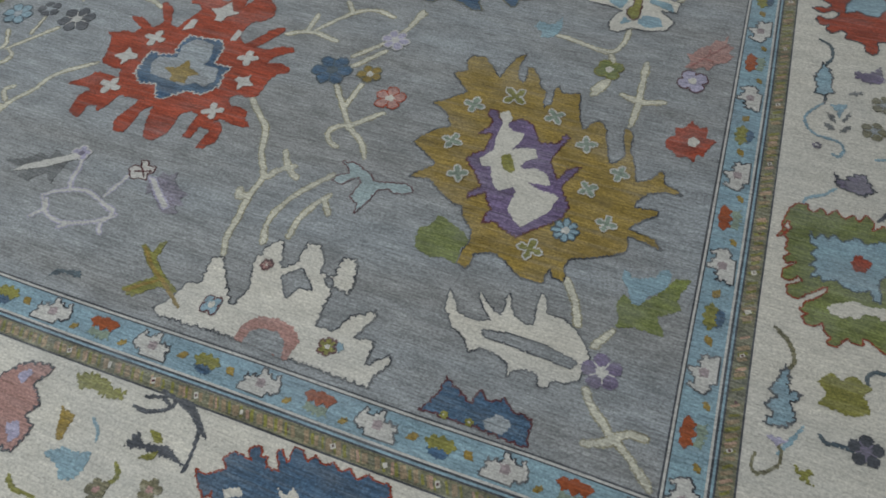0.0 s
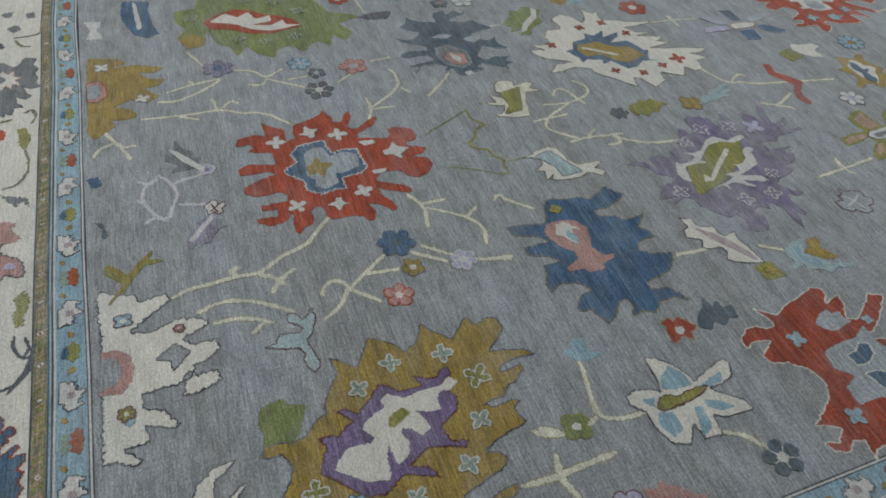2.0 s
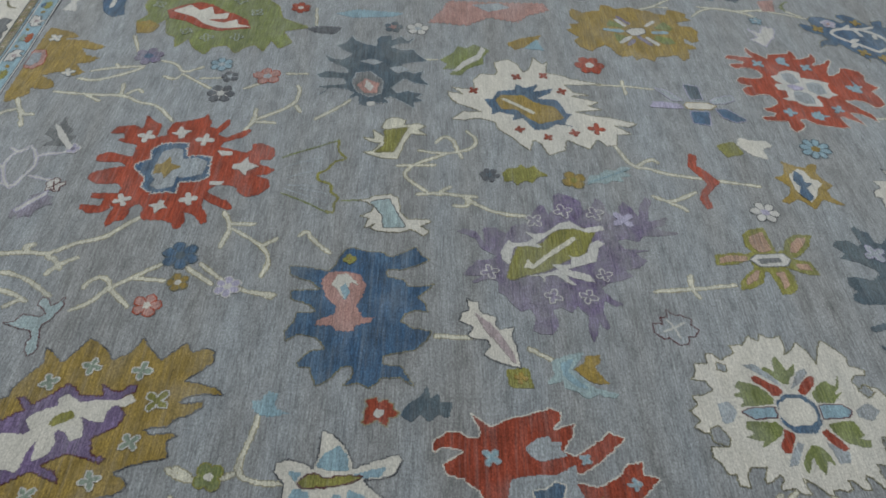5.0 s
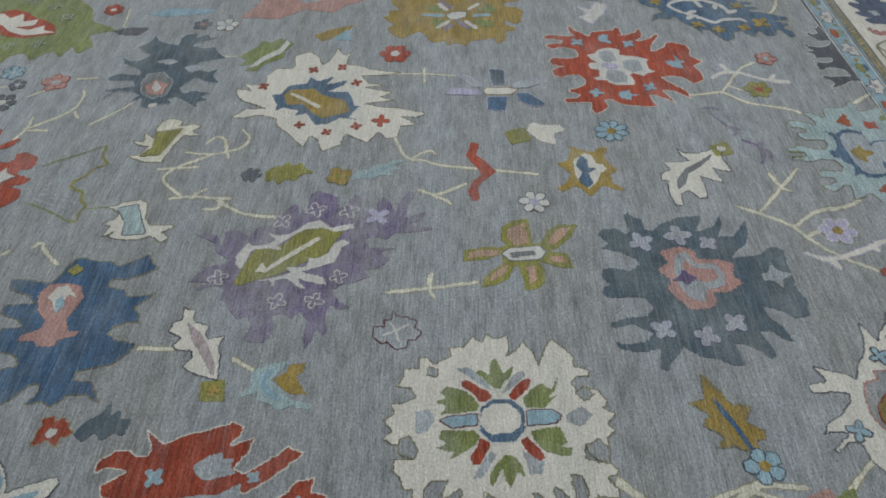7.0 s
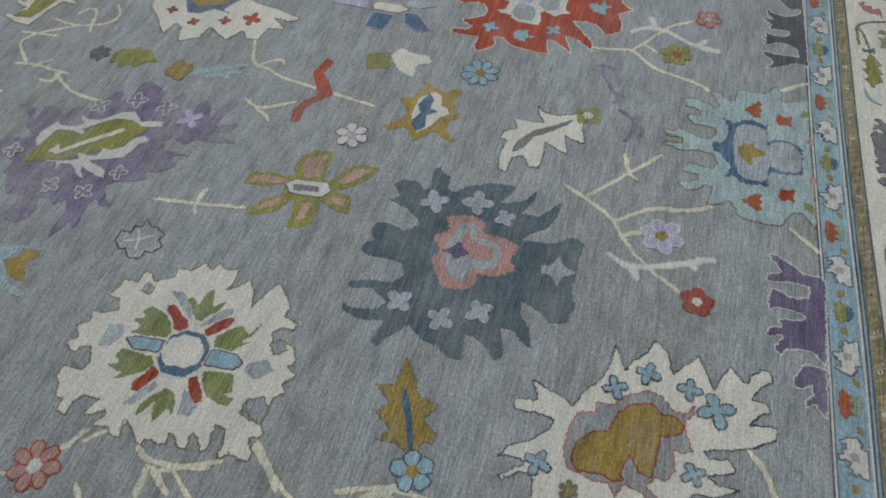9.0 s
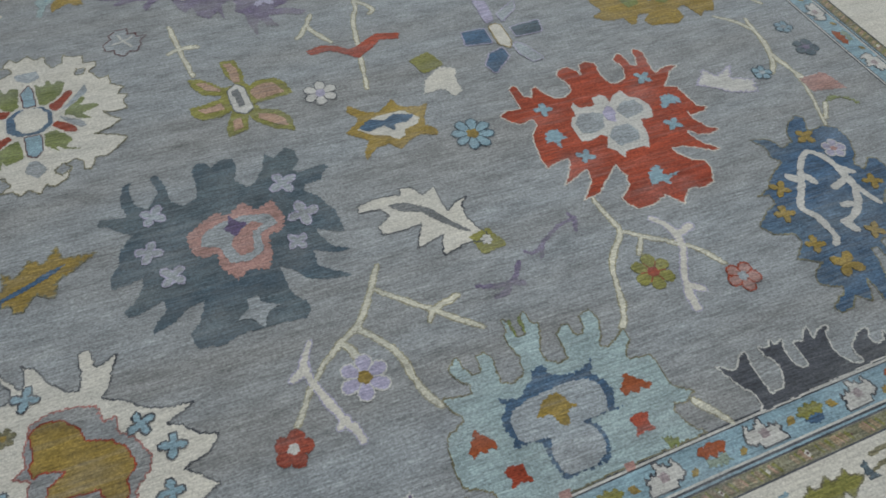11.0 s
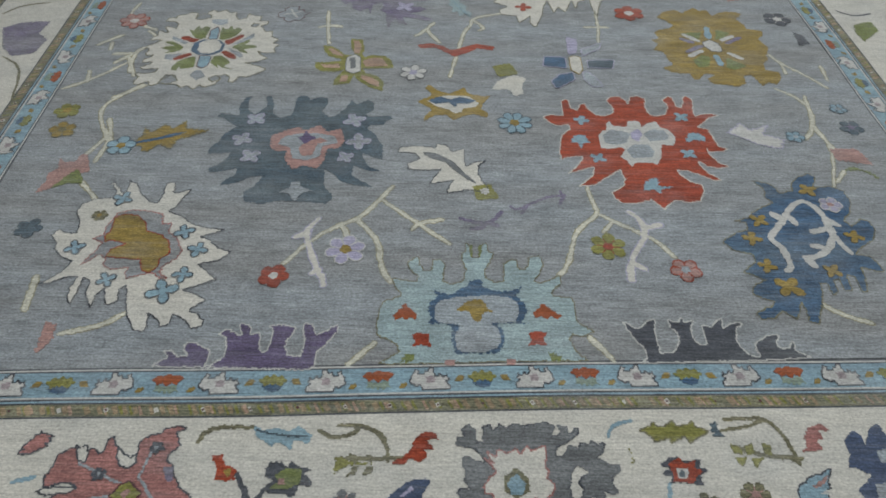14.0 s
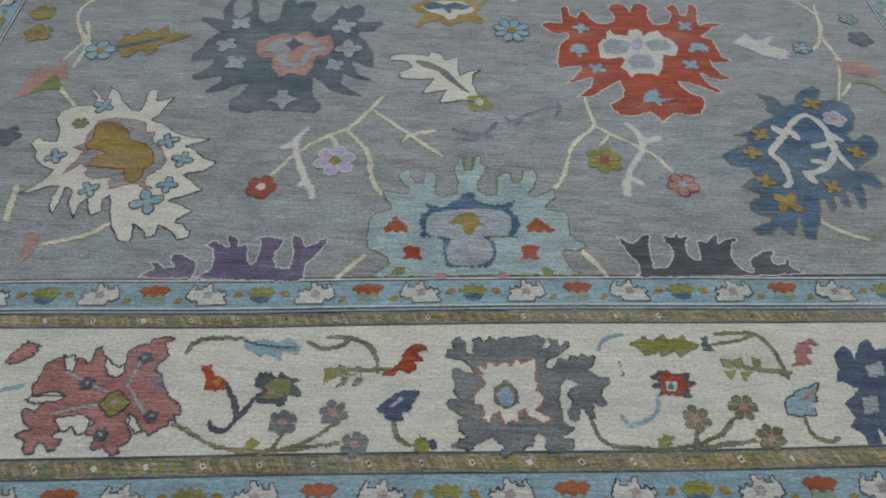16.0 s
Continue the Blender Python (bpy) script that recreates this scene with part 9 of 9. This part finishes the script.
detail(p, "opening", IVORY, 1, (2.7, -8.5, 0.9, -6.7, -0.8, -5.8, -1.8, -6.8, -2.2, -4.5, -0.7, -3.3, 1.1, -4.1, 2.4, -6), edge=CHAR)
detail(p, "opening", IVORY, 1, (8.8, 6.4, 7.3, 5.9, 3.7, 5.1, 1.6, 6.2, 1.7, 8.9, 3, 9.9, 4.9, 8.2, 6.2, 9.1, 7.4, 8.4), edge=CHAR)
detail(p, "opening", IVORY, 1, (-6, 4.6, -7.6, 5.9, -9.7, 8.7, -8.2, 9.1, -6.5, 7.1), edge=CHAR)
detail(p, "opening", IVORY, 1, (16.4, 2.3, 15.2, 1.5, 11.5, 1.4, 8.1, 1.5, 10.4, 2.6, 14.3, 3.3), edge=CHAR)
branch(p, GREY2, 0.6, (-2.5, 2.6, 3.7, 3.4, 10, 5.6), (-3.3, 1.2, 5.6, -2.4, 9.9, -4.3), (-3.9, -0.8, -4.7, -6.2, -5.2, -9.1), (-4.5, -0.8, -10.5, 6.1))
floret(p, CHAR, GREY2, (4.8, -1.8), 1.7, 5)
floret(p, CHAR, GREY2, (-5.7, -8.4), 1.7, 5)
floret(p, CHAR, GREY2, (-10.7, 5.2), 1.6, 5)
floret(p, CHAR, GREY2, (-1.7, 9.5), 1.6, 5)
detail(p, "shade", PURPLE, 1, (-8.3, -4.3, -10.8, -4, -11, -1, -10, -0.3))
detail(p, "flower", OLIVE, 2, (-5.6, 2.4, -3.6, 4.9, -2.2, 5.9, -0.6, 4.2, 0.9, 3.0, -0.4, 0.8, -2.2, -0.6, -3.9, 0.7), edge=MAROON)
detail(p, "eye", PINK, 3, (-3.4, 2.0, -2.2, 3.4, -1.2, 2.4, -2.3, 1.2))
p = motif("leaf", AQUA, (-1.31, 2.64), (5.2, -9.3, 0.1, -7.8, -0.4, -4.3, -3.3, -1, -2.7, 1.8, -5.6, 5.1, -4.6, 8.7, -2.3, 5.3, -0.2, 8.1, 0.6, 3.5, 3.2, 4.6, 2.5, 0.1, 4.7, -2.4, 3.6, -4.4), teeth=False)
branch(p, SKY, 0.5, (4.1, -8.6, 0.8, -1.3, -3.8, 6.8))
